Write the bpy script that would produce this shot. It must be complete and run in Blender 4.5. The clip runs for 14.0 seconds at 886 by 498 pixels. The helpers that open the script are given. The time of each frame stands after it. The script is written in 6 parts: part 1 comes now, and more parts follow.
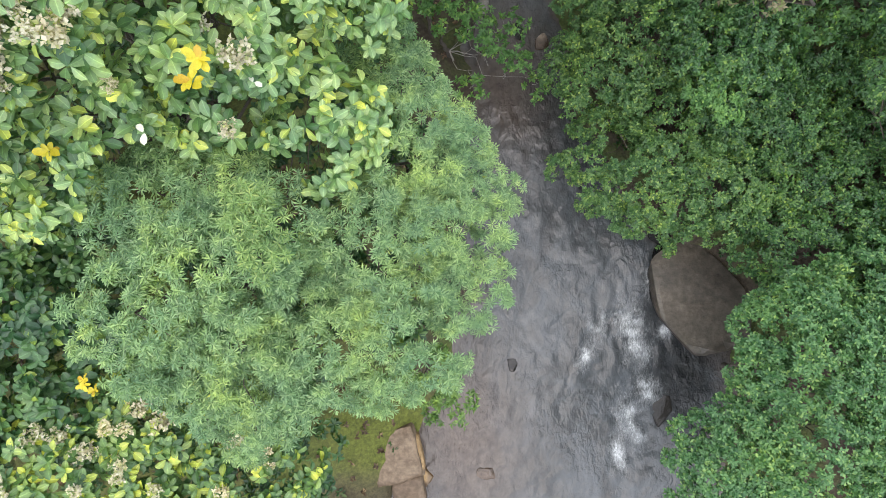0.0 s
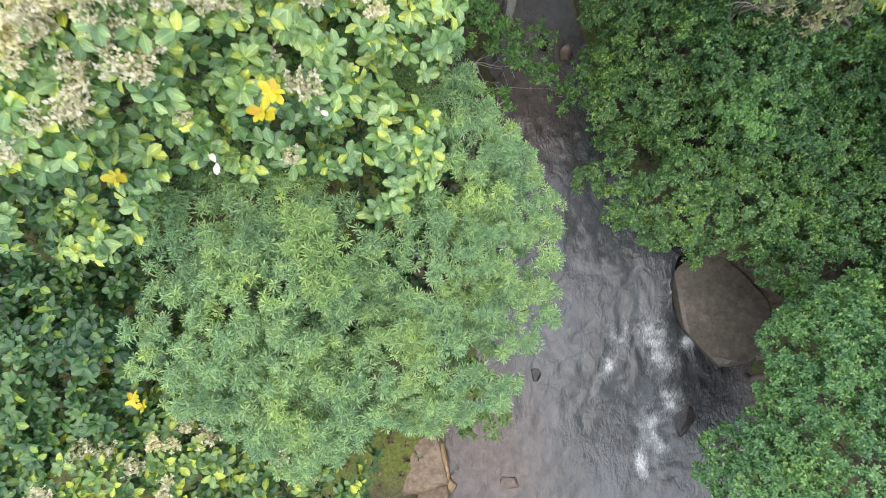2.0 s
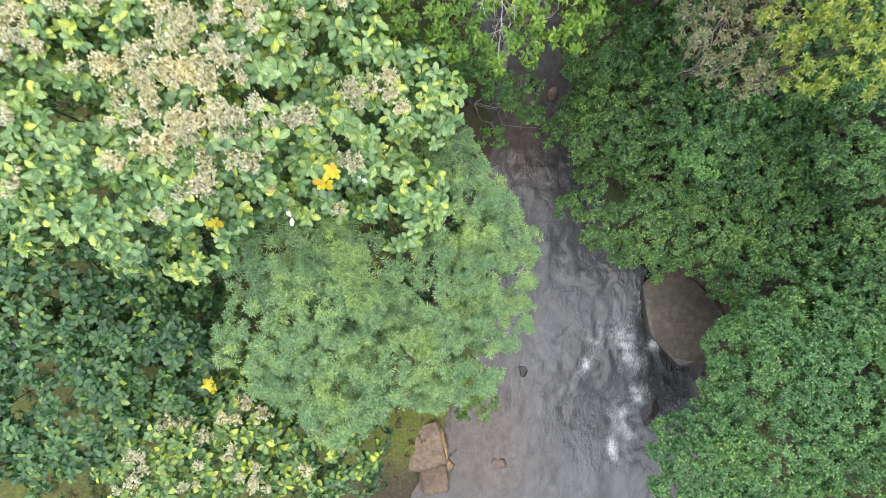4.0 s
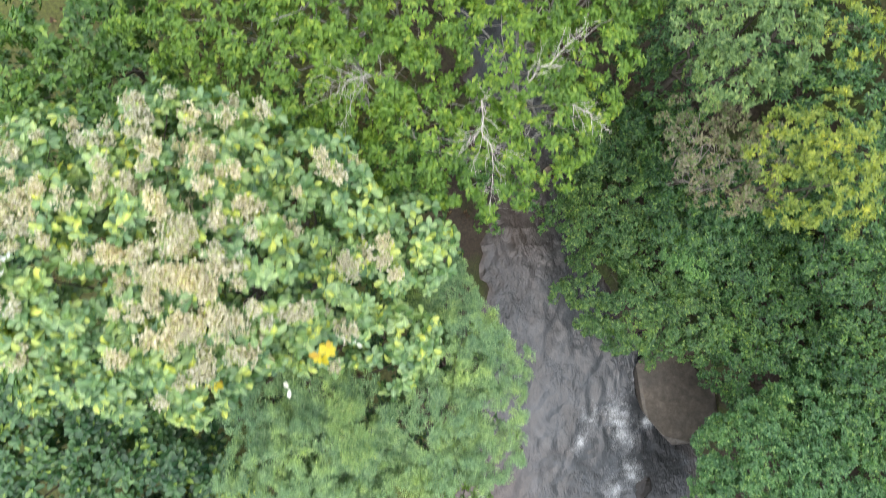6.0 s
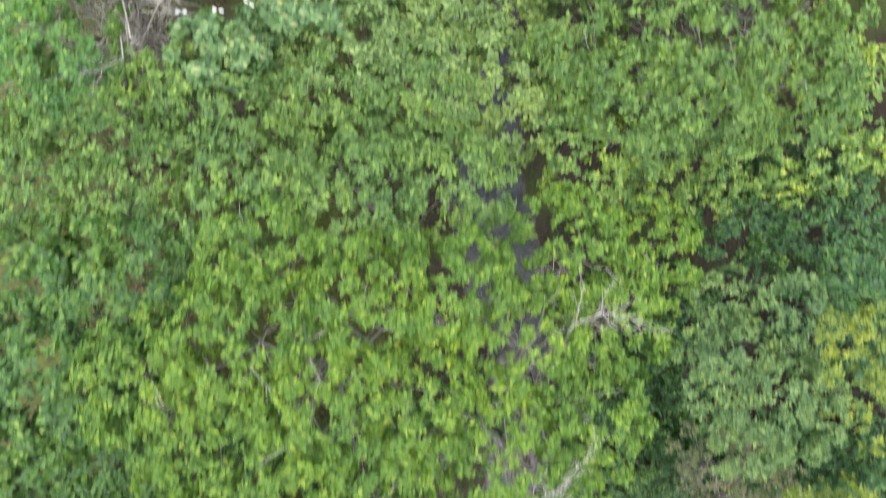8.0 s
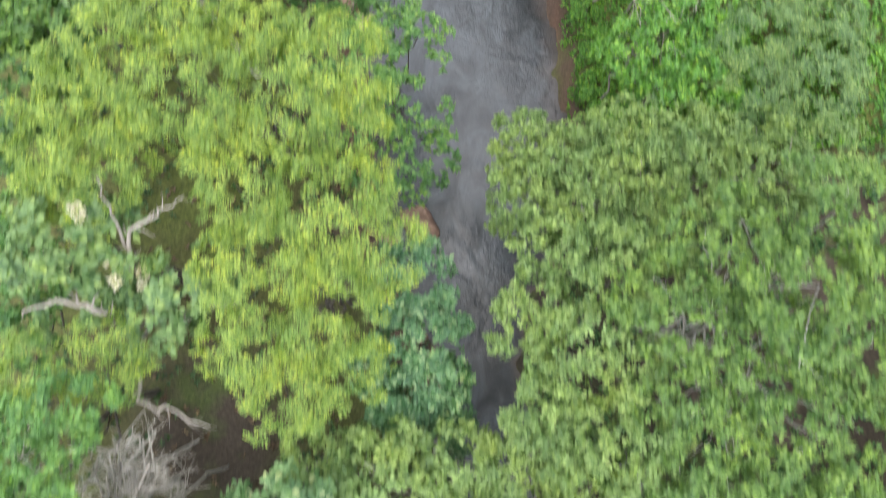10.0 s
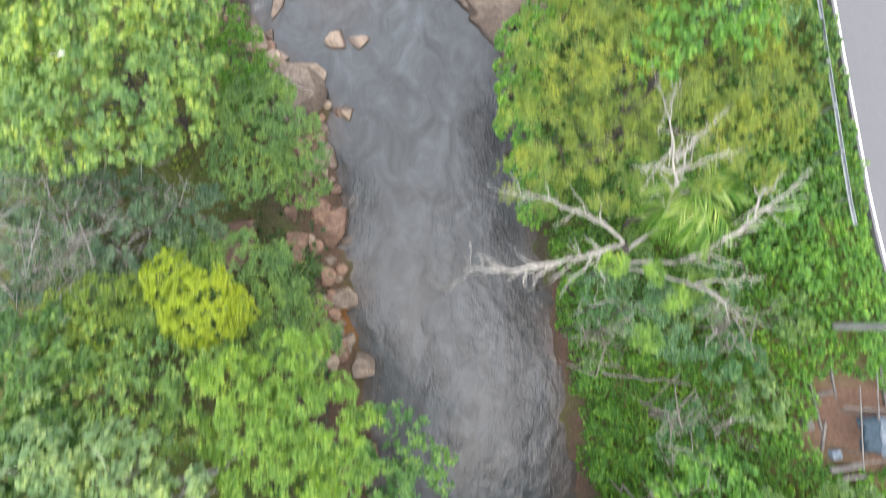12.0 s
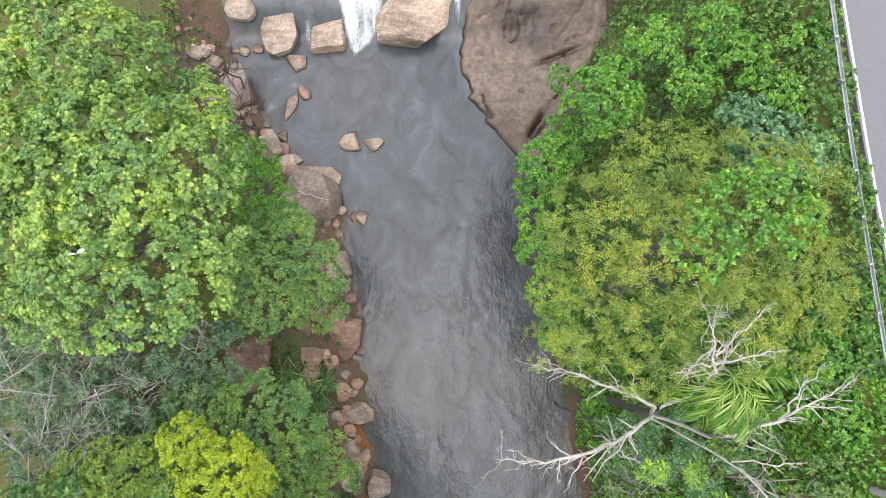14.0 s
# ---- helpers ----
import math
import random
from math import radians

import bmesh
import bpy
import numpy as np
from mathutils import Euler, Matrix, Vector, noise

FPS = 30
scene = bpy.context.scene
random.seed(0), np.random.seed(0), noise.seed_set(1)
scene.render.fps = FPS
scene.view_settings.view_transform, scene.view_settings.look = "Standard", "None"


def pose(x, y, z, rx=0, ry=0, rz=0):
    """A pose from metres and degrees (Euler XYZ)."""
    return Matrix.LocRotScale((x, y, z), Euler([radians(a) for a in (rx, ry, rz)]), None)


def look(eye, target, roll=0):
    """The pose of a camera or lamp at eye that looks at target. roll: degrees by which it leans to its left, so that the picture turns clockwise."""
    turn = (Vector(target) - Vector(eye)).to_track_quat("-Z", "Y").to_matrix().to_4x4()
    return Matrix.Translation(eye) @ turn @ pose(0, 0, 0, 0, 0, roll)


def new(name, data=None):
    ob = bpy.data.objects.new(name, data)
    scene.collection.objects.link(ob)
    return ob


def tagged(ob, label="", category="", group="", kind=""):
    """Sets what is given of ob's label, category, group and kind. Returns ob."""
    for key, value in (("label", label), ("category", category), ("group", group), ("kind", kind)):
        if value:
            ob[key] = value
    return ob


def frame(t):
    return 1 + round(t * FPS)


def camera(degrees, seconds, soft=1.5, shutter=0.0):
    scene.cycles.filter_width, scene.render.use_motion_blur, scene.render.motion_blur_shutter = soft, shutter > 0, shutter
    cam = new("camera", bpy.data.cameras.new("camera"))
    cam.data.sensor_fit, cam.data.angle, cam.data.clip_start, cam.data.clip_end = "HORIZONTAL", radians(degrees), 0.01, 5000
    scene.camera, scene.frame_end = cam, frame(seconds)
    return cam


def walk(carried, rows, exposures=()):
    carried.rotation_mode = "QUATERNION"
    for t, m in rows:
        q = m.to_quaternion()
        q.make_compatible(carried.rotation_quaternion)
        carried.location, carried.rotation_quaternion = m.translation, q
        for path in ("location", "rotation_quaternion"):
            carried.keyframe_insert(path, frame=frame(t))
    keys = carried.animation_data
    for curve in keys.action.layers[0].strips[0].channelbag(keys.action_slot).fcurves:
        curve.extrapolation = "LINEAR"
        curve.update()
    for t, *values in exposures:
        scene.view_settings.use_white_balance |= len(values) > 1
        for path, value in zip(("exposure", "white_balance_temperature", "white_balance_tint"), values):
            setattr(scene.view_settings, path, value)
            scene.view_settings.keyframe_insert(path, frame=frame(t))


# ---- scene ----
cam = camera(75.0, 14.0, 0.5, 0.7)
PATH = [
    (0.0, 0.000, 0.000, 29.500, 5.000, -0.000, 0.000),
    (0.5, 0.038, 0.020, 29.483, 5.000, -0.000, 0.000),
    (1.0, -0.169, 0.080, 29.451, 5.100, -0.000, 0.000),
    (1.5, -0.825, 0.270, 29.429, 5.000, -0.000, 0.000),
    (2.0, -1.256, 0.544, 29.736, 4.900, -0.026, 0.299),
    (2.5, -1.275, 0.626, 30.948, 4.901, 0.047, 0.606),
    (5.0, -1.444, 2.007, 35.604, 4.898, -0.187, 0.987),
    (5.5, -1.331, 3.552, 35.589, 4.899, -0.087, 0.996),
    (6.0, -1.238, 5.658, 35.604, 4.899, -0.078, 0.897),
    (6.5, -1.219, 8.256, 35.605, 4.999, -0.078, 0.897),
    (7.0, -1.256, 11.381, 35.596, 5.100, -0.070, 0.797),
    (9.5, -1.623, 32.289, 35.596, 5.200, 0.100, 0.009),
    (10.0, -1.725, 36.971, 35.527, 5.700, 0.100, 0.009),
    (10.5, -1.793, 41.957, 35.486, 6.100, -0.000, 0.000),
    (11.0, -1.861, 47.135, 35.598, 6.300, -0.100, -0.009),
    (11.5, -1.793, 52.347, 35.712, 6.700, 0.108, -0.091),
    (12.0, -1.793, 57.584, 35.932, 7.100, 0.117, -0.191),
    (12.5, -1.963, 61.660, 36.152, 7.600, 0.117, -0.191),
    (13.0, -2.235, 63.606, 36.151, 7.800, 0.117, -0.191),
    (13.5, -2.609, 64.018, 36.119, 7.800, 0.117, -0.191),
    (14.0, -2.881, 64.055, 36.088, 7.700, 0.009, -0.100),
]
walk(cam, [(t, pose(*p)) for t, *p in PATH], [(0.0, 2.1), (5.0, 2.1), (7.0, 2.18), (9.5, 2.38), (11.0, 2.33), (12.0, 2.31), (13.0, 2.18), (14.0, 2.15)])

# ---- sky and sun: bright overcast ----
world = bpy.data.worlds.new("sky")
scene.world = world
world.use_nodes = True
wn, wl = world.node_tree.nodes, world.node_tree.links
sky = wn.new("ShaderNodeTexSky")
sky.sky_type, sky.sun_disc = "NISHITA", False
sky.sun_elevation, sky.sun_rotation = radians(82), radians(200)
sky.air_density, sky.dust_density, sky.ozone_density = 1.0, 2.0, 1.0
wl.new(sky.outputs[0], wn["Background"].inputs[0])
wn["Background"].inputs[1].default_value = 0.06
sun = new("sun", bpy.data.lights.new("sun", "SUN"))
sun.data.energy, sun.data.angle, sun.data.color = 1.5, radians(140), (1.0, 0.985, 0.955)
sun.matrix_world = look((-2.2, -6.0, 49.6), (0, 0, 0))


# ---- materials ----
def nodes_of(name):
    m = bpy.data.materials.new(name)
    m.use_nodes = True
    nt = m.node_tree
    return m, nt, nt.nodes["Principled BSDF"], nt.nodes["Material Output"]


def ramp(nt, src, stops):
    r = nt.nodes.new("ShaderNodeValToRGB")
    els = r.color_ramp.elements
    while len(els) < len(stops):
        els.new(0.5)
    for e, (p, c) in zip(els, stops):
        e.position, e.color = p, (*c, 1)
    nt.links.new(src, r.inputs[0])
    return r.outputs[0]


def noise_tex(nt, scale, detail=3.0, rough=0.55, coords=None, distort=0.0):
    n = nt.nodes.new("ShaderNodeTexNoise")
    n.inputs["Scale"].default_value, n.inputs["Detail"].default_value = scale, detail
    n.inputs["Roughness"].default_value, n.inputs["Distortion"].default_value = rough, distort
    if coords is None:
        coords = nt.nodes.new("ShaderNodeTexCoord").outputs["Object"]
    nt.links.new(coords, n.inputs["Vector"])
    return n.outputs[0]


def mix_rgb(nt, fac, a, b, mode="MIX"):
    n = nt.nodes.new("ShaderNodeMix")
    n.data_type, n.blend_type = "RGBA", mode
    for socket, v in ((n.inputs[0], fac), (n.inputs[6], a), (n.inputs[7], b)):
        if isinstance(v, (int, float)):
            socket.default_value = v
        elif isinstance(v, tuple):
            socket.default_value = (*v, 1)
        else:
            nt.links.new(v, socket)
    return n.outputs[2]


def bump(nt, bsdf, height, strength, dist=0.05):
    b = nt.nodes.new("ShaderNodeBump")
    b.inputs["Strength"].default_value, b.inputs["Distance"].default_value = strength, dist
    nt.links.new(height, b.inputs["Height"])
    nt.links.new(b.outputs[0], bsdf.inputs["Normal"])


def leaf_mat(name, dark, mid, light, accent=None, share=0.06, rough=0.5, patch=0.5, through_share=0.3, grain=0.45, vein=0.0):
    """Leaves: each leaf its own shade, sprays of younger or older growth, and broad drifts of hue over the crown."""
    m, nt, bsdf, out = nodes_of(name)
    geo = nt.nodes.new("ShaderNodeNewGeometry")
    stops = [(0.0, dark), (0.45, mid), (0.9, light)]
    if accent:
        stops = [(0.0, dark), (0.4, mid), (0.93 - share, light), (1.0 - share, accent)]
    col = ramp(nt, geo.outputs["Random Per Island"], stops)
    pos = geo.outputs["Position"]
    lush = noise_tex(nt, grain, 3.0, 0.6, pos)
    var = ramp(nt, lush, [(0.3, (0.52, 0.66, 0.78)), (0.5, (1.0, 1.0, 1.0)), (0.7, (1.5, 1.28, 0.78))])
    col = mix_rgb(nt, patch, col, var, "MULTIPLY")
    spray = ramp(nt, noise_tex(nt, grain * 4.5, 2.0, 0.5, pos), [(0.32, (0.7, 0.76, 0.8)), (0.5, (1.0, 1.0, 1.0)), (0.68, (1.28, 1.2, 1.0))])
    col = mix_rgb(nt, patch, col, spray, "MULTIPLY")
    fine = ramp(nt, noise_tex(nt, 26.0, 2.0, 0.6, pos), [(0.3, (0.8, 0.8, 0.8)), (0.7, (1.15, 1.15, 1.15))])
    col = mix_rgb(nt, 0.6, col, fine, "MULTIPLY")
    if vein:
        at = nt.nodes.new("ShaderNodeAttribute")
        at.attribute_name = "rib"
        line = ramp(nt, at.outputs["Fac"], [(0.0, (0.92, 0.92, 0.92)), (0.6, (1.0, 1.0, 1.0)), (0.86, (1.05, 1.05, 1.05)), (0.95, (1.0 + vein, 1.0 + vein, 1.0 + vein))])
        col = mix_rgb(nt, 1.0, col, line, "MULTIPLY")
    nt.links.new(col, bsdf.inputs["Base Color"])
    bsdf.inputs["Roughness"].default_value = rough
    bsdf.inputs["Specular IOR Level"].default_value = 0.45
    tr = nt.nodes.new("ShaderNodeBsdfTranslucent")
    nt.links.new(mix_rgb(nt, 1.0, col, (1.25, 1.3, 0.6), "MULTIPLY"), tr.inputs[0])
    mx = nt.nodes.new("ShaderNodeMixShader")
    mx.inputs[0].default_value = through_share
    nt.links.new(bsdf.outputs[0], mx.inputs[1])
    nt.links.new(tr.outputs[0], mx.inputs[2])
    nt.links.new(mx.outputs[0], out.inputs[0])
    return m


def solid_mat(name, stops, scale, rough=0.8, bump_by=0.4, bump_dist=0.03, detail=5.0, metal=0.0, second=None):
    """A grainy surface: noise through a colour ramp, with stains at a larger scale and relief."""
    m, nt, bsdf, out = nodes_of(name)
    pos = nt.nodes.new("ShaderNodeNewGeometry").outputs["Position"]
    fine = noise_tex(nt, scale, detail, 0.6, pos)
    col = ramp(nt, fine, stops)
    big = ramp(nt, noise_tex(nt, scale * 0.12, 4.0, 0.6, pos, 0.6), second or [(0.35, (0.7, 0.68, 0.66)), (0.65, (1.15, 1.12, 1.1))])
    col = mix_rgb(nt, 0.8, col, big, "MULTIPLY")
    nt.links.new(col, bsdf.inputs["Base Color"])
    bsdf.inputs["Roughness"].default_value, bsdf.inputs["Metallic"].default_value = rough, metal
    bump(nt, bsdf, fine, bump_by, bump_dist)
    return m


LEAF = {
    "whorl": leaf_mat("leaf_whorl", (0.085, 0.17, 0.064), (0.165, 0.29, 0.115), (0.26, 0.41, 0.18), (0.3, 0.44, 0.2), 0.05, 0.34, 0.75, grain=0.75),
    "whorl_young": leaf_mat("leaf_whorl_young", (0.12, 0.21, 0.055), (0.19, 0.315, 0.09), (0.28, 0.42, 0.14), (0.34, 0.44, 0.14), 0.1, 0.4, 0.4),
    "bleached": leaf_mat("leaf_bleached", (0.5, 0.52, 0.46), (0.6, 0.62, 0.56), (0.7, 0.7, 0.64), (0.62, 0.56, 0.4), 0.2, 0.5, 0.2),
    "teak": leaf_mat("leaf_teak", (0.06, 0.135, 0.045), (0.16, 0.275, 0.1), (0.3, 0.42, 0.18), (0.42, 0.5, 0.11), 0.09, 0.3, 0.75, grain=0.8, vein=0.5),
    "teak_mid": leaf_mat("leaf_teak_mid", (0.035, 0.09, 0.028), (0.1, 0.19, 0.06), (0.21, 0.32, 0.11), (0.4, 0.47, 0.08), 0.12, 0.32, 0.75, grain=0.8, vein=0.5),
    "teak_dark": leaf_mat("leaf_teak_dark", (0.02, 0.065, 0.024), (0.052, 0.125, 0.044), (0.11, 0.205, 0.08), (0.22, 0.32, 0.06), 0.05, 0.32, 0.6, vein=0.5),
    "mixed": leaf_mat("leaf_mixed", (0.07, 0.145, 0.03), (0.152, 0.27, 0.056), (0.232, 0.35, 0.088), (0.36, 0.44, 0.09), 0.08, 0.42, 0.9, grain=0.5),
    "fresh": leaf_mat("leaf_fresh", (0.05, 0.135, 0.03), (0.095, 0.215, 0.05), (0.145, 0.285, 0.075), (0.22, 0.36, 0.07), 0.05, 0.5, 0.6),
    "light": leaf_mat("leaf_light", (0.072, 0.138, 0.032), (0.14, 0.226, 0.056), (0.215, 0.305, 0.09), (0.28, 0.4, 0.12), 0.06, 0.5, 0.5),
    "lime": leaf_mat("leaf_lime", (0.085, 0.18, 0.02), (0.15, 0.28, 0.036), (0.21, 0.35, 0.055), (0.3, 0.42, 0.06), 0.06, 0.5, 0.5),
    "airy": leaf_mat("leaf_airy", (0.05, 0.12, 0.011), (0.1, 0.2, 0.019), (0.15, 0.265, 0.03), (0.24, 0.34, 0.04), 0.06, 0.5, 0.6),
    "green": leaf_mat("leaf_green", (0.046, 0.106, 0.02), (0.098, 0.187, 0.036), (0.16, 0.26, 0.06), (0.22, 0.35, 0.07), 0.06, 0.5, 0.55),
    "dense": leaf_mat("leaf_dense", (0.018, 0.06, 0.018), (0.045, 0.122, 0.034), (0.098, 0.21, 0.064), (0.16, 0.27, 0.06), 0.06, 0.4, 0.7, grain=0.6),
    "riverside": leaf_mat("leaf_riverside", (0.032, 0.088, 0.026), (0.07, 0.16, 0.046), (0.125, 0.235, 0.075), (0.21, 0.32, 0.08), 0.06, 0.4, 0.7, grain=0.6),
    "dense_light": leaf_mat("leaf_dense_light", (0.026, 0.09, 0.026), (0.062, 0.16, 0.052), (0.12, 0.245, 0.085), (0.2, 0.33, 0.1), 0.05, 0.42, 0.5),
    "yellow": leaf_mat("leaf_yellow", (0.088, 0.165, 0.022), (0.17, 0.266, 0.042), (0.25, 0.35, 0.068), (0.36, 0.43, 0.06), 0.09, 0.5, 0.6),
    "sun_yellow": leaf_mat("leaf_sun_yellow", (0.18, 0.25, 0.012), (0.31, 0.405, 0.018), (0.41, 0.495, 0.034), (0.47, 0.52, 0.07), 0.1, 0.5, 0.35),
    "grey": leaf_mat("leaf_grey", (0.055, 0.12, 0.036), (0.11, 0.195, 0.062), (0.175, 0.275, 0.095), (0.25, 0.35, 0.1), 0.06, 0.5, 0.5),
    "silver": leaf_mat("leaf_silver", (0.08, 0.15, 0.05), (0.165, 0.265, 0.09), (0.25, 0.355, 0.14), (0.34, 0.43, 0.14), 0.06, 0.5, 0.7, grain=0.6),
    "dusky": leaf_mat("leaf_dusky", (0.06, 0.115, 0.06), (0.11, 0.19, 0.1), (0.175, 0.265, 0.15), (0.22, 0.29, 0.13), 0.05, 0.5, 0.5),
    "olive": leaf_mat("leaf_olive", (0.095, 0.145, 0.02), (0.18, 0.248, 0.036), (0.255, 0.325, 0.056), (0.35, 0.39, 0.06), 0.06, 0.5, 0.8, grain=0.6),
    "bushy": leaf_mat("leaf_bushy", (0.08, 0.17, 0.055), (0.155, 0.28, 0.088), (0.23, 0.37, 0.115), (0.32, 0.44, 0.1), 0.06, 0.5, 0.75, grain=0.5),
    "forest": leaf_mat("leaf_forest", (0.028, 0.08, 0.014), (0.062, 0.148, 0.026), (0.11, 0.215, 0.042), (0.17, 0.28, 0.05), 0.06, 0.45, 0.6),
    "vine": leaf_mat("leaf_vine", (0.045, 0.135, 0.016), (0.092, 0.238, 0.03), (0.15, 0.325, 0.048), (0.25, 0.42, 0.05), 0.06, 0.42, 0.75, grain=0.6),
    "slope": leaf_mat("leaf_slope", (0.034, 0.1, 0.018), (0.072, 0.175, 0.032), (0.12, 0.245, 0.05), (0.22, 0.33, 0.06), 0.07, 0.45, 0.8, grain=0.5),
    "teal": leaf_mat("leaf_teal", (0.035, 0.105, 0.04), (0.085, 0.195, 0.075), (0.15, 0.28, 0.125), (0.26, 0.38, 0.18), 0.07, 0.4, 0.5),
    "pale": leaf_mat("leaf_pale", (0.05, 0.115, 0.036), (0.1, 0.19, 0.062), (0.165, 0.265, 0.1), (0.3, 0.36, 0.16), 0.06, 0.5, 0.4, vein=0.4),
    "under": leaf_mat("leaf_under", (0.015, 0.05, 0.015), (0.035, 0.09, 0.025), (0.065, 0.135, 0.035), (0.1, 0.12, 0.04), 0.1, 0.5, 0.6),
    "flower": leaf_mat("flower_dry", (0.42, 0.39, 0.28), (0.56, 0.52, 0.4), (0.66, 0.62, 0.5), (0.44, 0.48, 0.22), 0.15, 0.8, 0.3),
    "dry": leaf_mat("twig_dry", (0.12, 0.11, 0.065), (0.2, 0.19, 0.12), (0.3, 0.28, 0.19), (0.16, 0.22, 0.08), 0.3, 0.8, 0.3),
    "gold": leaf_mat("leaf_gold", (0.45, 0.36, 0.015), (0.56, 0.46, 0.025), (0.64, 0.55, 0.05), (0.5, 0.33, 0.03), 0.15, 0.5, 0.2),
    "blade": leaf_mat("leaf_blade", (0.03, 0.08, 0.02), (0.065, 0.14, 0.035), (0.13, 0.22, 0.06), (0.24, 0.3, 0.1), 0.08, 0.35, 0.3),
    "palm": leaf_mat("leaf_palm", (0.06, 0.16, 0.018), (0.135, 0.265, 0.035), (0.24, 0.37, 0.07), (0.4, 0.5, 0.18), 0.15, 0.4, 0.3),
    "litter": leaf_mat("leaf_litter", (0.045, 0.028, 0.018), (0.085, 0.052, 0.03), (0.13, 0.085, 0.05), (0.2, 0.14, 0.075), 0.1, 0.85, 0.4, 0.05),
}
BARK = solid_mat("bark", [(0.3, (0.05, 0.042, 0.033)), (0.7, (0.12, 0.1, 0.08))], 14.0, 0.9, 0.6)
BARK_PALE = solid_mat("bark_pale", [(0.3, (0.17, 0.15, 0.125)), (0.7, (0.34, 0.31, 0.265))], 10.0, 0.85, 0.4)
BARK_GREY = solid_mat("bark_grey", [(0.3, (0.24, 0.225, 0.2)), (0.7, (0.4, 0.38, 0.345))], 10.0, 0.85, 0.4)
DEADWOOD = solid_mat("deadwood", [(0.3, (0.33, 0.3, 0.26)), (0.7, (0.56, 0.53, 0.47))], 9.0, 0.85, 0.4)


def rock_mat(name, dark, mid, pale, scale=3.0, strata=0.5, rough=0.8, wet_to=0.09):
    """Worn rock: grain, tilted bedding streaks, stains, and a dark wet line where the river laps it."""
    m, nt, bsdf, out = nodes_of(name)
    pos = nt.nodes.new("ShaderNodeNewGeometry").outputs["Position"]
    rnd = nt.nodes.new("ShaderNodeObjectInfo").outputs["Random"]
    fine = noise_tex(nt, scale * 2.2, 6.0, 0.65, pos)
    col = ramp(nt, fine, [(0.25, dark), (0.5, mid), (0.75, pale)])
    tilt = nt.nodes.new("ShaderNodeMapping")
    tilt.inputs["Rotation"].default_value, tilt.inputs["Scale"].default_value = (0.5, 0.35, 0.6), (0.7, 2.6, 1.5)
    nt.links.new(pos, tilt.inputs["Vector"])
    bed = noise_tex(nt, 0.75 * scale / 3.0, 5.0, 0.62, tilt.outputs[0], 0.7)
    col = mix_rgb(nt, strata, col, ramp(nt, bed, [(0.3, (0.5, 0.47, 0.45)), (0.5, (1.0, 0.98, 0.96)), (0.68, (1.35, 1.3, 1.24))]), "MULTIPLY")
    stain = ramp(nt, noise_tex(nt, scale * 0.22, 4.0, 0.6, pos, 0.8), [(0.36, (0.55, 0.5, 0.46)), (0.52, (1.0, 1.0, 1.0)), (0.66, (1.25, 1.2, 1.14))])
    col = mix_rgb(nt, 0.75, col, stain, "MULTIPLY")
    col = mix_rgb(nt, 1.0, col, ramp(nt, rnd, [(0.0, (0.8, 0.78, 0.77)), (0.5, (1.0, 1.0, 1.0)), (1.0, (1.18, 1.16, 1.12))]), "MULTIPLY")
    sep = nt.nodes.new("ShaderNodeSeparateXYZ")
    nt.links.new(pos, sep.inputs[0])
    lap = nt.nodes.new("ShaderNodeMath")
    lap.operation = "MULTIPLY_ADD"
    nt.links.new(fine, lap.inputs[0])
    lap.inputs[1].default_value = -0.1
    nt.links.new(sep.outputs["Z"], lap.inputs[2])
    wet_line = ramp(nt, lap.outputs[0], [(0.0, (1, 1, 1)), (wet_to * 0.6, (0.8, 0.8, 0.8)), (wet_to, (0, 0, 0))])
    col = mix_rgb(nt, wet_line, col, mix_rgb(nt, 1.0, col, (0.3, 0.27, 0.25), "MULTIPLY"))
    nt.links.new(col, bsdf.inputs["Base Color"])
    nt.links.new(ramp(nt, wet_line, [(0.0, (rough, rough, rough)), (1.0, (0.25, 0.25, 0.25))]), bsdf.inputs["Roughness"])
    relief = mix_rgb(nt, 0.5, fine, bed)
    bump(nt, bsdf, relief, 0.6, 0.12)
    return m


ROCK_TAN = rock_mat("rock_tan", (0.16, 0.122, 0.092), (0.27, 0.212, 0.165), (0.4, 0.33, 0.27), 3.0, 0.85)
ROCK_SAND = rock_mat("rock_sand", (0.1, 0.072, 0.048), (0.165, 0.122, 0.082), (0.25, 0.19, 0.13), 2.0, 0.3)
ROCK_AMBER = rock_mat("rock_amber", (0.26, 0.17, 0.08), (0.36, 0.25, 0.125), (0.46, 0.34, 0.19), 2.5, 0.2)
ROCK_SHELF = rock_mat("rock_shelf", (0.082, 0.062, 0.048), (0.132, 0.102, 0.08), (0.19, 0.152, 0.122), 1.6, 0.6, 0.7, 0.2)
ROCK_RED = rock_mat("rock_red", (0.13, 0.078, 0.055), (0.225, 0.142, 0.102), (0.33, 0.23, 0.175), 3.0, 0.7)
ROCK_DARK = rock_mat("rock_dark", (0.033, 0.028, 0.021), (0.073, 0.063, 0.049), (0.132, 0.116, 0.091), 1.3, 0.4, 0.5, 0.3)
ROCK_WET = rock_mat("rock_wet", (0.012, 0.01, 0.009), (0.028, 0.024, 0.021), (0.055, 0.047, 0.04), 2.0, 0.5, 0.3, 0.9)
ROCK_SLAB = rock_mat("rock_slab", (0.07, 0.054, 0.043), (0.145, 0.114, 0.092), (0.24, 0.195, 0.162), 2.2, 0.6, 0.7)


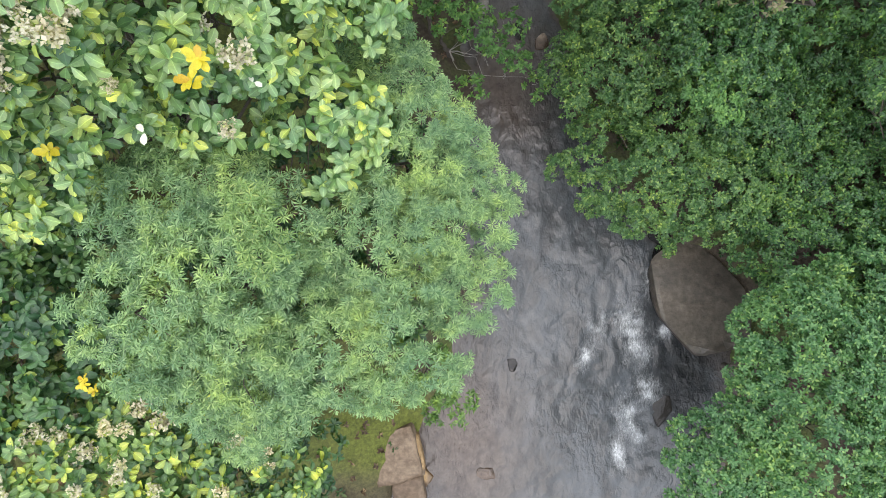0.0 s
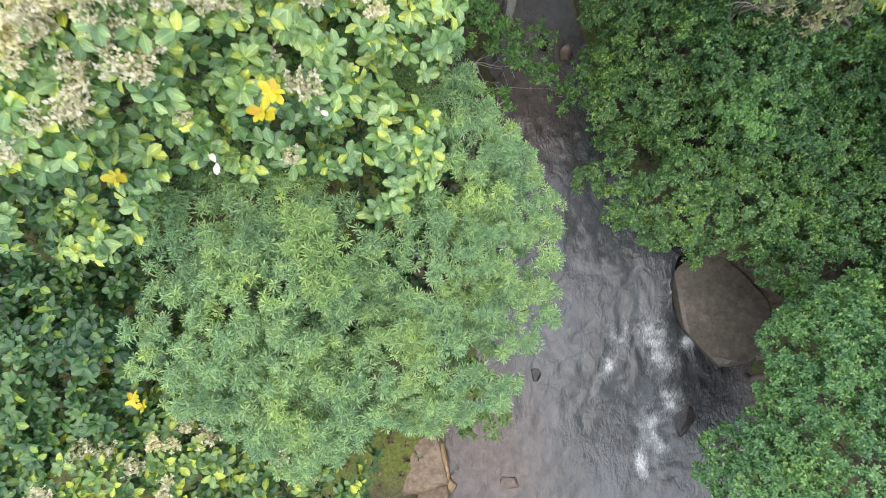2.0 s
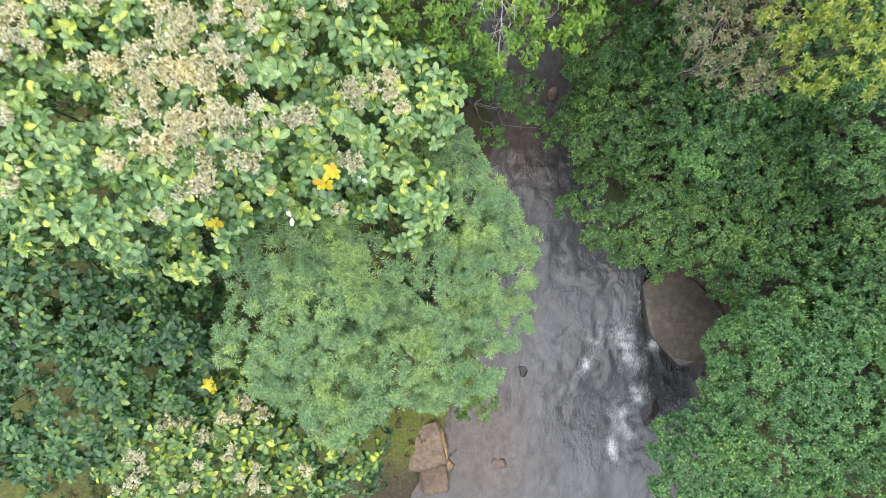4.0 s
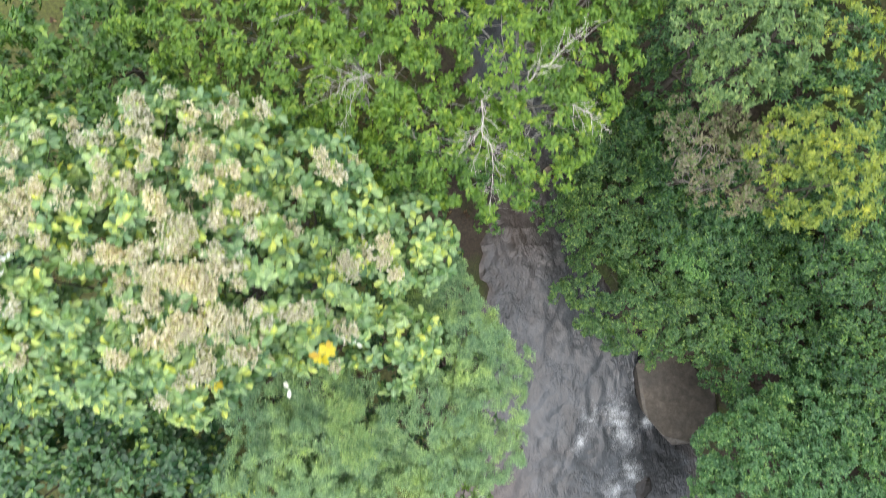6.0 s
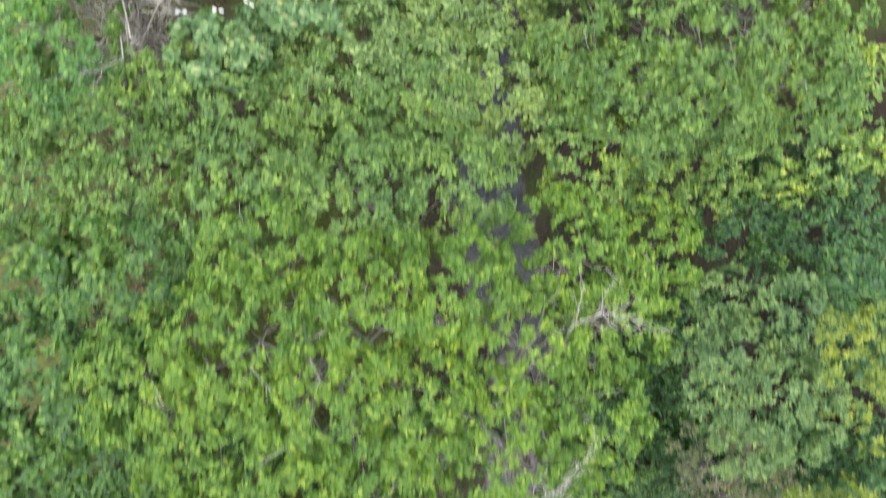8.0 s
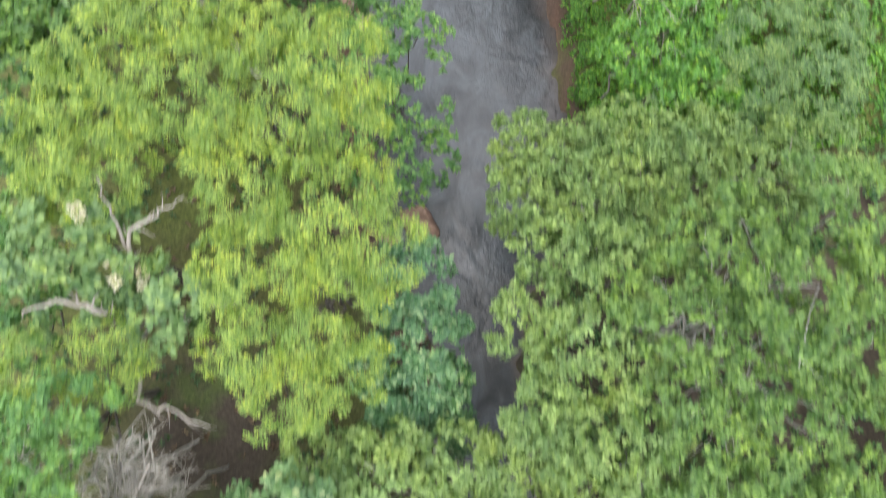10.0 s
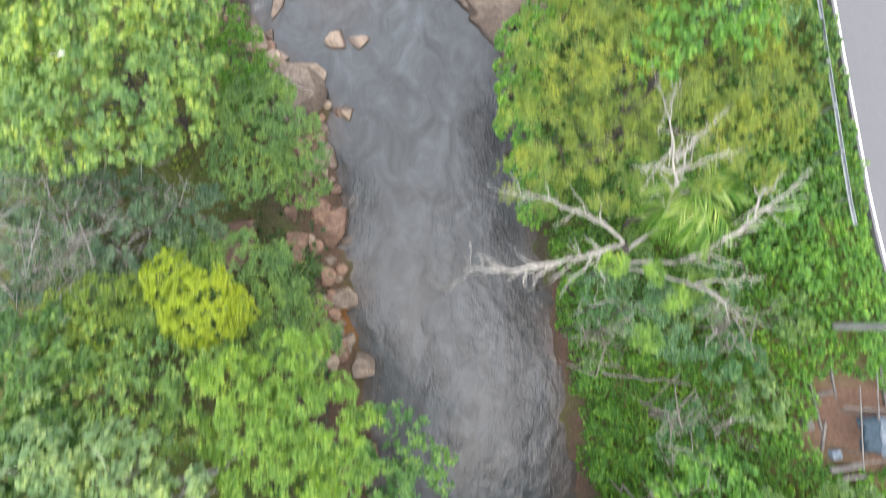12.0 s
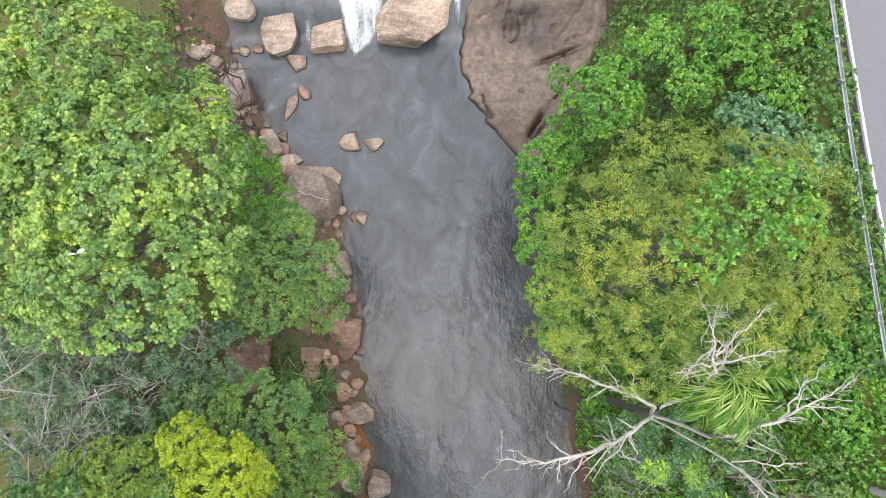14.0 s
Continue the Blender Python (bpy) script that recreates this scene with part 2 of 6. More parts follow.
def wet_share(mat, dark):
    """Lets the "wet" attribute darken and gloss a rock, where water stands on it."""
    nt = mat.node_tree
    bsdf = nt.nodes["Principled BSDF"]
    at = nt.nodes.new("ShaderNodeAttribute")
    at.attribute_name = "wet"
    col = bsdf.inputs["Base Color"].links[0].from_socket
    nt.links.new(mix_rgb(nt, at.outputs["Fac"], col, mix_rgb(nt, 1.0, col, dark, "MULTIPLY")), bsdf.inputs["Base Color"])
    nt.links.new(ramp(nt, at.outputs["Fac"], [(0.0, (0.75, 0.75, 0.75)), (1.0, (0.22, 0.22, 0.22))]), bsdf.inputs["Roughness"])


wet_share(ROCK_SHELF, (0.3, 0.21, 0.13))
ASPHALT = solid_mat("asphalt", [(0.3, (0.118, 0.114, 0.118)), (0.7, (0.15, 0.146, 0.15))], 60.0, 0.9, 0.2, 0.01, second=[(0.35, (0.92, 0.92, 0.92)), (0.65, (1.04, 1.04, 1.04))])
PAINT = solid_mat("road_paint", [(0.3, (0.42, 0.41, 0.39)), (0.6, (0.66, 0.65, 0.62))], 18.0, 0.8, 0.1, 0.005)
GALV = solid_mat("galvanised", [(0.3, (0.3, 0.32, 0.33)), (0.7, (0.44, 0.46, 0.47))], 8.0, 0.5, 0.1, 0.005, metal=0.7)
CONCRETE = solid_mat("concrete", [(0.3, (0.2, 0.2, 0.195)), (0.7, (0.31, 0.31, 0.3))], 12.0, 0.85, 0.3, 0.01)
TARP_BLUE = solid_mat("tarp_blue", [(0.3, (0.016, 0.034, 0.048)), (0.7, (0.032, 0.06, 0.082))], 5.0, 0.75, 0.3, 0.02)
TARP_WHITE = solid_mat("tarp_white", [(0.35, (0.05, 0.085, 0.12)), (0.65, (0.26, 0.3, 0.34))], 4.0, 0.7, 0.4, 0.03)
WOOD_OLD = solid_mat("weathered_wood", [(0.3, (0.1, 0.09, 0.082)), (0.7, (0.2, 0.185, 0.17))], 9.0, 0.85, 0.4, 0.01)


def ground_mat():
    """Brown leaf mould with red earth, grass tint where it is open, gravel in the river bed."""
    m, nt, bsdf, out = nodes_of("earth")
    pos = nt.nodes.new("ShaderNodeNewGeometry").outputs["Position"]
    fine = noise_tex(nt, 6.0, 6.0, 0.65, pos)
    earth = ramp(nt, fine, [(0.25, (0.028, 0.021, 0.014)), (0.5, (0.052, 0.039, 0.026)), (0.75, (0.085, 0.063, 0.043))])
    moss = ramp(nt, fine, [(0.3, (0.03, 0.045, 0.012)), (0.7, (0.085, 0.105, 0.025))])
    where = ramp(nt, noise_tex(nt, 0.22, 4.0, 0.6, pos), [(0.48, (0, 0, 0)), (0.6, (1, 1, 1))])
    col = mix_rgb(nt, where, earth, moss)
    at = nt.nodes.new("ShaderNodeAttribute")
    at.attribute_name = "bare"
    red = ramp(nt, fine, [(0.25, (0.075, 0.042, 0.028)), (0.5, (0.125, 0.07, 0.046)), (0.8, (0.19, 0.12, 0.085))])
    am = nt.nodes.new("ShaderNodeAttribute")
    am.attribute_name = "mossy"
    green = ramp(nt, fine, [(0.25, (0.035, 0.04, 0.01)), (0.5, (0.085, 0.1, 0.016)), (0.75, (0.15, 0.17, 0.03))])
    col = mix_rgb(nt, am.outputs["Fac"], col, green)
    col = mix_rgb(nt, at.outputs["Fac"], col, red)
    ar = nt.nodes.new("ShaderNodeAttribute")
    ar.attribute_name = "rust"
    col = mix_rgb(nt, ar.outputs["Fac"], col, ramp(nt, fine, [(0.3, (0.12, 0.05, 0.012)), (0.7, (0.25, 0.115, 0.03))]))
    nt.links.new(col, bsdf.inputs["Base Color"])
    bsdf.inputs["Roughness"].default_value = 0.95
    bump(nt, bsdf, fine, 0.7, 0.08)
    return m


def water_mat():
    """Murky river: silt colour that browns where it is shallow, darkens by painted tree shade, white where it breaks.
    """
    m, nt, bsdf, out = nodes_of("river_water")
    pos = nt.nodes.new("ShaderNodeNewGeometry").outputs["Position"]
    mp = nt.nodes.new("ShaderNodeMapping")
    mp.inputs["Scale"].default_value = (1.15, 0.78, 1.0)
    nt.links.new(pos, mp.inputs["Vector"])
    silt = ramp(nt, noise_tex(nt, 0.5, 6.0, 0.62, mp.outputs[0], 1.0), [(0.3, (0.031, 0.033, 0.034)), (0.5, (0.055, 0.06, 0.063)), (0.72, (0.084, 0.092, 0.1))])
    # Shade and dark tree reflections along the right bank, painted into the silt colour.
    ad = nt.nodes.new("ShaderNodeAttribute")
    ad.attribute_name = "shade_tint"
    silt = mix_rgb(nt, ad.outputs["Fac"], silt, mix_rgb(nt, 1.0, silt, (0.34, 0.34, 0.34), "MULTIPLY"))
    at = nt.nodes.new("ShaderNodeAttribute")
    at.attribute_name = "shallow"
    bed = ramp(nt, noise_tex(nt, 2.2, 5.0, 0.6, pos), [(0.3, (0.056, 0.041, 0.033)), (0.7, (0.11, 0.086, 0.072))])
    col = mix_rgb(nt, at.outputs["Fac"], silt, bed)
    af = nt.nodes.new("ShaderNodeAttribute")
    af.attribute_name = "foam"
    thin = nt.nodes.new("ShaderNodeMapping")
    thin.inputs["Scale"].default_value = (1.5, 0.55, 1.0)
    nt.links.new(pos, thin.inputs["Vector"])
    streak = noise_tex(nt, 3.6, 8.0, 0.78, thin.outputs[0], 1.9)
    wisp = nt.nodes.new("ShaderNodeMath")
    wisp.operation = "MULTIPLY_ADD"
    nt.links.new(streak, wisp.inputs[0])
    wisp.inputs[1].default_value, wisp.inputs[2].default_value = 1.9, -0.48
    add = nt.nodes.new("ShaderNodeMath")
    add.operation = "ADD"
    nt.links.new(af.outputs["Fac"], add.inputs[0])
    nt.links.new(wisp.outputs[0], add.inputs[1])
    broken = nt.nodes.new("ShaderNodeMath")
    broken.operation = "MULTIPLY"
    nt.links.new(add.outputs[0], broken.inputs[0])
    broken.inputs[1].default_value = 0.6
    froth = ramp(nt, broken.outputs[0], [(0.42, (0, 0, 0)), (0.56, (0.05, 0.05, 0.05)), (0.67, (0.17, 0.17, 0.17)), (0.8, (0.5, 0.5, 0.5)), (0.96, (1, 1, 1))])
    col = mix_rgb(nt, froth, col, (0.6, 0.62, 0.62))
    nt.links.new(col, bsdf.inputs["Base Color"])
    nt.links.new(ramp(nt, broken.outputs[0], [(0.5, (0.2, 0.2, 0.2)), (0.68, (0.6, 0.6, 0.6))]), bsdf.inputs["Roughness"])
    bsdf.inputs["IOR"].default_value = 1.36
    bsdf.inputs["Specular IOR Level"].default_value = 0.65
    ar = nt.nodes.new("ShaderNodeAttribute")
    ar.attribute_name = "ripple"
    wave = nt.nodes.new("ShaderNodeMath")
    wave.operation = "MULTIPLY"
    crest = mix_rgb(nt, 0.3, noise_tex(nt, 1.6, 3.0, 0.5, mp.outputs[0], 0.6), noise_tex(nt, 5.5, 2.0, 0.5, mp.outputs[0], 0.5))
    nt.links.new(crest, wave.inputs[0])
    nt.links.new(ar.outputs["Fac"], wave.inputs[1])
    bump(nt, bsdf, wave.outputs[0], 0.9, 0.17)
    return m


EARTH, WATER = ground_mat(), water_mat()


# ---- mesh helpers ----
def mesh_from(name, verts, tris, mat, smooth=False):
    """A mesh from arrays of corners and of triangles or quads."""
    verts, tris = np.asarray(verts, np.float32), np.asarray(tris, np.int32)
    me = bpy.data.meshes.new(name)
    k = tris.shape[1]
    me.vertices.add(len(verts))
    me.vertices.foreach_set("co", verts.ravel())
    me.loops.add(tris.size)
    me.loops.foreach_set("vertex_index", tris.ravel())
    me.polygons.add(len(tris))
    me.polygons.foreach_set("loop_start", np.arange(0, tris.size, k, dtype=np.int32))
    if smooth:
        me.polygons.foreach_set("use_smooth", np.ones(len(tris), bool))
    me.update(calc_edges=True)
    me.materials.append(mat)
    return me


def thing(name, place, label, category, group="", kind=""):
    ob = new(name)
    ob.location = place
    ob.empty_display_size = 0.3
    return tagged(ob, label, category, group, kind)


def part_mesh(name, me, parent, label=""):
    """A mesh in world coordinates, laid under its thing."""
    ob = new(name, me)
    if parent is not None:
        base = Vector(parent.location)
        top = parent.parent
        while top is not None:
            base += Vector(top.location)
            top = top.parent
        me.transform(Matrix.Translation(-base))
        ob.parent = parent
    return tagged(ob, label)


def part(name, bm, material, parent, label=""):
    me = bpy.data.meshes.new(name)
    bm.to_mesh(me)
    bm.free()
    me.materials.append(material)
    return part_mesh(name, me, parent, label)


def box_bm(bm, lo, hi, m=None):
    c = [(a + b) / 2 for a, b in zip(lo, hi)]
    s = [b - a for a, b in zip(lo, hi)]
    mat = Matrix.LocRotScale(c, None, s)
    bmesh.ops.create_cube(bm, size=1.0, matrix=(m @ mat) if m else mat)


def tubes(lines, sides=6):
    """Tapered limbs along lines of (x, y, z, radius): corners and quads of them all."""
    vs, qs, n0 = [], [], 0
    ang = np.arange(sides) * 2 * np.pi / sides
    for line in lines:
        a = np.array(line, float)
        p, r = a[:, :3], a[:, 3]
        d = np.gradient(p, axis=0)
        d /= np.linalg.norm(d, axis=1)[:, None] + 1e-9
        ref = np.where(np.abs(d[:, 2:3]) > 0.85, [[1.0, 0, 0]], [[0, 0, 1.0]])
        u = np.cross(d, ref)
        u /= np.linalg.norm(u, axis=1)[:, None] + 1e-9
        v = np.cross(d, u)
        ring = p[:, None] + r[:, None, None] * (np.cos(ang)[None, :, None] * u[:, None] + np.sin(ang)[None, :, None] * v[:, None])
        vs.append(ring.reshape(-1, 3))
        for i in range(len(a) - 1):
            for j in range(sides):
                k = (j + 1) % sides
                qs.append((n0 + i * sides + j, n0 + i * sides + k, n0 + (i + 1) * sides + k, n0 + (i + 1) * sides + j))
        n0 += len(a) * sides
    return np.concatenate(vs), np.array(qs)


def wander(rng, a, b, r0, r1, n=6, wild=0.1):
    """A crooked line from a to b, that tapers from r0 to r1."""
    a, b = np.array(a, float), np.array(b, float)
    s = np.linspace(0, 1, n)[:, None]
    span = np.linalg.norm(b - a)
    off = rng.normal(0, wild * span / 2, (n, 3)) * np.sin(np.pi * s)
    pts = a + (b - a) * s + off
    return np.concatenate([pts, r0 + (r1 - r0) * s], 1)


def twigs(rng, line, levels, share=0.55, every=2, up=0.15):
    """Side twigs that fork off a line, and twigs off those."""
    out = []
    line = np.asarray(line)
    if levels == 0:
        return out
    span = np.linalg.norm(line[-1, :3] - line[0, :3])
    for i in range(1, len(line)):
        for _ in range(every):
            s = rng.uniform(0, 1)
            p = line[i - 1] * (1 - s) + line[i] * s
            d = line[i, :3] - line[i - 1, :3]
            d = d / (np.linalg.norm(d) + 1e-9) + rng.normal(0, 0.65, 3) + (0, 0, up)
            d /= np.linalg.norm(d)
            length = span * share * rng.uniform(0.35, 1.0) * (1 - 0.5 * i / len(line))
            kid = wander(rng, p[:3], p[:3] + d * length, p[3] * 0.55, max(p[3] * 0.12, 0.005), 4, 0.14)
            out.append(kid)
            out += twigs(rng, kid, levels - 1, share, every, up)
    return out


# ---- leaves ----
def leaf_shape(width, fold=0.18, droop=0.12, widest=0.5):
    """One pointed leaf of length 1 along y: two halves folded along the rib."""
    w = width / 2
    v = [(0, 0, 0), (w, widest, fold * w * 2), (0, 1, -droop), (-w, widest, fold * w * 2)]
    return np.array(v, float), np.array([(0, 1, 2), (0, 2, 3)])


def round_leaf(width, fold=0.18, droop=0.12):
    """One blunt rounded leaf of length 1, its two sides turned up."""
    w = width / 2
    v = [(0, 0, 0), (w, 0.42, fold * w * 2), (0.6 * w, 0.92, fold * w - droop), (-0.6 * w, 0.92, fold * w - droop), (-w, 0.42, fold * w * 2)]
    return np.array(v, float), np.array([(0, 1, 2), (0, 2, 3), (0, 3, 4)])


def broad_leaf(width, fold=0.2, droop=0.22):
    """One large obovate leaf of length 1 with its rib along the middle: corners 0, 1 and 2 lie on the rib."""
    w = width / 2
    side = [(0.5, 0.2), (0.96, 0.52), (0.74, 0.86)]
    rim = lambda g, a, y: (g * a * w, y, fold * w * 1.5 * a - droop * y * y * 0.8)
    v = [(0, 0, 0), (0, 0.55, -droop * 0.2), (0, 1, -droop)] + [rim(1, *p) for p in side] + [rim(-1, *p) for p in side[::-1]]
    return np.array(v, float), np.array([(0, 3, 1), (3, 4, 1), (4, 5, 1), (5, 2, 1), (2, 6, 1), (6, 7, 1), (7, 8, 1), (8, 0, 1)])


def frond_shape(pairs, width, leaflet=0.42):
    """A feather leaf: leaflets in pairs along a thin rib, of length 1."""
    vs, fs = [], []
    for i in range(pairs):
        y = 0.15 + 0.8 * i / pairs
        for side in (-1, 1):
            n = len(vs)
            ln = leaflet * (0.55 + 0.45 * math.sin(math.pi * (0.2 + 0.7 * i / pairs)))
            dz = -0.25 * y * y
            vs += [(0, y, dz), (side * ln * 0.55, y + 0.05 - width * 0.4, dz + 0.02), (side * ln, y + 0.16, dz - 0.07), (side * ln * 0.5, y + 0.05 + width * 0.7, dz + 0.02)]
            fs += [(n, n + 1, n + 2), (n, n + 2, n + 3)]
    return np.array(vs, float), np.array(fs)


def whorls(rng, tips, axes, k, size, lift, shape, spread=0.25):
    """Leaves in whorls of k round each tip. Returns corners and triangles."""
    tv, tf = shape
    n = len(tips)
    a = axes / np.linalg.norm(axes, axis=1)[:, None]
    ref = rng.normal(0, 1, (n, 3))
    u = np.cross(a, ref)
    u /= np.linalg.norm(u, axis=1)[:, None] + 1e-9
    v = np.cross(a, u)
    th = (np.arange(k)[None] / k + rng.uniform(-0.5, 0.5, (n, k)) * spread / k * 2) * 2 * np.pi
    el = np.radians(rng.uniform(lift[0], lift[1], (n, k)))
    d = np.cos(el)[..., None] * (np.cos(th)[..., None] * u[:, None] + np.sin(th)[..., None] * v[:, None]) + np.sin(el)[..., None] * a[:, None]
    nor = a[:, None] - (a[:, None] * d).sum(-1, keepdims=True) * d + rng.normal(0, 0.22, (n, k, 3))
    d, nor = d.reshape(-1, 3), nor.reshape(-1, 3)
    x = np.cross(d, nor)
    x /= np.linalg.norm(x, axis=1)[:, None] + 1e-9
    z = np.cross(x, d)
    s = size * rng.uniform(0.7, 1.15, len(d))
    p = np.repeat(tips, k, 0) + rng.normal(0, size * 0.06, (len(d), 3))
    vert = p[:, None] + s[:, None, None] * (tv[None, :, 0:1] * x[:, None] + tv[None, :, 1:2] * d[:, None] + tv[None, :, 2:3] * z[:, None])
    tri = tf[None] + (np.arange(len(d)) * len(tv))[:, None, None]
    return vert.reshape(-1, 3), tri.reshape(-1, 3)


def crown_tips(rng, lobes, clump, cover, size, flat=0.72, ragged=0.35, low=-0.12, upright=0.0, core=0.66):
    """Twig tips over the clumps that make up a crown of rounded lobes (x, y, top, radius)."""
    tips, axes = [], []
    for x, y, top, r in lobes:
        c = np.array((x, y, top - r * flat))
        many = max(5, int(2.3 * (r / clump) ** 2))
        i = np.arange(many) + 0.5
        zc = 1 - (1 - low) * i / many
        ph = i * 2.39996 + rng.uniform(0, 6.28) + rng.normal(0, 0.25, many)
        q = np.sqrt(np.maximum(0, 1 - zc * zc))
        nrm = np.stack([q * np.cos(ph), q * np.sin(ph), zc], 1)
        depth = 1 - ragged * rng.uniform(0, 1, many) ** 1.6
        cl = c + nrm * np.array((r, r, r * flat)) * depth[:, None]
        per = max(3, int(cover * 2 * clump * clump / (0.6 * size * size)))
        for p, nn in zip(cl, nrm):
            cr = clump * rng.uniform(0.65, 1.25)
            d = rng.normal(0, 1, (per, 3)) + nn * 0.9 + (0, 0, 0.75)
            d /= np.linalg.norm(d, axis=1)[:, None]
            tips.append(p - (0, 0, cr * 0.6) + d * cr * rng.uniform(0.7, 1.05, (per, 1)) * (1, 1, 0.85))
            axes.append(d * 0.7 + nn * 0.25 + (0, 0, 0.55 + upright))
    tips, axes = np.concatenate(tips), np.concatenate(axes)
    keep = np.ones(len(tips), bool)
    for x, y, top, r in lobes:
        q = (tips - (x, y, top - r * flat)) / (r, r, r * flat)
        keep &= (np.linalg.norm(q, axis=1) > core) | (q[:, 2] > 0.45)
    return tips[keep], axes[keep]


# ---- lie of the land ----
LEFT = ((-40, -4), (-12, -3), (-9.7, -2.3), (-7, -1.1), (-3, 0.7), (5, 1.2), (10.5, 1.5), (16, 1.3), (25, -1.0), (34, -1.8), (38, -4.2), (41, -5.2), (49, -6.1), (57, -7.1), (63, -8.2), (68, -8.9), (72, -9.6), (74, -11.4), (76, -13.6), (78, -15.0), (81, -16.4), (84, -17.2), (90, -18), (130, -18))
RIGHT = ((-40, 13), (-12, 13.4), (-4, 14.8), (1, 14.4), (4, 10.2), (9, 7.2), (14, 6.2), (19, 5.2), (25, 3.9), (31, 3.2), (34.5, 2.7), (40, 4.6), (46, 6.2), (53, 5.5), (60, 4.6), (67, 3.4), (73.7, 3.0), (77, 4.4), (80, 6.0), (83, 7.0), (90, 7.5), (130, 8))
ROAD = ((-40, 27), (20, 22.5), (40, 19.2), (50.5, 17.9), (57.7, 17.2), (62.5, 16.5), (68.3, 16.0), (72.1, 15.7), (78.8, 15.3), (100, 14.6), (130, 14.5))


def along(table, y):
    a = np.array(table, float)
    return np.interp(y, a[:, 0], a[:, 1])


def swell(x, y):
    """A smooth unevenness, about -1 to 1."""
    return (np.sin(x * 0.61 + 1.3 * np.sin(y * 0.23)) + np.sin(y * 0.53 + 1.7 * np.sin(x * 0.31 + 2)) + 0.6 * np.sin(x * 1.7 + y * 1.3 + 2 * np.sin(y * 0.7))) / 2.6


def water_level(x, y):
    s = np.clip((y - 82.6) / 3.0, 0, 1)
    return 1.3 * s * s * (3 - 2 * s)


def land(x, y):
    x, y = np.asarray(x, float), np.asarray(y, float)
    ragged = 0.3 * np.sin(1.25 * y + 0.6 * x) + 0.18 * np.sin(3.1 * y + 1) + 0.1 * np.sin(6.7 * y + 2 * x)
    l, r, e = along(LEFT, y) + ragged, along(RIGHT, y) + ragged * 0.8, along(ROAD, y)
    mid, half = (l + r) / 2, (r - l) / 2
    u = np.clip(np.abs(x - mid) / half, 0, 1)
    z = -0.15 - 1.1 * (1 - u**2)
    dl, dr = l - x, x - r
    left = np.interp(dl, [0, 0.5, 2, 6, 14, 40, 200], [-0.15, 0.5, 1.2, 3.0, 6.0, 9.0, 20.0])
    steep = np.clip((y - 22) / 18, 0, 1)
    gentle = np.interp(dr, [0, 0.6, 4, 10, 30, 200], [-0.15, 0.5, 1.2, 2.0, 6.0, 16.0])
    span = np.maximum(e - 1.2 - r, 2)
    hill = np.where(dr < span, np.interp(dr / span, [0, 0.06, 0.3, 0.75, 1.0], [-0.15, 1.6, 4.6, 9.6, 11.35]), 11.35)
    far = dr - span - 9.5
    hill = np.where(far > 0, 11.35 + np.minimum(far, 60) * 0.35, hill)
    right = gentle + (hill - gentle) * steep
    right = np.maximum(right, 11.35 - 2.2 * np.maximum(np.abs(x - e - 3.3) - 5.0, 0))
    z = np.where(dl > 0, left, z)
    z = np.where(dr > 0, right, z)
    rough = np.clip(np.maximum(dl, dr) / 1.5, 0, 1) * np.where(((dr > span - 0.8) & (far < 1)) | (np.abs(x - e - 3.3) < 5.2), 0, 1)
    return z + swell(x, y) * 0.35 * rough + water_level(x, y) * np.where((dl < 3) & (dr < 3), 1, 0.3)


def land_at(x, y):
    return float(land(x, y))


def grid_mesh(name, xs, ys, zs, mat, attrs=()):
    nx, ny = len(xs), len(ys)
    gx, gy = np.meshgrid(xs, ys)
    v = np.stack([gx, gy, zs], -1).reshape(-1, 3)
    i = (np.arange(ny - 1)[:, None] * nx + np.arange(nx - 1)).ravel()
    q = np.stack([i, i + 1, i + nx + 1, i + nx], 1)
    me = mesh_from(name, v, q, mat, True)
    for key, vals in attrs:
        me.attributes.new(key, "FLOAT", "POINT").data.foreach_set("value", vals.ravel().astype(np.float32))
    return me


def blob(x, y, cx, cy, rx, ry, turn=0.0):
    c, s = math.cos(radians(turn)), math.sin(radians(turn))
    u, v = (x - cx) * c + (y - cy) * s, -(x - cx) * s + (y - cy) * c
    return np.exp(-((u / rx) ** 2 + (v / ry) ** 2))


far_out = np.array([60, 85, 130, 220, 400, 800, 1600])
xs = np.concatenate([-far_out[::-1], np.arange(-45, 45.1, 0.6), far_out])
ys = np.concatenate([40 - 70 - far_out[::-1], np.arange(-28, 112.1, 0.7), 112 + far_out])
gx, gy = np.meshgrid(xs, ys)
bare = np.clip(blob(gx, gy, 15.9, 53.3, 2.3, 2.1) * 1.6, 0, 1)
bank = along(LEFT, gy) - gx
bare = np.maximum(bare, np.where((gy > 30), np.exp(-((bank - 0.9) / 1.4) ** 2) * 0.75, 0))
bare = np.maximum(bare, np.where((gy > 38) & (gy < 60), np.exp(-((gx - along(RIGHT, gy) - 0.15) / 0.4) ** 2) * 0.8, 0))
mossy = np.clip(1.8 * blob(gx, gy, -3.0, -6.0, 2.6, 2.2), 0, 1)
mossy = np.maximum(mossy, 0.65 * np.clip((along(LEFT, gy) - gx - 2.5) / 3, 0, 1))
mossy = mossy * (1 - np.clip(1.6 * blob(gx, gy, -13.5, 30.5, 3.5, 4.5), 0, 1))
mossy = np.maximum(mossy, 0.8 * np.clip((gx - along(RIGHT, gy) - 0.6) / 0.6, 0, 1) * np.clip((gy - 42) / 3, 0, 1))
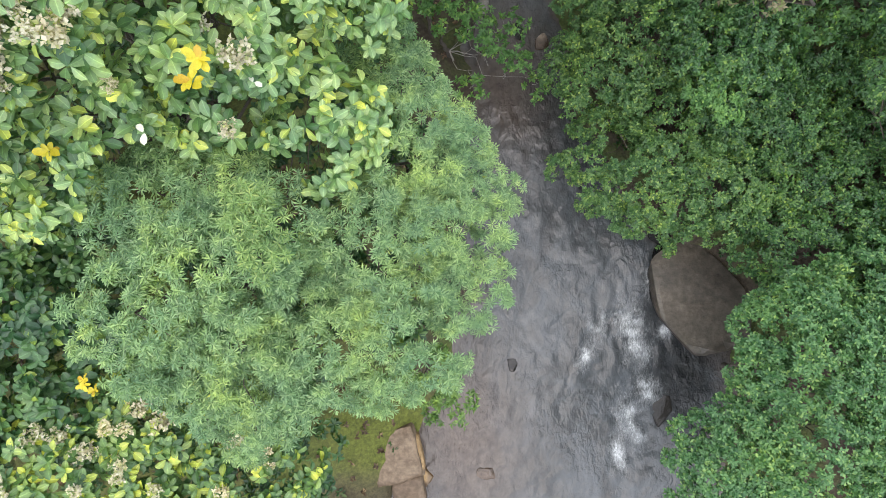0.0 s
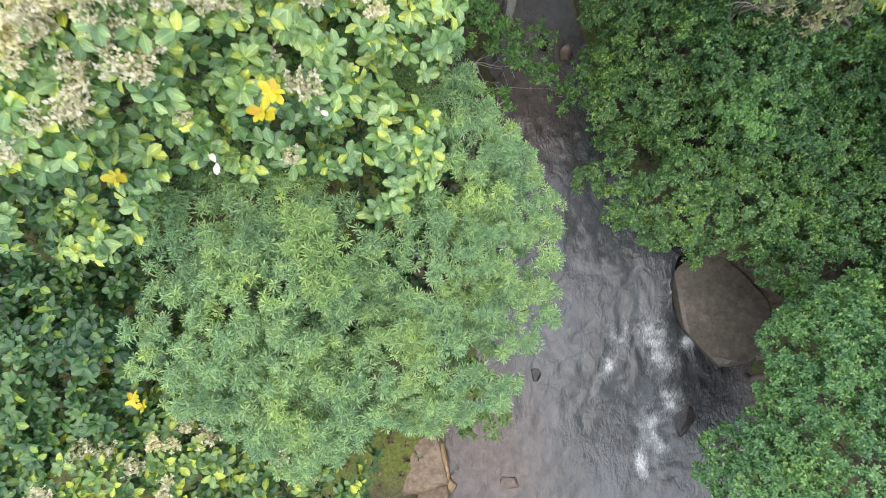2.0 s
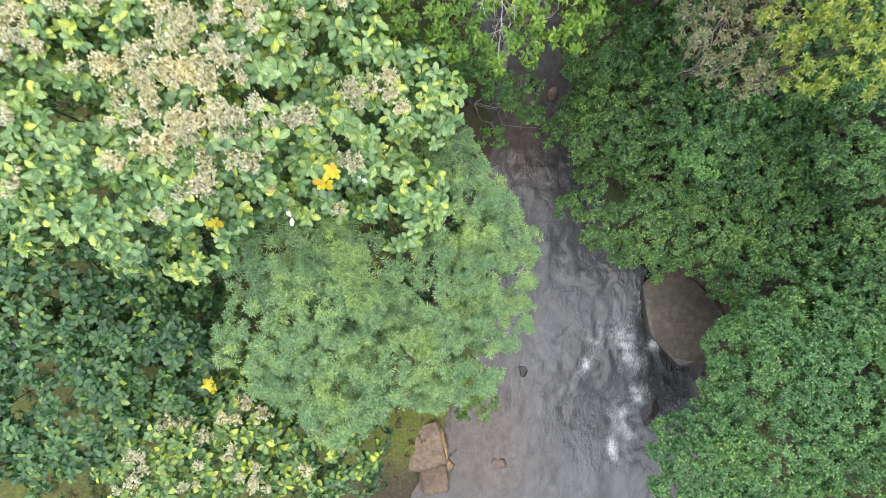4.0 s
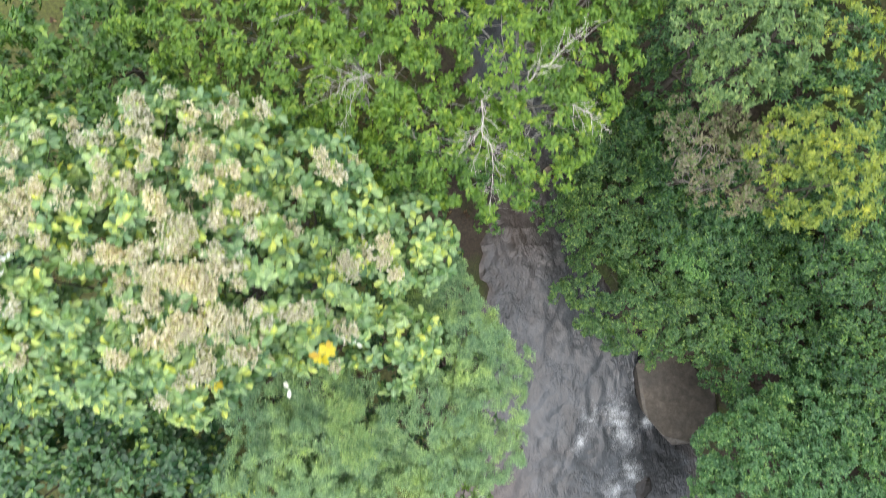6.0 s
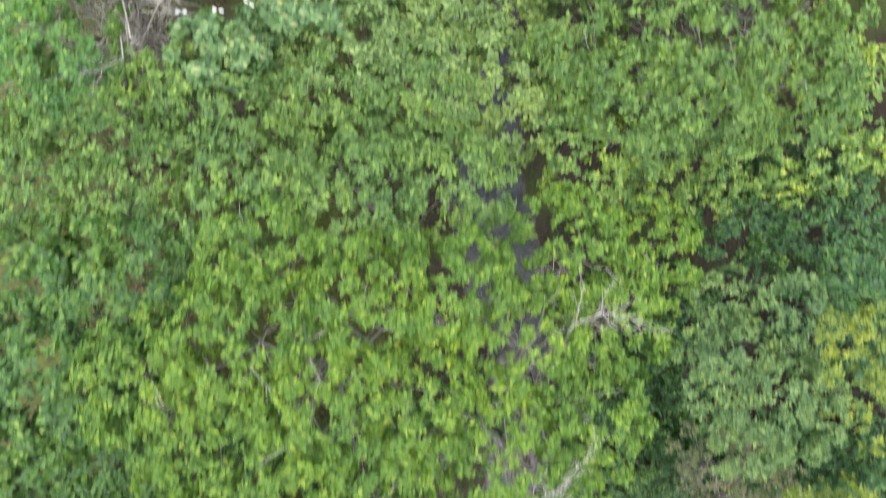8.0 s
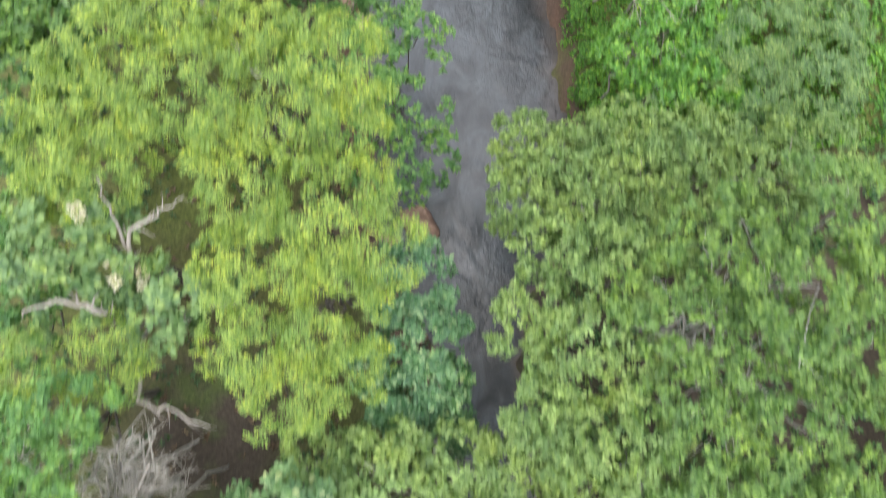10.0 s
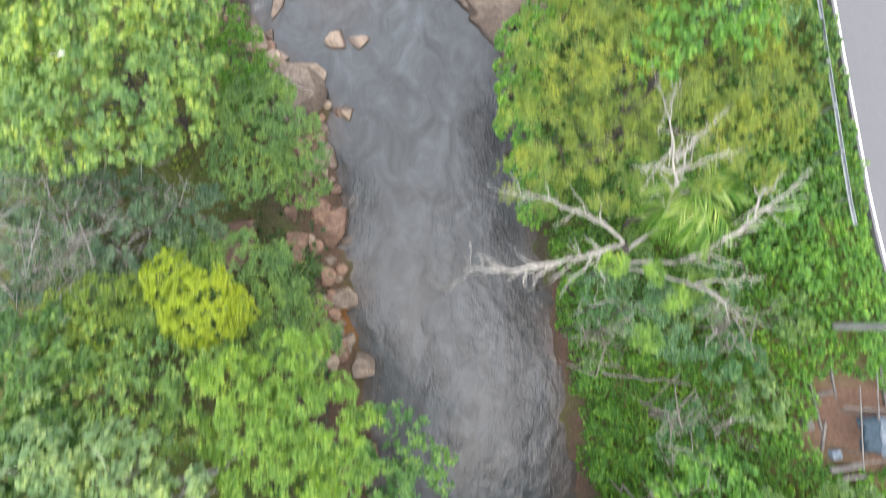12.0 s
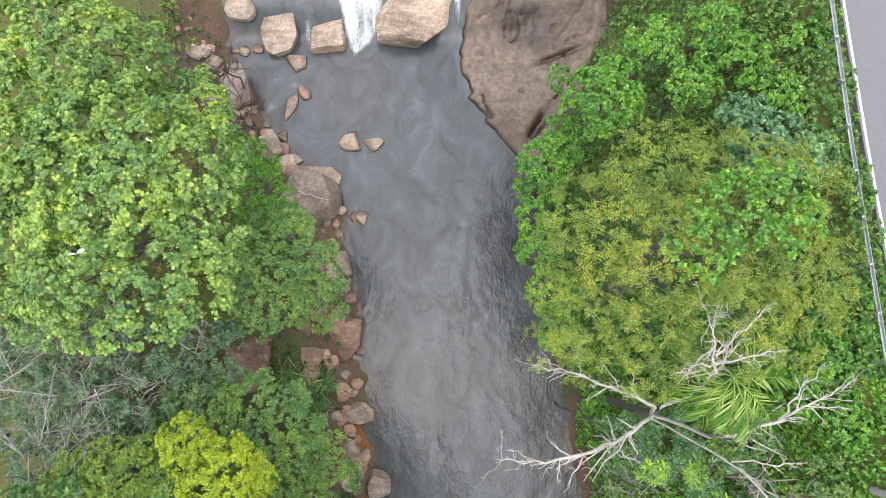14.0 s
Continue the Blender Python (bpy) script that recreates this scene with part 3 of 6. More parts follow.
ground = new("ground", grid_mesh("ground", xs, ys, land(gx, gy), EARTH, [("bare", bare), ("mossy", mossy), ("rust", np.clip(1.5 * blob(gx, gy, -7.9, 57.4, 0.9, 1.1), 0, 1))]))
tagged(ground, "brown leaf-strewn forest soil sloping down to the river", "ground", kind="structure")

# ---- river ----
RAPIDS = ((9.5, -1.2, 1.0, 1.5, 25), (9.9, -2.6, 0.9, 1.1, 30), (7.3, -2.7, 0.45, 1.3, -25), (7.9, -1.2, 0.8, 0.9, 0), (10.3, -4.5, 0.8, 1.0, 20), (9.4, -6.1, 0.8, 1.6, 20), (8.7, -7.6, 0.5, 1.2, 10), (10.4, 0.9, 0.4, 0.9, 0), (11.2, -1.6, 0.7, 0.5, 40),
          (-11.75, 83.2, 0.22, 1.0, 0), (-13.6, 80.2, 0.75, 0.4, 20), (-14.2, 78.2, 0.8, 0.45, 30), (-12.6, 79.8, 0.4, 0.25, 0))


def lattice(x, y, seed):
    """Smooth noise on a lattice, -0.5 to 0.5."""
    table = np.random.default_rng(seed).uniform(-0.5, 0.5, (256, 256))
    xi, yi = np.floor(x).astype(int), np.floor(y).astype(int)
    u, v = x - xi, y - yi
    u, v = u * u * (3 - 2 * u), v * v * (3 - 2 * v)
    xi, yi = xi % 256, yi % 256
    xj, yj = (xi + 1) % 256, (yi + 1) % 256
    return (table[xi, yi] * (1 - u) + table[xj, yi] * u) * (1 - v) + (table[xi, yj] * (1 - u) + table[xj, yj] * u) * v


def fbm(x, y, seed):
    return lattice(x, y, seed) + 0.5 * lattice(x * 2.03 + 7, y * 2.03 + 3, seed + 50) + 0.25 * lattice(x * 4.1 + 1, y * 4.1 + 9, seed + 90)


def river():
    wx, wy = np.arange(-20, 16.01, 0.18), np.arange(-16, 92.01, 0.18)
    x, y = np.meshgrid(wx, wy)
    keep = (x > along(LEFT, y) - 1.6) & (x < along(RIGHT, y) + 1.8)
    wx1, wy1 = 0.9 * fbm(x * 0.5, y * 0.5, 1), 0.9 * fbm(x * 0.5, y * 0.5, 2)
    lift = 0.035 * fbm(x * 0.8 + wx1, y * 0.55 + wy1, 3) + 0.06 * fbm(x * 2.0 + 2 * wx1, y * 1.2 + 2 * wy1, 4) + 0.085 * fbm(x * 4.6 + 2 * wx1, y * 2.9 + 3 * wy1, 5)
    foam = np.zeros_like(x)
    for cx, cy, rx, ry, turn in RAPIDS:
        foam = np.maximum(foam, blob(x, y, cx, cy, rx, ry, turn))
    rng = np.random.default_rng(5)
    ridge = np.where(y > 82, 0.7, 0.0) + 1 - np.abs(2.6 * fbm(x * 1.3 + 1.5 * wx1, y * 0.7 + 1.5 * wy1, 8))
    strand = 1 - np.abs(3.2 * fbm(x * 0.9 + 2.2 * wx1, y * 0.55 + 2.2 * wy1, 9))
    foam = foam * np.where(y > 70, np.clip(0.3 + 0.4 * ridge, 0, 1.1) * 0.75, np.clip(0.64 + 0.4 * strand, 0, 1.05))
    c, w = np.interp(y, [81.6, 83.5, 85.5], [-8.7, -8.1, -8.2]), np.interp(y, [81.6, 82.3, 83.4, 85.5, 88], [-0.1, 0.45, 1.05, 1.5, 1.6])
    fall = np.clip((w - np.abs(x - c)) / 0.3 + 1.1 * fbm(x * 2.6, y * 0.8, 14) + 0.3, 0, 1) * (y > 81)
    c, w = np.interp(y, [83.2, 86], [-1.7, -2.0]), np.interp(y, [83.0, 84.0, 86], [-0.1, 0.3, 0.5])
    fall = np.maximum(fall, np.clip((w - np.abs(x - c)) / 0.3 + 1.0 * fbm(x * 2.6, y * 0.8, 15), 0, 1) * (y > 82.5))
    foam = np.maximum(foam, fall * (0.85 + 0.5 * fbm(x * 3.4, y * 0.5, 16)))
    calm = 0.75 + 0.25 * np.clip((x - along(LEFT, y)) / 5.0, 0, 1)
    z = water_level(x, y) + lift * calm * (1 - 0.7 * np.clip((y - 22) / 10, 0, 1)) * (1 + 2.2 * foam) + foam * rng.normal(0, 0.03, x.shape)
    shallow = np.clip(1.0 - (z - land(x, y)) / 0.55, 0, 1) * 0.9
    shallow = np.maximum(shallow, 0.9 * blob(x, y, 0.8, -6.8, 3.0, 5.0, 12))
    shallow = np.maximum(shallow, 0.9 * blob(x, y, 3.2, 11.8, 2.6, 4.5))
    shallow = np.maximum(shallow, 0.45 * blob(x, y, 5.2, 48.0, 0.7, 4.0))
    shallow = np.maximum(shallow, 0.3 * blob(x, y, -9, 79.5, 3.0, 3.0))
    swirl = np.clip(0.45 + 1.9 * fbm(x * 0.42 + 1.4 * wx1, y * 0.3 + 1.4 * wy1, 12), 0.2, 1.2)
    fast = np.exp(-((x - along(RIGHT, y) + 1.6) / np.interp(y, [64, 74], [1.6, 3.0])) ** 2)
    pool = np.clip((y - 60) / 12, 0, 1)
    ripple = (1 - 0.42 * np.clip((y - 22) / 10, 0, 1)) * (1 - pool * 0.4 * (1 - fast)) * np.clip((90 - y) / 20, 0.75, 1) * (0.3 + 0.75 * swirl + 0.35 * fast)
    # Painted darkening where the right bank's trees mirror in the water.
    shade_tint = np.clip(fast * (0.7 + 1.2 * fbm(x * 0.7 + wx1, y * 0.35 + wy1, 17)), 0, 1) * np.clip((y - 25) / 10, 0, 1) * np.interp(y, [30, 40, 47, 53], [1, 0.25, 0.3, 1])
    # Slight even darkening of the middle reach.
    shade_tint = np.maximum(shade_tint, 0.16 * np.clip((y - 52) / 8, 0, 1) * np.clip((76 - y) / 10, 0, 1))
    # Shade of the overhanging tree beside the boulder, painted as darker water.
    shade_tint = np.maximum(shade_tint, np.clip(1.8 * blob(x, y, 11.9, -3.2, 1.4, 3.4, 12), 0, 1))
    me = grid_mesh("river", wx, wy, z, WATER, [("ripple", ripple), ("foam", foam * np.where(y > 70, 1.15, 0.95)), ("shallow", shallow), ("shade_tint", shade_tint)])
    bm = bmesh.new()
    bm.from_mesh(me)
    flags = keep.ravel()
    bmesh.ops.delete(bm, geom=[v for v in bm.verts if not flags[v.index]], context="VERTS")
    bm.to_mesh(me)
    bm.free()
    ob = new("water", me)
    tagged(ob, "grey-brown murky river water with ripples and white rapids", "river", kind="structure")


river()


# ---- rocks ----
def boulder(place, size, mat, seed, turn=0.0, label="", blocky=0.0, sink=0.35, detail=3):
    """A worn boulder: a ball beaten into facets, with a rough skin, sunk into its bed."""
    rng = np.random.default_rng(seed)
    bm = bmesh.new()
    bmesh.ops.create_icosphere(bm, subdivisions=detail + (size[0] > 1.2), radius=1.0)
    planes = [(Vector(rng.normal(0, 1, 3) * (1, 1, 0.6)).normalized(), rng.uniform(0.5 + 0.16 * blocky, 0.78 + 0.1 * blocky)) for _ in range(8)]
    planes.append((Vector((rng.normal(0, 0.2), rng.normal(0, 0.2), 1)).normalized(), rng.uniform(0.55, 0.8)))
    for v in bm.verts:
        p = v.co.copy()
        p = p.lerp(p * (0.82 / max(abs(p.x), abs(p.y), abs(p.z))), blocky)
        for n, d in planes:
            over = p.dot(n) - d
            if over > 0:
                p -= n * over * 0.97
        s = Vector(place) + p
        p *= 1.2 + 0.07 * noise.noise(s * 1.1) + 0.022 * noise.noise(s * 3.7) + 0.012 * noise.noise(s * 8.1)
        v.co = p
    half = Vector((size[0] / 2, size[1] / 2, size[2] / 2))
    m = Matrix.Rotation(radians(turn), 4, "Z") @ Matrix.Diagonal((half.x * 1.12, half.y * 1.12, half.z, 1))
    bm.transform(m)
    for f in bm.faces:
        f.smooth = False
    me = bpy.data.meshes.new("boulder")
    bm.to_mesh(me)
    bm.free()
    me.materials.append(mat)
    ob = new("boulder", me)
    ob.location = (place[0], place[1], place[2] + half.z * (1 - 2 * sink))
    return tagged(ob, label or "rounded tan boulder on the river bank", "rock", "rocks along the river")


TAN, RED, DARK, SLAB = ("pale tan river boulder with worn faces", ROCK_TAN), ("reddish brown stone on the earthy bank", ROCK_RED), ("dark wet stone in the river", ROCK_WET), ("broad grey-brown rock at the water's edge", ROCK_SLAB)
ROCKS = (
    (-13.5, 83.4, 2.3, 2.9, 1.9, 15, TAN), (-12.5, 81.3, 1.2, 1.5, 1.0, 0, TAN), (-10.5, 83.2, 2.1, 2.5, 1.9, 5, TAN), (-4.6, 85.0, 4.6, 4.6, 2.6, 0, TAN), (-16.1, 84.7, 1.6, 1.8, 1.2, 30, TAN),
    (-16.2, 86.4, 1.5, 1.1, 1.1, 0, TAN), (-15.9, 82.2, 0.8, 0.8, 0.6, 0, TAN), (-16.5, 82.2, 0.5, 0.6, 0.5, 0, TAN), (-15.0, 82.3, 0.7, 0.6, 0.5, 0, RED),
    (-11.0, 86.6, 1.6, 1.3, 1.4, 20, SLAB), (-13.0, 86.8, 1.4, 1.2, 1.3, 0, SLAB), (-14.6, 85.9, 1.0, 0.9, 0.8, 0, RED),
)
ROCKS_POOL = (
    (-16.2, 79.2, 2.0, 2.6, 1.2, 10, SLAB), (-12.8, 78.2, 0.8, 1.8, 1.0, -10, TAN), (-11.9, 79.2, 1.0, 1.0, 0.8, 0, RED), (-14.3, 77.3, 0.6, 0.8, 0.5, 0, TAN), (-14.4, 76.5, 0.6, 0.6, 0.5, 0, RED),
    (-13.8, 75.6, 1.0, 1.6, 0.9, 25, TAN), (-13.3, 76.3, 0.8, 0.8, 0.6, 0, TAN), (-15.2, 78.0, 0.7, 0.7, 0.5, 0, RED), (-16.3, 76.9, 1.4, 1.1, 0.8, 0, RED), (-12.8, 74.3, 1.1, 0.9, 0.7, 0, TAN),
)
ROCKS_MID = (
    (-13.6, 74.6, 0.6, 0.6, 0.5, 0, RED), (-14.1, 74.8, 0.5, 0.6, 0.4, 0, TAN), (-12.4, 73.7, 1.1, 0.8, 0.7, 0, RED), (-10.9, 73.7, 3.2, 1.0, 0.9, -3, TAN), (-11.2, 71.9, 3.6, 3.0, 1.5, -12, ("large dark brown flat-topped boulder beside the pool", ROCK_SLAB)),
    (-12.3, 70.3, 1.5, 1.9, 1.1, 10, SLAB), (-8.8, 76.0, 1.4, 1.7, 1.1, -5, TAN), (-7.3, 75.8, 1.5, 1.1, 0.9, 15, TAN), (-8.05, 71.0, 1.0, 1.1, 0.8, 20, ("tan stone standing in the river", ROCK_TAN)),
    (-9.5, 69.9, 0.5, 0.6, 0.5, 0, TAN), (-9.2, 68.0, 1.3, 1.5, 1.0, 0, TAN),
)
ROCKS_LOW = (
    (-10.2, 64.8, 0.8, 0.8, 0.6, 0, RED), (-9.5, 64.2, 1.1, 1.5, 0.8, -15, RED), (-8.8, 63.3, 1.6, 2.5, 1.2, -8, ("long brown boulder on the earthy bank", ROCK_RED)), (-13.8, 62.0, 2.2, 2.7, 1.6, 0, ("dark reddish boulder half hidden by bushes", ROCK_RED)),
    (-10.5, 62.4, 1.3, 1.1, 0.7, 0, RED), (-9.6, 61.9, 1.0, 1.0, 0.6, 0, RED), (-8.9, 60.3, 1.1, 1.0, 0.8, 0, RED), (-7.9, 58.9, 1.4, 1.2, 0.9, 10, TAN), (-8.8, 58.7, 0.7, 0.7, 0.5, 0, RED),
    (-10.7, 61.2, 1.1, 1.2, 0.7, 0, RED), (-8.5, 58.0, 0.8, 0.7, 0.5, 0, RED), (-7.6, 56.4, 0.7, 0.9, 0.6, 0, TAN), (-6.8, 54.9, 1.4, 1.4, 0.9, 0, TAN),
)
ROCKS_SOUTH = (
    (-6.4, 49.2, 1.5, 2.2, 1.3, 10, RED), (-5.2, 41.0, 1.2, 1.2, 0.9, 0, RED), (-3.2, 41.8, 2.0, 2.5, 1.5, 12, ("reddish boulder at the water's edge", ROCK_RED)), (-4.9, 39.0, 1.2, 1.0, 0.8, 0, RED), (-3.4, 39.7, 0.9, 0.9, 0.7, 0, DARK),
    (12.8, 0.2, 4.0, 5.2, 2.6, 8, ("broad dark olive-brown boulder among the rapids", ROCK_DARK)), (-0.85, -8.75, 0.8, 1.1, 0.6, 0, ("small amber stone at the water's edge", ROCK_AMBER)),
     (3.5, -3.3, 0.5, 0.6, 0.5, 0, DARK), (2.2, -8.6, 0.9, 0.6, 0.4, -15, ("small flat stone awash in the river", ROCK_TAN)), (11.3, 2.2, 1.1, 1.9, 1.1, 25, DARK),
    (10.9, -5.6, 1.0, 1.5, 0.6, 0, DARK), (11.0, 3.4, 0.9, 1.4, 0.6, 10, DARK), (5.2, 13.6, 0.9, 0.8, 0.8, 0, TAN), (4.0, 14.2, 0.7, 0.9, 0.6, 0, DARK), (3.2, 18.3, 0.9, 0.9, 0.9, 0, SLAB), (4.7, 45.3, 0.9, 2.3, 0.8, 32, ("flat brown rock jutting from the earthy bank", ROCK_RED)),
)
n_rock = 0
for rocks in (ROCKS, ROCKS_POOL, ROCKS_MID, ROCKS_LOW, ROCKS_SOUTH):
    for x, y, sx, sy, sz, turn, (lab, mat) in rocks:
        n_rock += 1
        bed = max(land_at(x, y), float(water_level(x, y)) - sz * 0.35)
        boulder((x, y, bed - 0.05), (sx, sy, sz), mat, 40 + n_rock, turn, lab, 0.8 if sx * sy > 3 else 0.45, 0.3)


def slab(x, y, sx, sy, top, turn, mat, label, seed):
    """A flat-topped block of stone with worn edges, one side undercut."""
    bm = bmesh.new()
    bmesh.ops.create_cube(bm, size=1.0)
    bmesh.ops.subdivide_edges(bm, edges=bm.edges[:], cuts=9, use_grid_fill=True)
    low = land_at(x, y) - 0.5
    for v in bm.verts:
        p = v.co * 2
        far = max(abs(p.x), abs(p.y))
        swing = 1 + 0.13 * noise.noise((p.x * 1.3 + seed, p.y * 1.3, 0)) - 0.1 * max(0, abs(p.x) + abs(p.y) - 1.45)
        dip = 0.12 * max(0, far - 0.78) / 0.22 * (p.z > 0.9) + 0.07 * noise.noise((p.x * 1.1, p.y * 1.1, seed))
        v.co = (p.x * sx / 2 * swing * (1.06 - 0.06 * p.z), p.y * sy / 2 * swing * (1.06 - 0.06 * p.z), low + (top - low) * (p.z + 1) / 2 - dip)
    for f in bm.faces:
        f.smooth = True
    me = bpy.data.meshes.new("stone_slab")
    bm.to_mesh(me)
    bm.free()
    me.materials.append(mat)
    ob = new("stone_slab", me)
    ob.matrix_world = pose(x, y, 0, 0, 0, turn)
    tagged(ob, label, "rock", "rocks along the river")


slab(-2.35, -7.55, 2.2, 2.5, 0.95, 14, ROCK_SAND, "smooth flat-topped brown slab on the mossy bank", 1.0)
# The slab's amber right edge, added as a block of its own.
slab(-1.22, -7.45, 0.42, 1.7, 0.7, 12, ROCK_AMBER, "narrow amber strip along the right edge of the brown slab", 2.0)
slab(-1.65, -9.4, 1.6, 1.6, 0.75, 8, ROCK_SAND, "smooth flat-topped brown slab at the water's edge", 3.0)


def bedrock():
    """A worn shelf of rock with cracks and a brown pool in its hollow."""
    edge = ((70, 4.4), (72, 3.6), (73.7, 2.6), (75.4, 1.2), (77.1, -0.3), (79, -1.3), (81, -2.0), (83.4, -1.9), (85, -1.2), (88, -1.2), (92, -1))
    bx, by = np.arange(-3.2, 10.01, 0.12), np.arange(70.5, 91.01, 0.12)
    x, y = np.meshgrid(bx, by)
    d = x - along(edge, y) - 0.5 * fbm(y * 0.9, x * 0.3, 21) - 0.22 * fbm(y * 3, x, 22)
    z = np.where(d < 0, -0.9, -0.9 + 1.2 * (1 - np.exp(-np.maximum(d, 0) / 0.16)))
    bench = d * 0.8 + 0.9 * fbm(x * 0.4, y * 0.3, 27) + 0.25 * fbm(x * 1.6, y * 1.1, 28)
    tread = bench - np.floor(bench)
    step = np.floor(bench) + np.clip((tread - 0.75) / 0.25, 0, 1) ** 2
    z = z + np.clip(d, 0, 1) * (0.13 * np.clip(step, -1, 8) + 0.45 * fbm(x * 0.45 + 0.3 * y, y * 0.3, 23) + 0.1 * fbm(x * 1.7, y * 1.0, 24) + 0.04 * fbm(x * 5, y * 4, 26))
    crack = np.abs(fbm(x * 0.35 + y * 0.12, y * 0.4 - x * 0.2, 25))
    z = z - 0.3 * np.exp(-((crack / 0.016) ** 2)) * np.clip(d, 0, 1)
    z = z + water_level(x, y)
    hollow = blob(x, y, 2.2, 83.4, 1.9, 1.3, -10)
    z = z - 0.22 * hollow + 0.45 * blob(x, y, -0.4, 83.0, 0.7, 1.6, 10) - 0.55 * blob(x, y, 3.3, 76.9, 0.4, 1.3, -35) - 0.35 * blob(x, y, 4.6, 81.4, 2.0, 0.18, 20)
    wet = np.clip(2.8 * (blob(x, y, 2.3, 83.5, 2.1, 1.5, -10) + 0.35 * fbm(x * 0.9, y * 0.9, 31)) - 0.8, 0, 1)
    wet = np.maximum(wet, np.clip(1.3 - d / 0.3 + 1.2 * fbm(x * 2, y * 2, 33), 0, 1))
    wet = np.maximum(wet, np.clip(1.6 * blob(x, y, 3.3, 76.9, 0.5, 1.4, -35) + 1.4 * blob(x, y, 4.6, 81.4, 2.0, 0.2, 20), 0, 1))
    me = grid_mesh("bedrock", bx, by, z, ROCK_SHELF, [("wet", wet)])
    ob = new("bedrock", me)
    tagged(ob, "broad worn grey-brown bedrock shelf with a dark wet hollow", "rock")


bedrock()
rng = np.random.default_rng(3)
for i in range(160):
    y = rng.choice([rng.uniform(55, 67), rng.uniform(67, 74), rng.uniform(72, 83)])
    x = float(along(LEFT, y)) + rng.normal(-1.0, 1.1)
    s = rng.uniform(0.25, 0.55) * rng.choice([1, 1, 1.8])
    boulder((x, y, land_at(x, y) - 0.03), (s, s * rng.uniform(0.8, 1.4), s * 0.7), rng.choice([ROCK_RED, ROCK_TAN]), 300 + i, rng.uniform(0, 90), "small stone on the red earth of the bank", 0.3, 0.25, 2)


# ---- road ----
def ribbon(name, off_a, off_b, z, mat, y0, y1, thick, parent, step=1.5):
    yy = np.arange(y0, y1 + 0.01, step)
    e = along(ROAD, yy)
    bm = bmesh.new()
    rows = []
    for y, x in zip(yy, e):
        rows.append([bm.verts.new((x + o, y, z - d)) for o, d in ((off_a, thick), (off_a, 0), (off_b, 0), (off_b, thick))])
    for a, b in zip(rows, rows[1:]):
        for i in range(3):
            bm.faces.new((a[i], a[i + 1], b[i + 1], b[i]))
    bmesh.ops.recalc_face_normals(bm, faces=bm.faces)
    return part(name, bm, mat, parent)


road = thing("road", (16, 60, 11.4), "grey asphalt road with white edge line", "road", kind="structure")
ribbon("carriageway", -0.12, 6.9, 11.6, ASPHALT, -60, 150, 0.5, road)
ribbon("edge_line", -0.02, 0.09, 11.606, PAINT, -60, 150, 0.01, road)
ribbon("edge_line", 6.3, 6.42, 11.606, PAINT, -60, 150, 0.01, road)
ribbon("centre_line", 3.1, 3.2, 11.606, PAINT, -60, 150, 0.01, road)


def guardrail():
    """A steel rail of W section on posts two metres apart."""
    rail = thing("guardrail", (14.4, 62, 11.3), "galvanised steel guardrail on posts beside the road", "guardrail")
    yy = np.arange(61.5, 100, 1.0)
    xx = along(ROAD, yy) - 1.25 + 0.022 * np.clip(yy - 66, -5, 20)
    prof = [(0.0, 0.9), (0.05, 0.86), (0.01, 0.79), (0.05, 0.72), (0.0, 0.68), (-0.012, 0.68), (0.035, 0.72), (-0.004, 0.79), (0.035, 0.86), (-0.012, 0.9)]
    bm = bmesh.new()
    rows = [[bm.verts.new((x + a, y, 11.45 + b)) for a, b in prof] for x, y in zip(xx, yy)]
    k = len(prof)
    for a, b in zip(rows, rows[1:]):
        for i in range(k):
            bm.faces.new((a[i], a[(i + 1) % k], b[(i + 1) % k], b[i]))
    bmesh.ops.recalc_face_normals(bm, faces=bm.faces)
    part("beam", bm, GALV, rail)
    for y in np.arange(62.6, 99, 2.0):
        x = float(along(ROAD, y)) - 1.25 + 0.022 * min(max(y - 66, -5), 20)
        bm = bmesh.new()
        box_bm(bm, (x - 0.15, y - 0.045, 10.6), (x - 0.06, y + 0.045, 12.36))
        box_bm(bm, (x - 0.06, y - 0.045, 12.14), (x - 0.013, y + 0.045, 12.38))
        bmesh.ops.bevel(bm, geom=bm.edges[:], offset=0.008, segments=1)
        part("post", bm, GALV, rail)


guardrail()


def utility_pole():
    x, y = 15.0, 57.3
    pole = thing("utility_pole", (x, y, land_at(x, y)), "tall grey concrete utility pole with a cross arm beside the road", "pole")
    v, q = tubes([[(x, y, 10.9, 0.15), (x, y, 14, 0.14), (x, y, 20, 0.11)]], 12)
    part_mesh("shaft", mesh_from("shaft", v, q, CONCRETE, True), pole)
    bm = bmesh.new()
    box_bm(bm, (x - 0.9, y - 0.06, 19.3), (x + 0.9, y + 0.06, 19.42))
    part("cross_arm", bm, WOOD_OLD, pole)


utility_pole()


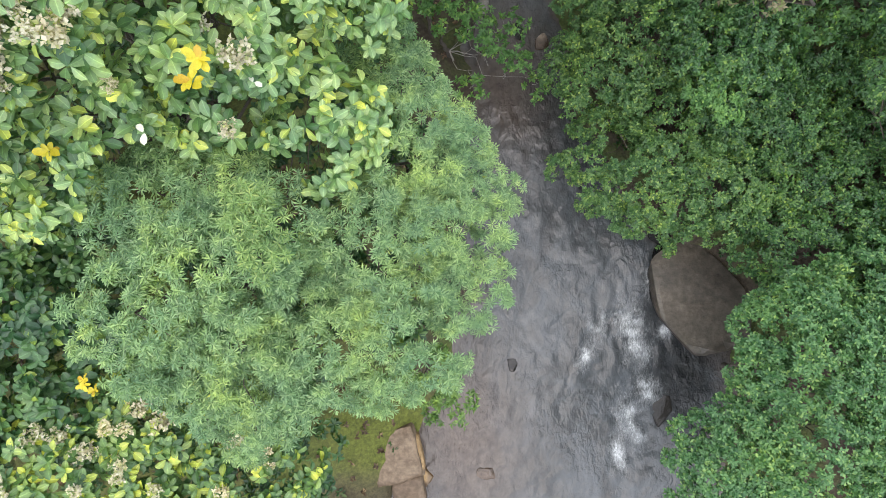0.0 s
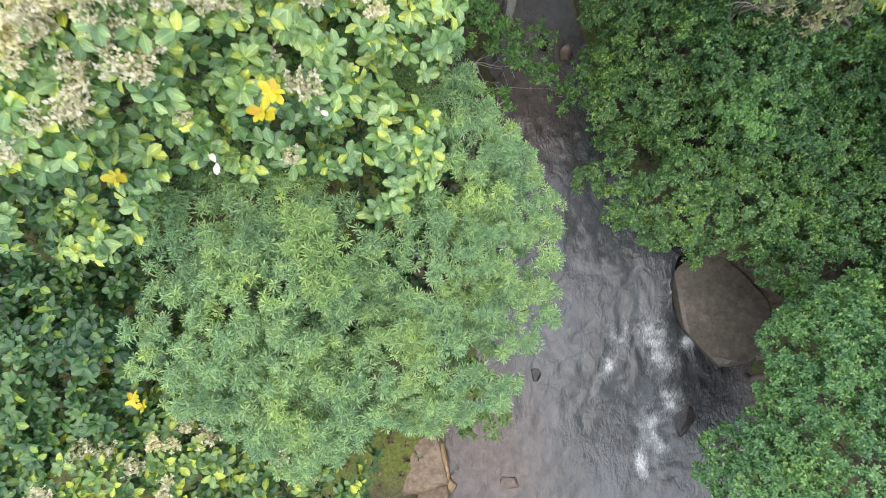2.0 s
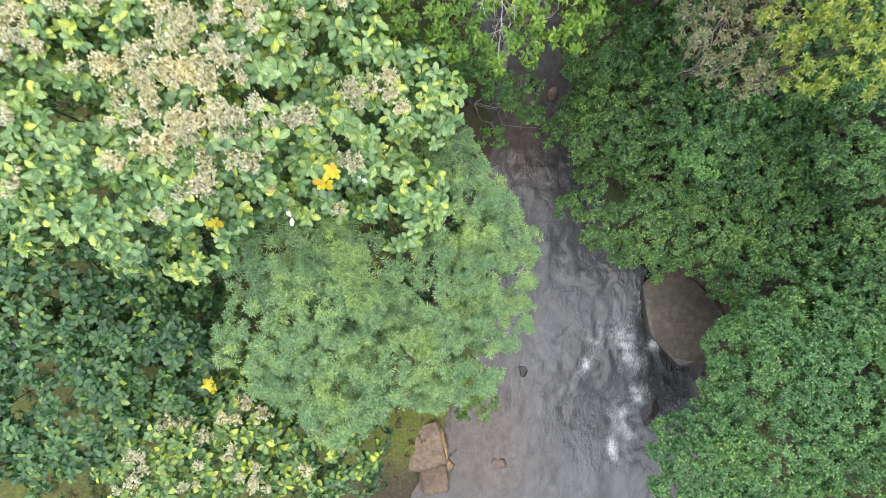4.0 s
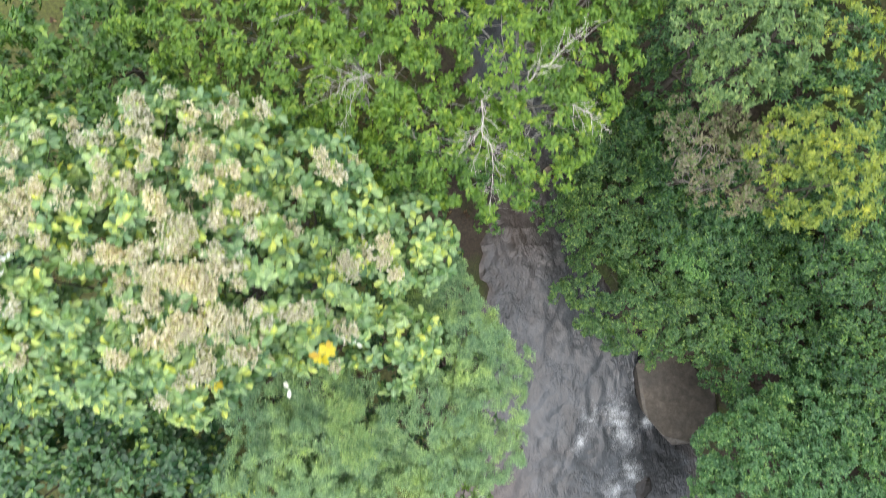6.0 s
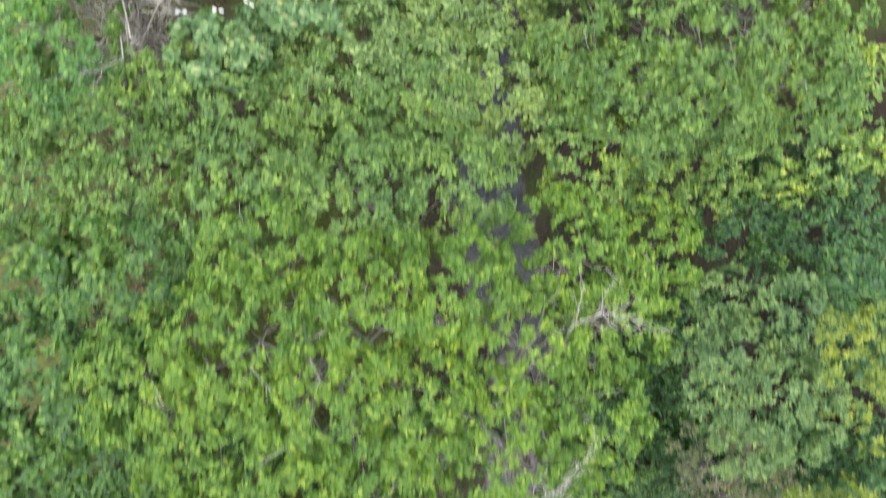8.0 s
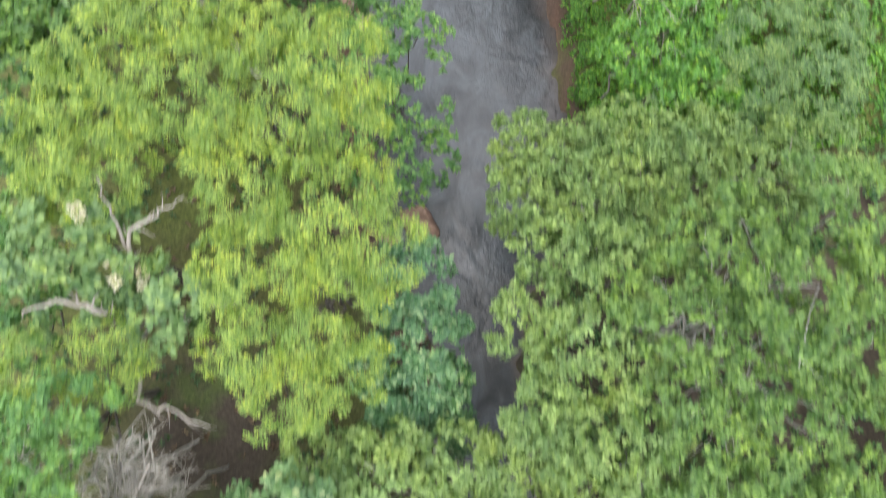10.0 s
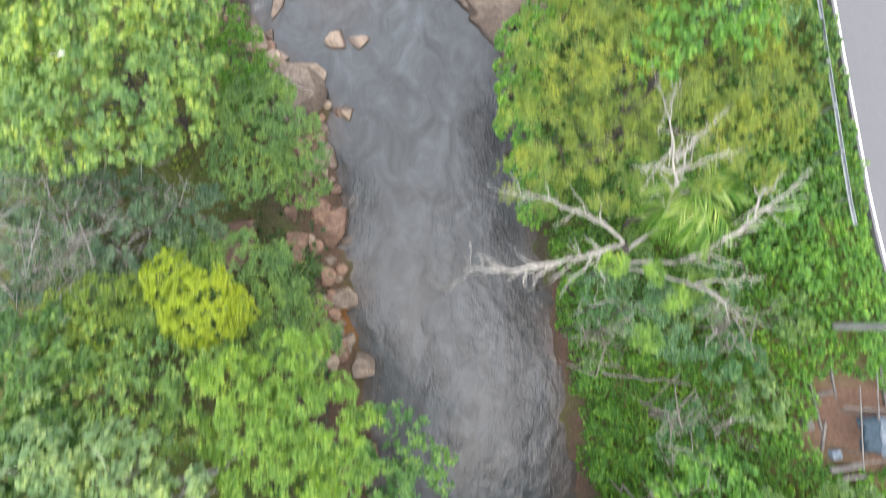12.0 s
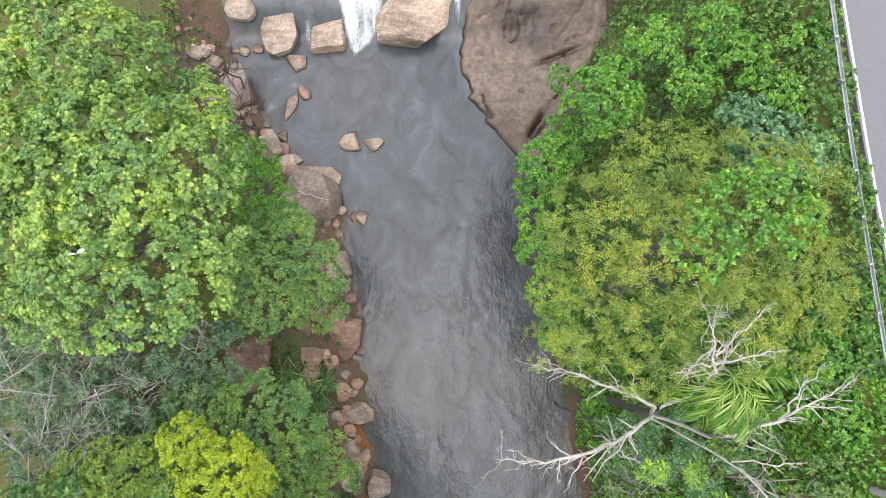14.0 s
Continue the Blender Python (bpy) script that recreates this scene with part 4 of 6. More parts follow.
def crumpled(x0, x1, y0, y1, z, rise, seed, step=0.09):
    """A crumpled sheet of cloth between the given edges."""
    bm = bmesh.new()
    nx, ny = int((x1 - x0) / step) + 2, int((y1 - y0) / step) + 2
    bmesh.ops.create_grid(bm, x_segments=nx, y_segments=ny, size=1.0)
    for v in bm.verts:
        u, w = v.co.x, v.co.y
        x, y = (x0 + x1) / 2 + u * (x1 - x0) / 2, (y0 + y1) / 2 + w * (y1 - y0) / 2
        edge = 0.1 * noise.noise((x * 3, y * 3, seed))
        v.co = (x + edge, y + 0.12 * noise.noise((y * 3, x * 3, seed + 4)), z + rise * (noise.noise((x * 2.6, y * 2.2, seed)) + 0.5 * noise.noise((x * 6, y * 5, seed + 1))) - 0.25 * max(abs(u), abs(w)) ** 4)
    bmesh.ops.solidify(bm, geom=bm.faces[:], thickness=0.012)
    return bm


def pole_between(name, a, b, r, mat, parent):
    v, q = tubes([[(*a, r), (*[(s + e) / 2 for s, e in zip(a, b)], r * 0.95), (*b, r * 0.9)]], 6)
    part_mesh(name, mesh_from(name, v, q, mat, True), parent)


def roadside_stall():
    x0, x1, y0, y1, z0 = 14.85, 16.5, 52.2, 53.8, 11.25
    st = thing("roadside_stall", (15.7, 53.0, z0), "roadside pole stall under dark blue and pale tarpaulins", "stall")
    part("blue_tarpaulin", crumpled(x0, 15.65, y0 + 0.1, y1 - 0.1, z0 + 1.0, 0.16, 3.0), TARP_BLUE, st, "dusty dark blue tarpaulin")
    part("pale_tarpaulin", crumpled(15.55, x1, y0, y1 - 0.1, z0 + 1.12, 0.2, 8.0), TARP_WHITE, st, "crumpled pale blue tarpaulin")
    for x, y in ((x0, y0), (x0, y1), (15.7, y1), (x1, y0), (x1, y1)):
        pole_between("post", (x, y, z0 - 0.4), (x + 0.05, y + 0.04, z0 + 1.05), 0.04, WOOD_OLD, st)
    for a, e in (((x0 - 0.1, 51.7, z0 + 0.95), (x0 + 0.05, 54.9, z0 + 0.95)), ((15.5, 53.6, z0 + 1.0), (15.6, 55.4, z0 + 1.0)), ((16.3, 53.5, z0 + 1.0), (16.5, 55.8, z0 + 1.05)),
                 ((14.2, y1 + 0.3, z0 + 0.9), (16.9, y1 + 0.1, z0 + 0.95)), ((14.3, y0 - 0.3, z0 + 0.9), (17.0, y0 - 0.05, z0 + 0.95)), ((15.95, 53.6, z0 + 1.0), (16.05, 56.6, z0 + 1.1)), ((x1 + 0.05, 51.4, z0 + 0.95), (x1 + 0.3, 54.2, z0 + 1.0))):
        pole_between("rail", a, e, 0.035, WOOD_OLD, st)


roadside_stall()


def board(lo, hi, mat, label, turn=0.0, name="plank"):
    bm = bmesh.new()
    c = Vector([(a + b) / 2 for a, b in zip(lo, hi)])
    h = [(b - a) for a, b in zip(lo, hi)]
    bmesh.ops.create_cube(bm, size=1.0, matrix=Matrix.Rotation(radians(turn), 4, "Z") @ Matrix.Diagonal((*h, 1)))
    bmesh.ops.bevel(bm, geom=bm.edges[:], offset=min(h) * 0.15, segments=1)
    me = bpy.data.meshes.new(name)
    bm.to_mesh(me)
    bm.free()
    me.materials.append(mat)
    ob = new(name, me)
    ob.location = c
    return tagged(ob, label, name.replace("_", " "), "timber on the bare earth")


for x, y, lx, ly, turn in ((13.8, 53.6, 0.09, 2.2, 8), (14.35, 53.7, 0.08, 2.8, 10), (14.6, 54.4, 1.3, 0.12, 12), (15.5, 51.5, 2.4, 0.2, 8), (15.8, 51.15, 2.2, 0.14, 5), (14.1, 53.1, 0.3, 0.6, 20), (15.0, 54.8, 0.08, 1.4, 5), (14.5, 52.6, 0.1, 1.2, -12), (16.4, 54.8, 0.12, 1.6, 3)):
    z = land_at(x, y)
    board((x - lx / 2, y - ly / 2, z + 0.0), (x + lx / 2, y + ly / 2, z + 0.14), WOOD_OLD, "grey weathered plank lying on red earth", turn)
board((14.55, 51.75, land_at(14.7, 51.9) - 0.02), (14.95, 52.1, land_at(14.7, 51.9) + 0.3), TARP_WHITE, "small pale carton on the red earth", 10, "carton")


# ---- trees and shrubs ----
KINDS = {
    # leaf mesh, leaves to a whorl, length, lift in degrees, clump radius, cover
    "whorl": (leaf_shape(0.2, 0.25, 0.14, 0.66), 12, 0.178, (-8, 22), 0.46, 0.74),
    "teak": (broad_leaf(0.62, 0.24, 0.24), 6, 0.34, (-14, 48), 0.62, 0.9),
    "broad": (leaf_shape(0.55, 0.2, 0.15), 6, 0.3, (-15, 40), 0.6, 0.95),
    "small": (leaf_shape(0.5, 0.22, 0.12), 6, 0.242, (-10, 50), 0.5, 0.76),
    "round": (round_leaf(0.8, 0.2, 0.14), 6, 0.16, (-20, 45), 0.4, 0.62),
    "sprig": (leaf_shape(0.3, 0.2, 0.15), 9, 0.26, (0, 40), 0.2, 0.9),
    "sprout": (leaf_shape(0.34, 0.2, 0.1, 0.62), 8, 0.15, (5, 60), 0.32, 0.72),
    "tiny": (leaf_shape(0.52, 0.22, 0.12, 0.58), 6, 0.172, (-10, 45), 0.44, 0.8),
    "fine": (leaf_shape(0.42, 0.2, 0.12), 7, 0.212, (-10, 55), 0.5, 0.7),
    "airy": (leaf_shape(0.5, 0.22, 0.16), 6, 0.25, (-30, 30), 0.5, 0.85),
    "feather": (frond_shape(4, 0.16, 0.36), 4, 0.42, (-15, 40), 0.55, 0.75),
    "plume": (frond_shape(5, 0.11, 0.3), 4, 0.33, (-15, 45), 0.45, 0.62),
    "creeper": (leaf_shape(0.8, 0.2, 0.14, 0.42), 4, 0.145, (5, 50), 0.4, 0.95),
    "vine": (leaf_shape(0.8, 0.2, 0.14, 0.42), 5, 0.16, (-10, 55), 0.36, 0.9),
}


def ribs(crown, kind):
    """Marks the rib of every large leaf, for its pale vein."""
    if kind == "teak":
        n = len(crown.data.vertices)
        crown.data.attributes.new("rib", "FLOAT", "POINT").data.foreach_set("value", np.tile(np.array((1, 1, 1, 0, 0, 0, 0, 0, 0), np.float32), n // 9))


def shoots(made, lobes, kind, leaf, label, seed, sparse=1.0):
    """A patch of young or ageing growth in a crown, of another colour."""
    rng = np.random.default_rng(seed)
    shape, k, size, lift, clump, cover = KINDS[kind]
    tips, axes = crown_tips(rng, lobes, clump, cover * sparse, size, 0.6, 0.4, 0.1, 5.0 if kind == "whorl" else 0.0)
    v, t = whorls(rng, tips, axes, k, size, lift, shape)
    ribs(part_mesh("young_growth", mesh_from("young_growth", v, t, LEAF[leaf], kind == "teak"), made[0], label), kind)


def tree(name, label, lobes, kind, leaf, seed, category="tree", bark=None, sparse=1.0, flat=0.72, stems=True, base=None, ragged=0.35, extra=0, low=0.0, group="", upright=0.0, girth=1.0, core=0.66, gaps=()):
    rng = np.random.default_rng(seed)
    bark = bark or BARK
    lob = np.array(lobes, float)
    cx, cy = (lob[:, 0].mean(), lob[:, 1].mean()) if base is None else base
    gz = land_at(cx, cy)
    ob = thing(name, (cx, cy, gz), label, category, group)
    shape, k, size, lift, clump, cover = KINDS[kind]
    tips, axes = crown_tips(rng, lobes, clump, cover * sparse, size, flat, ragged, low, upright, core)
    for x, y, r in gaps:
        out = np.hypot(tips[:, 0] - x, tips[:, 1] - y) + 0.35 * r * swell(tips[:, 0] * 5, tips[:, 1] * 5) > r
        tips, axes = tips[out], axes[out]
    v, t = whorls(rng, tips, axes, k, size, lift, shape)
    crown = part_mesh("crown", mesh_from("crown", v, t, LEAF[leaf], kind == "teak"), ob)
    ribs(crown, kind)
    if stems:
        tops = lob[:, 2] - lob[:, 3] * flat * 1.1
        fork = gz + (tops.min() - gz) * 0.6
        r = girth * (0.05 + 0.012 * (tops.mean() - gz))
        trunk = wander(rng, (cx, cy, gz - 0.3), (cx + rng.normal(0, 0.25), cy + rng.normal(0, 0.25), max(fork, gz + 0.4)), r * 1.25, r * 0.8, 7, 0.05)
        v, q = tubes([trunk], 9)
        part_mesh("trunk", mesh_from("trunk", v, q, bark, True), ob)
        for (x, y, top, lr) in lobes:
            limb = wander(rng, trunk[-1, :3] - (0, 0, 0.1), (x, y, top - lr * flat * 0.75), r * 0.4, r * 0.13, 7, 0.12)
            kids = []
            for _ in range(4 + extra):
                a = limb[rng.integers(3, 7)]
                d = rng.normal(0, 1, 3) + (0, 0, 0.7)
                d /= np.linalg.norm(d)
                kid = wander(rng, a[:3], a[:3] + d * lr * rng.uniform(0.5, 1.25 if extra else 0.95) * (1, 1, flat), a[3] * 0.6, 0.012, 4, 0.12)
                kids.append(kid)
                if extra:
                    kids += twigs(rng, kid, 1, 0.5, 1)
            v, q = tubes([limb] + kids, 4)
            part_mesh("branch", mesh_from("branch", v, q, bark, True), ob)
    return ob, crown, tips, axes, rng


def sprays(name, ob, rng, places, size, mat, label, k=9, lift=(10, 80), width=0.16, heads=4, shape=None):
    """Single sprays (flower heads, leaf whorls) at the places given, each an object on one of a few meshes."""
    kinds = []
    for i in range(min(6, len(places))):
        pts = rng.normal(0, size * 1.5, (heads, 3)) * (1, 1, 0.7) if heads > 1 else np.zeros((1, 3))
        v, t = whorls(rng, pts, np.tile([[0, 0, 1.0]], (len(pts), 1)) + rng.normal(0, 0.3, (len(pts), 3)), k, size, lift, shape or leaf_shape(width, 0.2, 0.05))
        kinds.append(mesh_from(name, v, t, mat))
    for i, p in enumerate(places):
        o = new(name, kinds[i % len(kinds)])
        o.parent = ob
        o.location = Vector(p) - ob.location
        o.rotation_euler = (rng.uniform(-0.3, 0.3), rng.uniform(-0.3, 0.3), rng.uniform(0, 6.28))
        s = rng.uniform(0.75, 1.25)
        o.scale = (s, s, s)
        tagged(o, label)


def high_tips(rng, tips, count, rise=0.15, loose=1.2):
    hi = np.argsort(-(tips[:, 2] + rng.normal(0, loose, len(tips))))[: count * 3]
    return tips[rng.choice(hi, min(count, len(hi)), replace=False)] + (0, 0, rise)


def panicle(rng, mat):
    """One plume of tiny dry florets: forked stalks, each with florets set along it."""
    lines, tips = [], []
    for i in range(7):
        a, r = 6.28 * i / 7 + rng.uniform(-0.3, 0.3), rng.uniform(0.12, 0.26)
        e = np.array((math.cos(a) * r, math.sin(a) * r, rng.uniform(0.12, 0.3)))
        lines.append(wander(rng, (0, 0, -0.12), e, 0.012, 0.006, 4, 0.1))
        for s in np.linspace(0.3, 1.05, 6):
            tips.append(e * s + rng.normal(0, 0.04, 3))
    v, q = tubes(lines, 3)
    tips = np.array(tips)
    fv, ft = whorls(rng, tips, np.tile([[0, 0, 1.0]], (len(tips), 1)) + rng.normal(0, 0.5, (len(tips), 3)), 3, 0.092, (-10, 60), leaf_shape(0.7, 0.3, 0.1))
    stalk = np.concatenate([q[:, :3], q[:, [0, 2, 3]]])
    return mesh_from("flower_head", np.concatenate([fv, v]), np.concatenate([ft, stalk + len(fv)]), mat)


def flowers(made, centres, each):
    """Plumes in loose drifts over the top of a crown."""
    ob, crown, tips, axes, rng = made
    kinds = [panicle(rng, LEAF["flower"]) for _ in range(6)]
    for c in high_tips(rng, tips, centres, 0.0, 4.0):
        d = np.linalg.norm((tips - c) * (1, 1, 0.6), axis=1)
        near = np.argsort(d + rng.uniform(0, 0.5, len(d)) - 0.6 * (tips[:, 2] - c[2]))[: int(each * rng.uniform(0.5, 1.6)) * 9: 9]
        for p in tips[near]:
            o = new("flower_head", kinds[rng.integers(6)])
            o.parent = ob
            o.location = Vector(p + (0, 0, 0.16)) - ob.location
            o.rotation_euler = (rng.uniform(-0.3, 0.3), rng.uniform(-0.3, 0.3), rng.uniform(0, 6.28))
            s = rng.uniform(0.7, 1.25)
            o.scale = (s, s, s)
            tagged(o, "dry beige flower head")


def bleached(made, places):
    sprays("pale_leaf", made[0], made[4], places, 0.2, LEAF["bleached"], "upturned whitish leaf", 2, (-10, 30), heads=1, shape=broad_leaf(0.6, 0.16, 0.2))


def golden(made, places):
    sprays("yellow_whorl", made[0], made[4], places, 0.25, LEAF["gold"], "whorl of golden yellow ageing leaves", 7, (0, 35), heads=1, shape=broad_leaf(0.6, 0.16, 0.2))


WHORL_LABEL = "round tree crown of whorled grey-green narrow leaves over the bank"
made = tree("whorl_leaved_tree", WHORL_LABEL, [(-6.6, 2.5, 17, 1.59), (-6.8, -0.3, 17.5, 1.53), (-5.2, 0.6, 17.8, 1.72), (-4.2, 1.3, 17.5, 1.17), (-4.8, -1.5, 16.5, 1.91), (-6.2, -1.1, 16.5, 1.4), (-4.9, -2.8, 15, 1.28), (-5.2, 2.6, 17.0, 1.25), (-7.4, 2.0, 16.8, 1.1), (-4.5, 2.5, 16.6, 0.9)], "whorl", "whorl", 11, upright=5.0, ragged=0.35, core=0.4)
shoots(made, [(-3.9, 1.5, 17.9, 0.4), (-3.75, 1.0, 17.7, 0.35), (-4.2, 2.1, 17.7, 0.3)], "whorl", "whorl_young", "yellow-green young leaf whorls", 311, 0.4)
tree("whorl_leaved_tree", WHORL_LABEL, [(-1.1, 5.8, 15, 1.14), (-1.7, 6.4, 15, 1.06), (-1.2, 6.9, 14.5, 0.75), (-0.4, 4.8, 15, 1.02), (-0.7, 3.6, 16, 1.45), (0.2, 1.8, 15.8, 1.54), (-1.7, 1.2, 16.4, 1.79), (-1.2, -0.8, 16.2, 1.82), (-2.9, -1.1, 16.2, 1.69), (1.2, 2.9, 13, 0.89), (-3.3, 0.1, 15.8, 1.21), (0.4, 3.5, 15, 1.14), (0.5, 0.3, 15.3, 1.18)], "whorl", "whorl", 12, upright=5.0, ragged=0.35, core=0.4)
made = tree("teak_tree", "tall large-leaved tree with beige flower heads and yellowing leaves", [(-12.4, 6, 20.5, 2.22), (-10.4, 8, 21, 1.86), (-8, 7.8, 21.5, 1.66), (-6.5, 6.2, 21.8, 1.76), (-8.4, 4.8, 21, 1.86), (-5.1, 8.2, 19.5, 1.73), (-4.5, 6.2, 19, 1.79), (-2.8, 7.4, 17.5, 1.59), (-2.9, 4.3, 17, 1.46), (-11.8, 4.2, 19.5, 2.36), (-5.3, 4.7, 18, 1.38), (-12.9, 8.9, 20, 1.83), (-10.6, 3.5, 18, 1.55)] + [(-7.3, 3.8, 18.5, 1.18), (-7.7, 4.8, 19, 1.13), (-5.6, 4.8, 19.5, 0.88), (-9.2, 2.6, 17, 0.86), (-7.3, 9.6, 20, 1.45), (-9.2, 10.0, 20.3, 1.4), (-5.6, 9.5, 19, 1.2)], "teak", "teak", 13)
flowers(made, 38, 8)
golden(made, ((-4.35, 4.25, 19.6), (-4.6, 4.0, 19.2), (-9.5, -2.1, 14), (-8, 3, 18)))
bleached(made, ((-5.5, 3.05, 19.1), (-3.75, 4.3, 18.4), (-12.0, 6.5, 21.4), (-12.1, 6.1, 21.3), (-3.8, 7.2, 18.2), (-3.7, 7.5, 18.2)))
made = tree("teak_tree", "dark green large-leaved tree on the slope", [(-18.8, -4.1, 13, 2.21), (-17.2, 7.4, 16.5, 1.5), (-18.6, 0.2, 14, 2.33), (-17.5, 4.8, 16, 1.92), (-15.8, 1.1, 15, 2.42), (-12.6, 2.4, 14, 1.9), (-15.6, -3, 14, 3.38), (-12.4, -1.2, 14.5, 2.69), (-11.7, 0.2, 12, 1.62)], "teak", "teak_dark", 14)
golden(made, ((-9.8, -2.3, 13.5), (-9.6, -2.5, 13.3)))
made = tree("teak_tree", "low large-leaved tree with yellow-green leaves and dry flower heads", [(-9.5, -4, 13, 2.65), (-6.7, -4.8, 12, 2.31), (-11.8, -4.9, 13.5, 2.38)], "teak", "teak_mid", 15)
flowers(made, 10, 5)
tree("spreading_tree", "airy lime-green tree with pale bare branches over the river", [(-0.1, 10.4, 17.5, 1.95), (-2.2, 10.9, 17.8, 1.92), (2.4, 12, 16.8, 2.21), (3.9, 14.8, 16, 2.3), (0.8, 14.1, 17.5, 2.3), (4.8, 18.1, 15.5, 2.36), (1.4, 17.4, 17, 2.37), (3.1, 20.8, 16, 2.3), (6.3, 20.7, 15, 2.22)], "airy", "airy", 16, bark=BARK_GREY, sparse=0.62, extra=6)
tree("spreading_tree", "wide bright green tree with small drooping leaves", [(-4.1, 13.1, 18, 2.24), (-6.4, 13.2, 18.5, 2.01), (-9, 14.7, 18.5, 2.34), (-5.1, 16, 18.8, 2.3), (-2.4, 15.8, 18, 2.07), (-7.7, 17.5, 19, 2.27), (-3.8, 19, 18.5, 2.34), (-1.1, 19.2, 18, 2.07), (-11.2, 16.5, 18, 2.24), (-7.5, 20.4, 18, 2.07)], "airy", "airy", 17, bark=BARK_GREY, sparse=0.85, extra=4)
tree("spreading_tree", "deep green broad-leaved tree on the slope", [(-14.4, 16.2, 17, 2.73), (-15.2, 13.2, 16, 1.92), (-12.8, 19.5, 17.5, 2.66), (-12.5, 13.2, 16, 1.73), (-16.1, 19.7, 16.5, 2.06)] + [(-18.2, 13, 15, 1.81), (-17.7, 13.8, 16, 1.73)], "broad", "forest", 18)
made = tree("riverside_tree", "low leafy fresh green tree hanging over the water", [(7.5, 14.7, 6.5, 2.85), (9, 11.6, 7, 3.36), (7, 10.6, 5, 2.4), (7.5, 6.4, 5, 2.6), (9.7, 5.2, 5.6, 3.1), (10.8, 8, 6, 3.19), (12.8, 5.4, 6, 3.19)], "tiny", "riverside", 19, ragged=0.5, gaps=((7.9, 6.9, 0.75),), core=0.52)
shoots(made, [(9.9, 8.0, 8.4, 0.7), (10.6, 7.6, 8.5, 0.8), (10.3, 8.5, 8.6, 0.55)], "tiny", "fresh", "light green young leaf sprays", 312)
tree("riverside_tree", "dense dark green tree with glossy small leaves", [(13.6, 10, 7, 2.42), (15.8, 10.7, 7.5, 2.37), (11.6, 11.4, 7, 2.2), (15.1, 7.9, 7, 1.98)] + [(10.4, 9.7, 9.5, 1.57), (11.7, 10.7, 10, 1.64), (9.6, 11.1, 9, 1.5), (12.3, 9.3, 8.5, 1.54)], "tiny", "dense", 119, ragged=0.55, core=0.5)
tree("riverside_tree", "low dense dark green tree with glossy small leaves", [(14.3, 8.3, 6.5, 3.42), (16.3, 5.1, 6.5, 3.7), (14.9, 2.5, 6, 2.17), (18.3, 7.7, 7, 3.36), (18.4, 4, 7.5, 3.3), (16.7, 1.4, 7, 3.08)], "tiny", "dense", 20, sparse=0.85)
tree("riverside_tree", "dense fresh green tree beside the rapids", [(13.9, -2.4, 10, 3.26), (10.9, -6.0, 9.5, 2.3), (13.1, -1.1, 9, 1.95), (17, -0.1, 8.5, 2.65), (10.5, -6.6, 9.5, 2.6), (13.4, -5.2, 10.3, 3.47), (16.3, -3.8, 10.3, 3.22), (17.9, -1.5, 9, 2.6)], "tiny", "dense_light", 21, core=0.5)
made = tree("dry_shrub", "tall brownish half-dry shrub with bare twigs", [(9.8, 12.2, 13.5, 1.73), (10.8, 11.3, 14, 1.69), (10.5, 10.8, 12.5, 1.36), (9.2, 12.9, 13, 1.33)], "fine", "dry", 22, "shrub", sparse=0.55, extra=4, bark=BARK_PALE)
made = tree("vine_covered_tree", "tree overgrown with yellow-green vine", [(12, 9.6, 15.5, 1.38), (12.5, 9.9, 16.5, 1.68), (11.7, 11.5, 16, 1.53), (12.5, 11.3, 17.4, 1.6)], "fine", "olive", 23, sparse=0.55, ragged=0.5)
tree("vine_covered_tree", "tree top overgrown with yellow vine", [(12.2, 17.6, 17, 1.27), (13.4, 15.4, 16.5, 1.12), (13, 17.8, 17, 1.09)], "fine", "olive", 66, sparse=0.5)
tree("grey_green_tree", "grey-green tree with small leaves", [(8.8, 16.6, 16, 1.73), (10.4, 15.4, 16.5, 1.87), (9.6, 14.1, 15.5, 1.38), (11.2, 18.7, 16, 1.34), (9.2, 19, 14.5, 1.24)], "fine", "grey", 24)
tree("forest_tree", "dark green broad-leaved forest tree", [(11.7, 22.9, 12, 2.54), (14.6, 21.5, 13, 2.43), (13.6, 19.3, 16.5, 1.68), (11, 16.9, 9, 2.34), (9.8, 13.8, 8, 2.43), (9.1, 18.7, 10, 2), (16.3, 18.3, 11, 2.89), (16.8, 14.3, 11, 2.65), (14.2, 11.9, 10, 2.25), (16.1, 23.4, 13, 2.43), (13.7, 23.4, 13, 2.21)], "small", "dense", 25, sparse=0.85)
tree("tall_forest_tree", "tall green tree with small glossy leaves", [(4.3, 28.1, 16, 2.49), (6.7, 29.5, 17, 2.37), (9, 28.4, 17.5, 2.48), (11.3, 29.4, 17.5, 2.13), (5.9, 26.4, 16.5, 2.43), (8.3, 26.4, 17, 2.37), (10.9, 26.7, 17.5, 2.3), (10.1, 30.4, 17, 2)], "small", "green", 61, ragged=0.65, sparse=0.9, bark=BARK_GREY, extra=2)
tree("forest_tree", "shaded green tree under the taller crowns", [(-15.9, 11.4, 13, 2.88), (-11.9, 11.5, 13, 2.65), (-9.2, 12, 12.5, 2.26), (-6.8, 11.1, 12, 2.08), (-18, 11, 13, 2.21), (-5.3, 9.7, 10, 2)], "broad", "forest", 62, sparse=0.8)
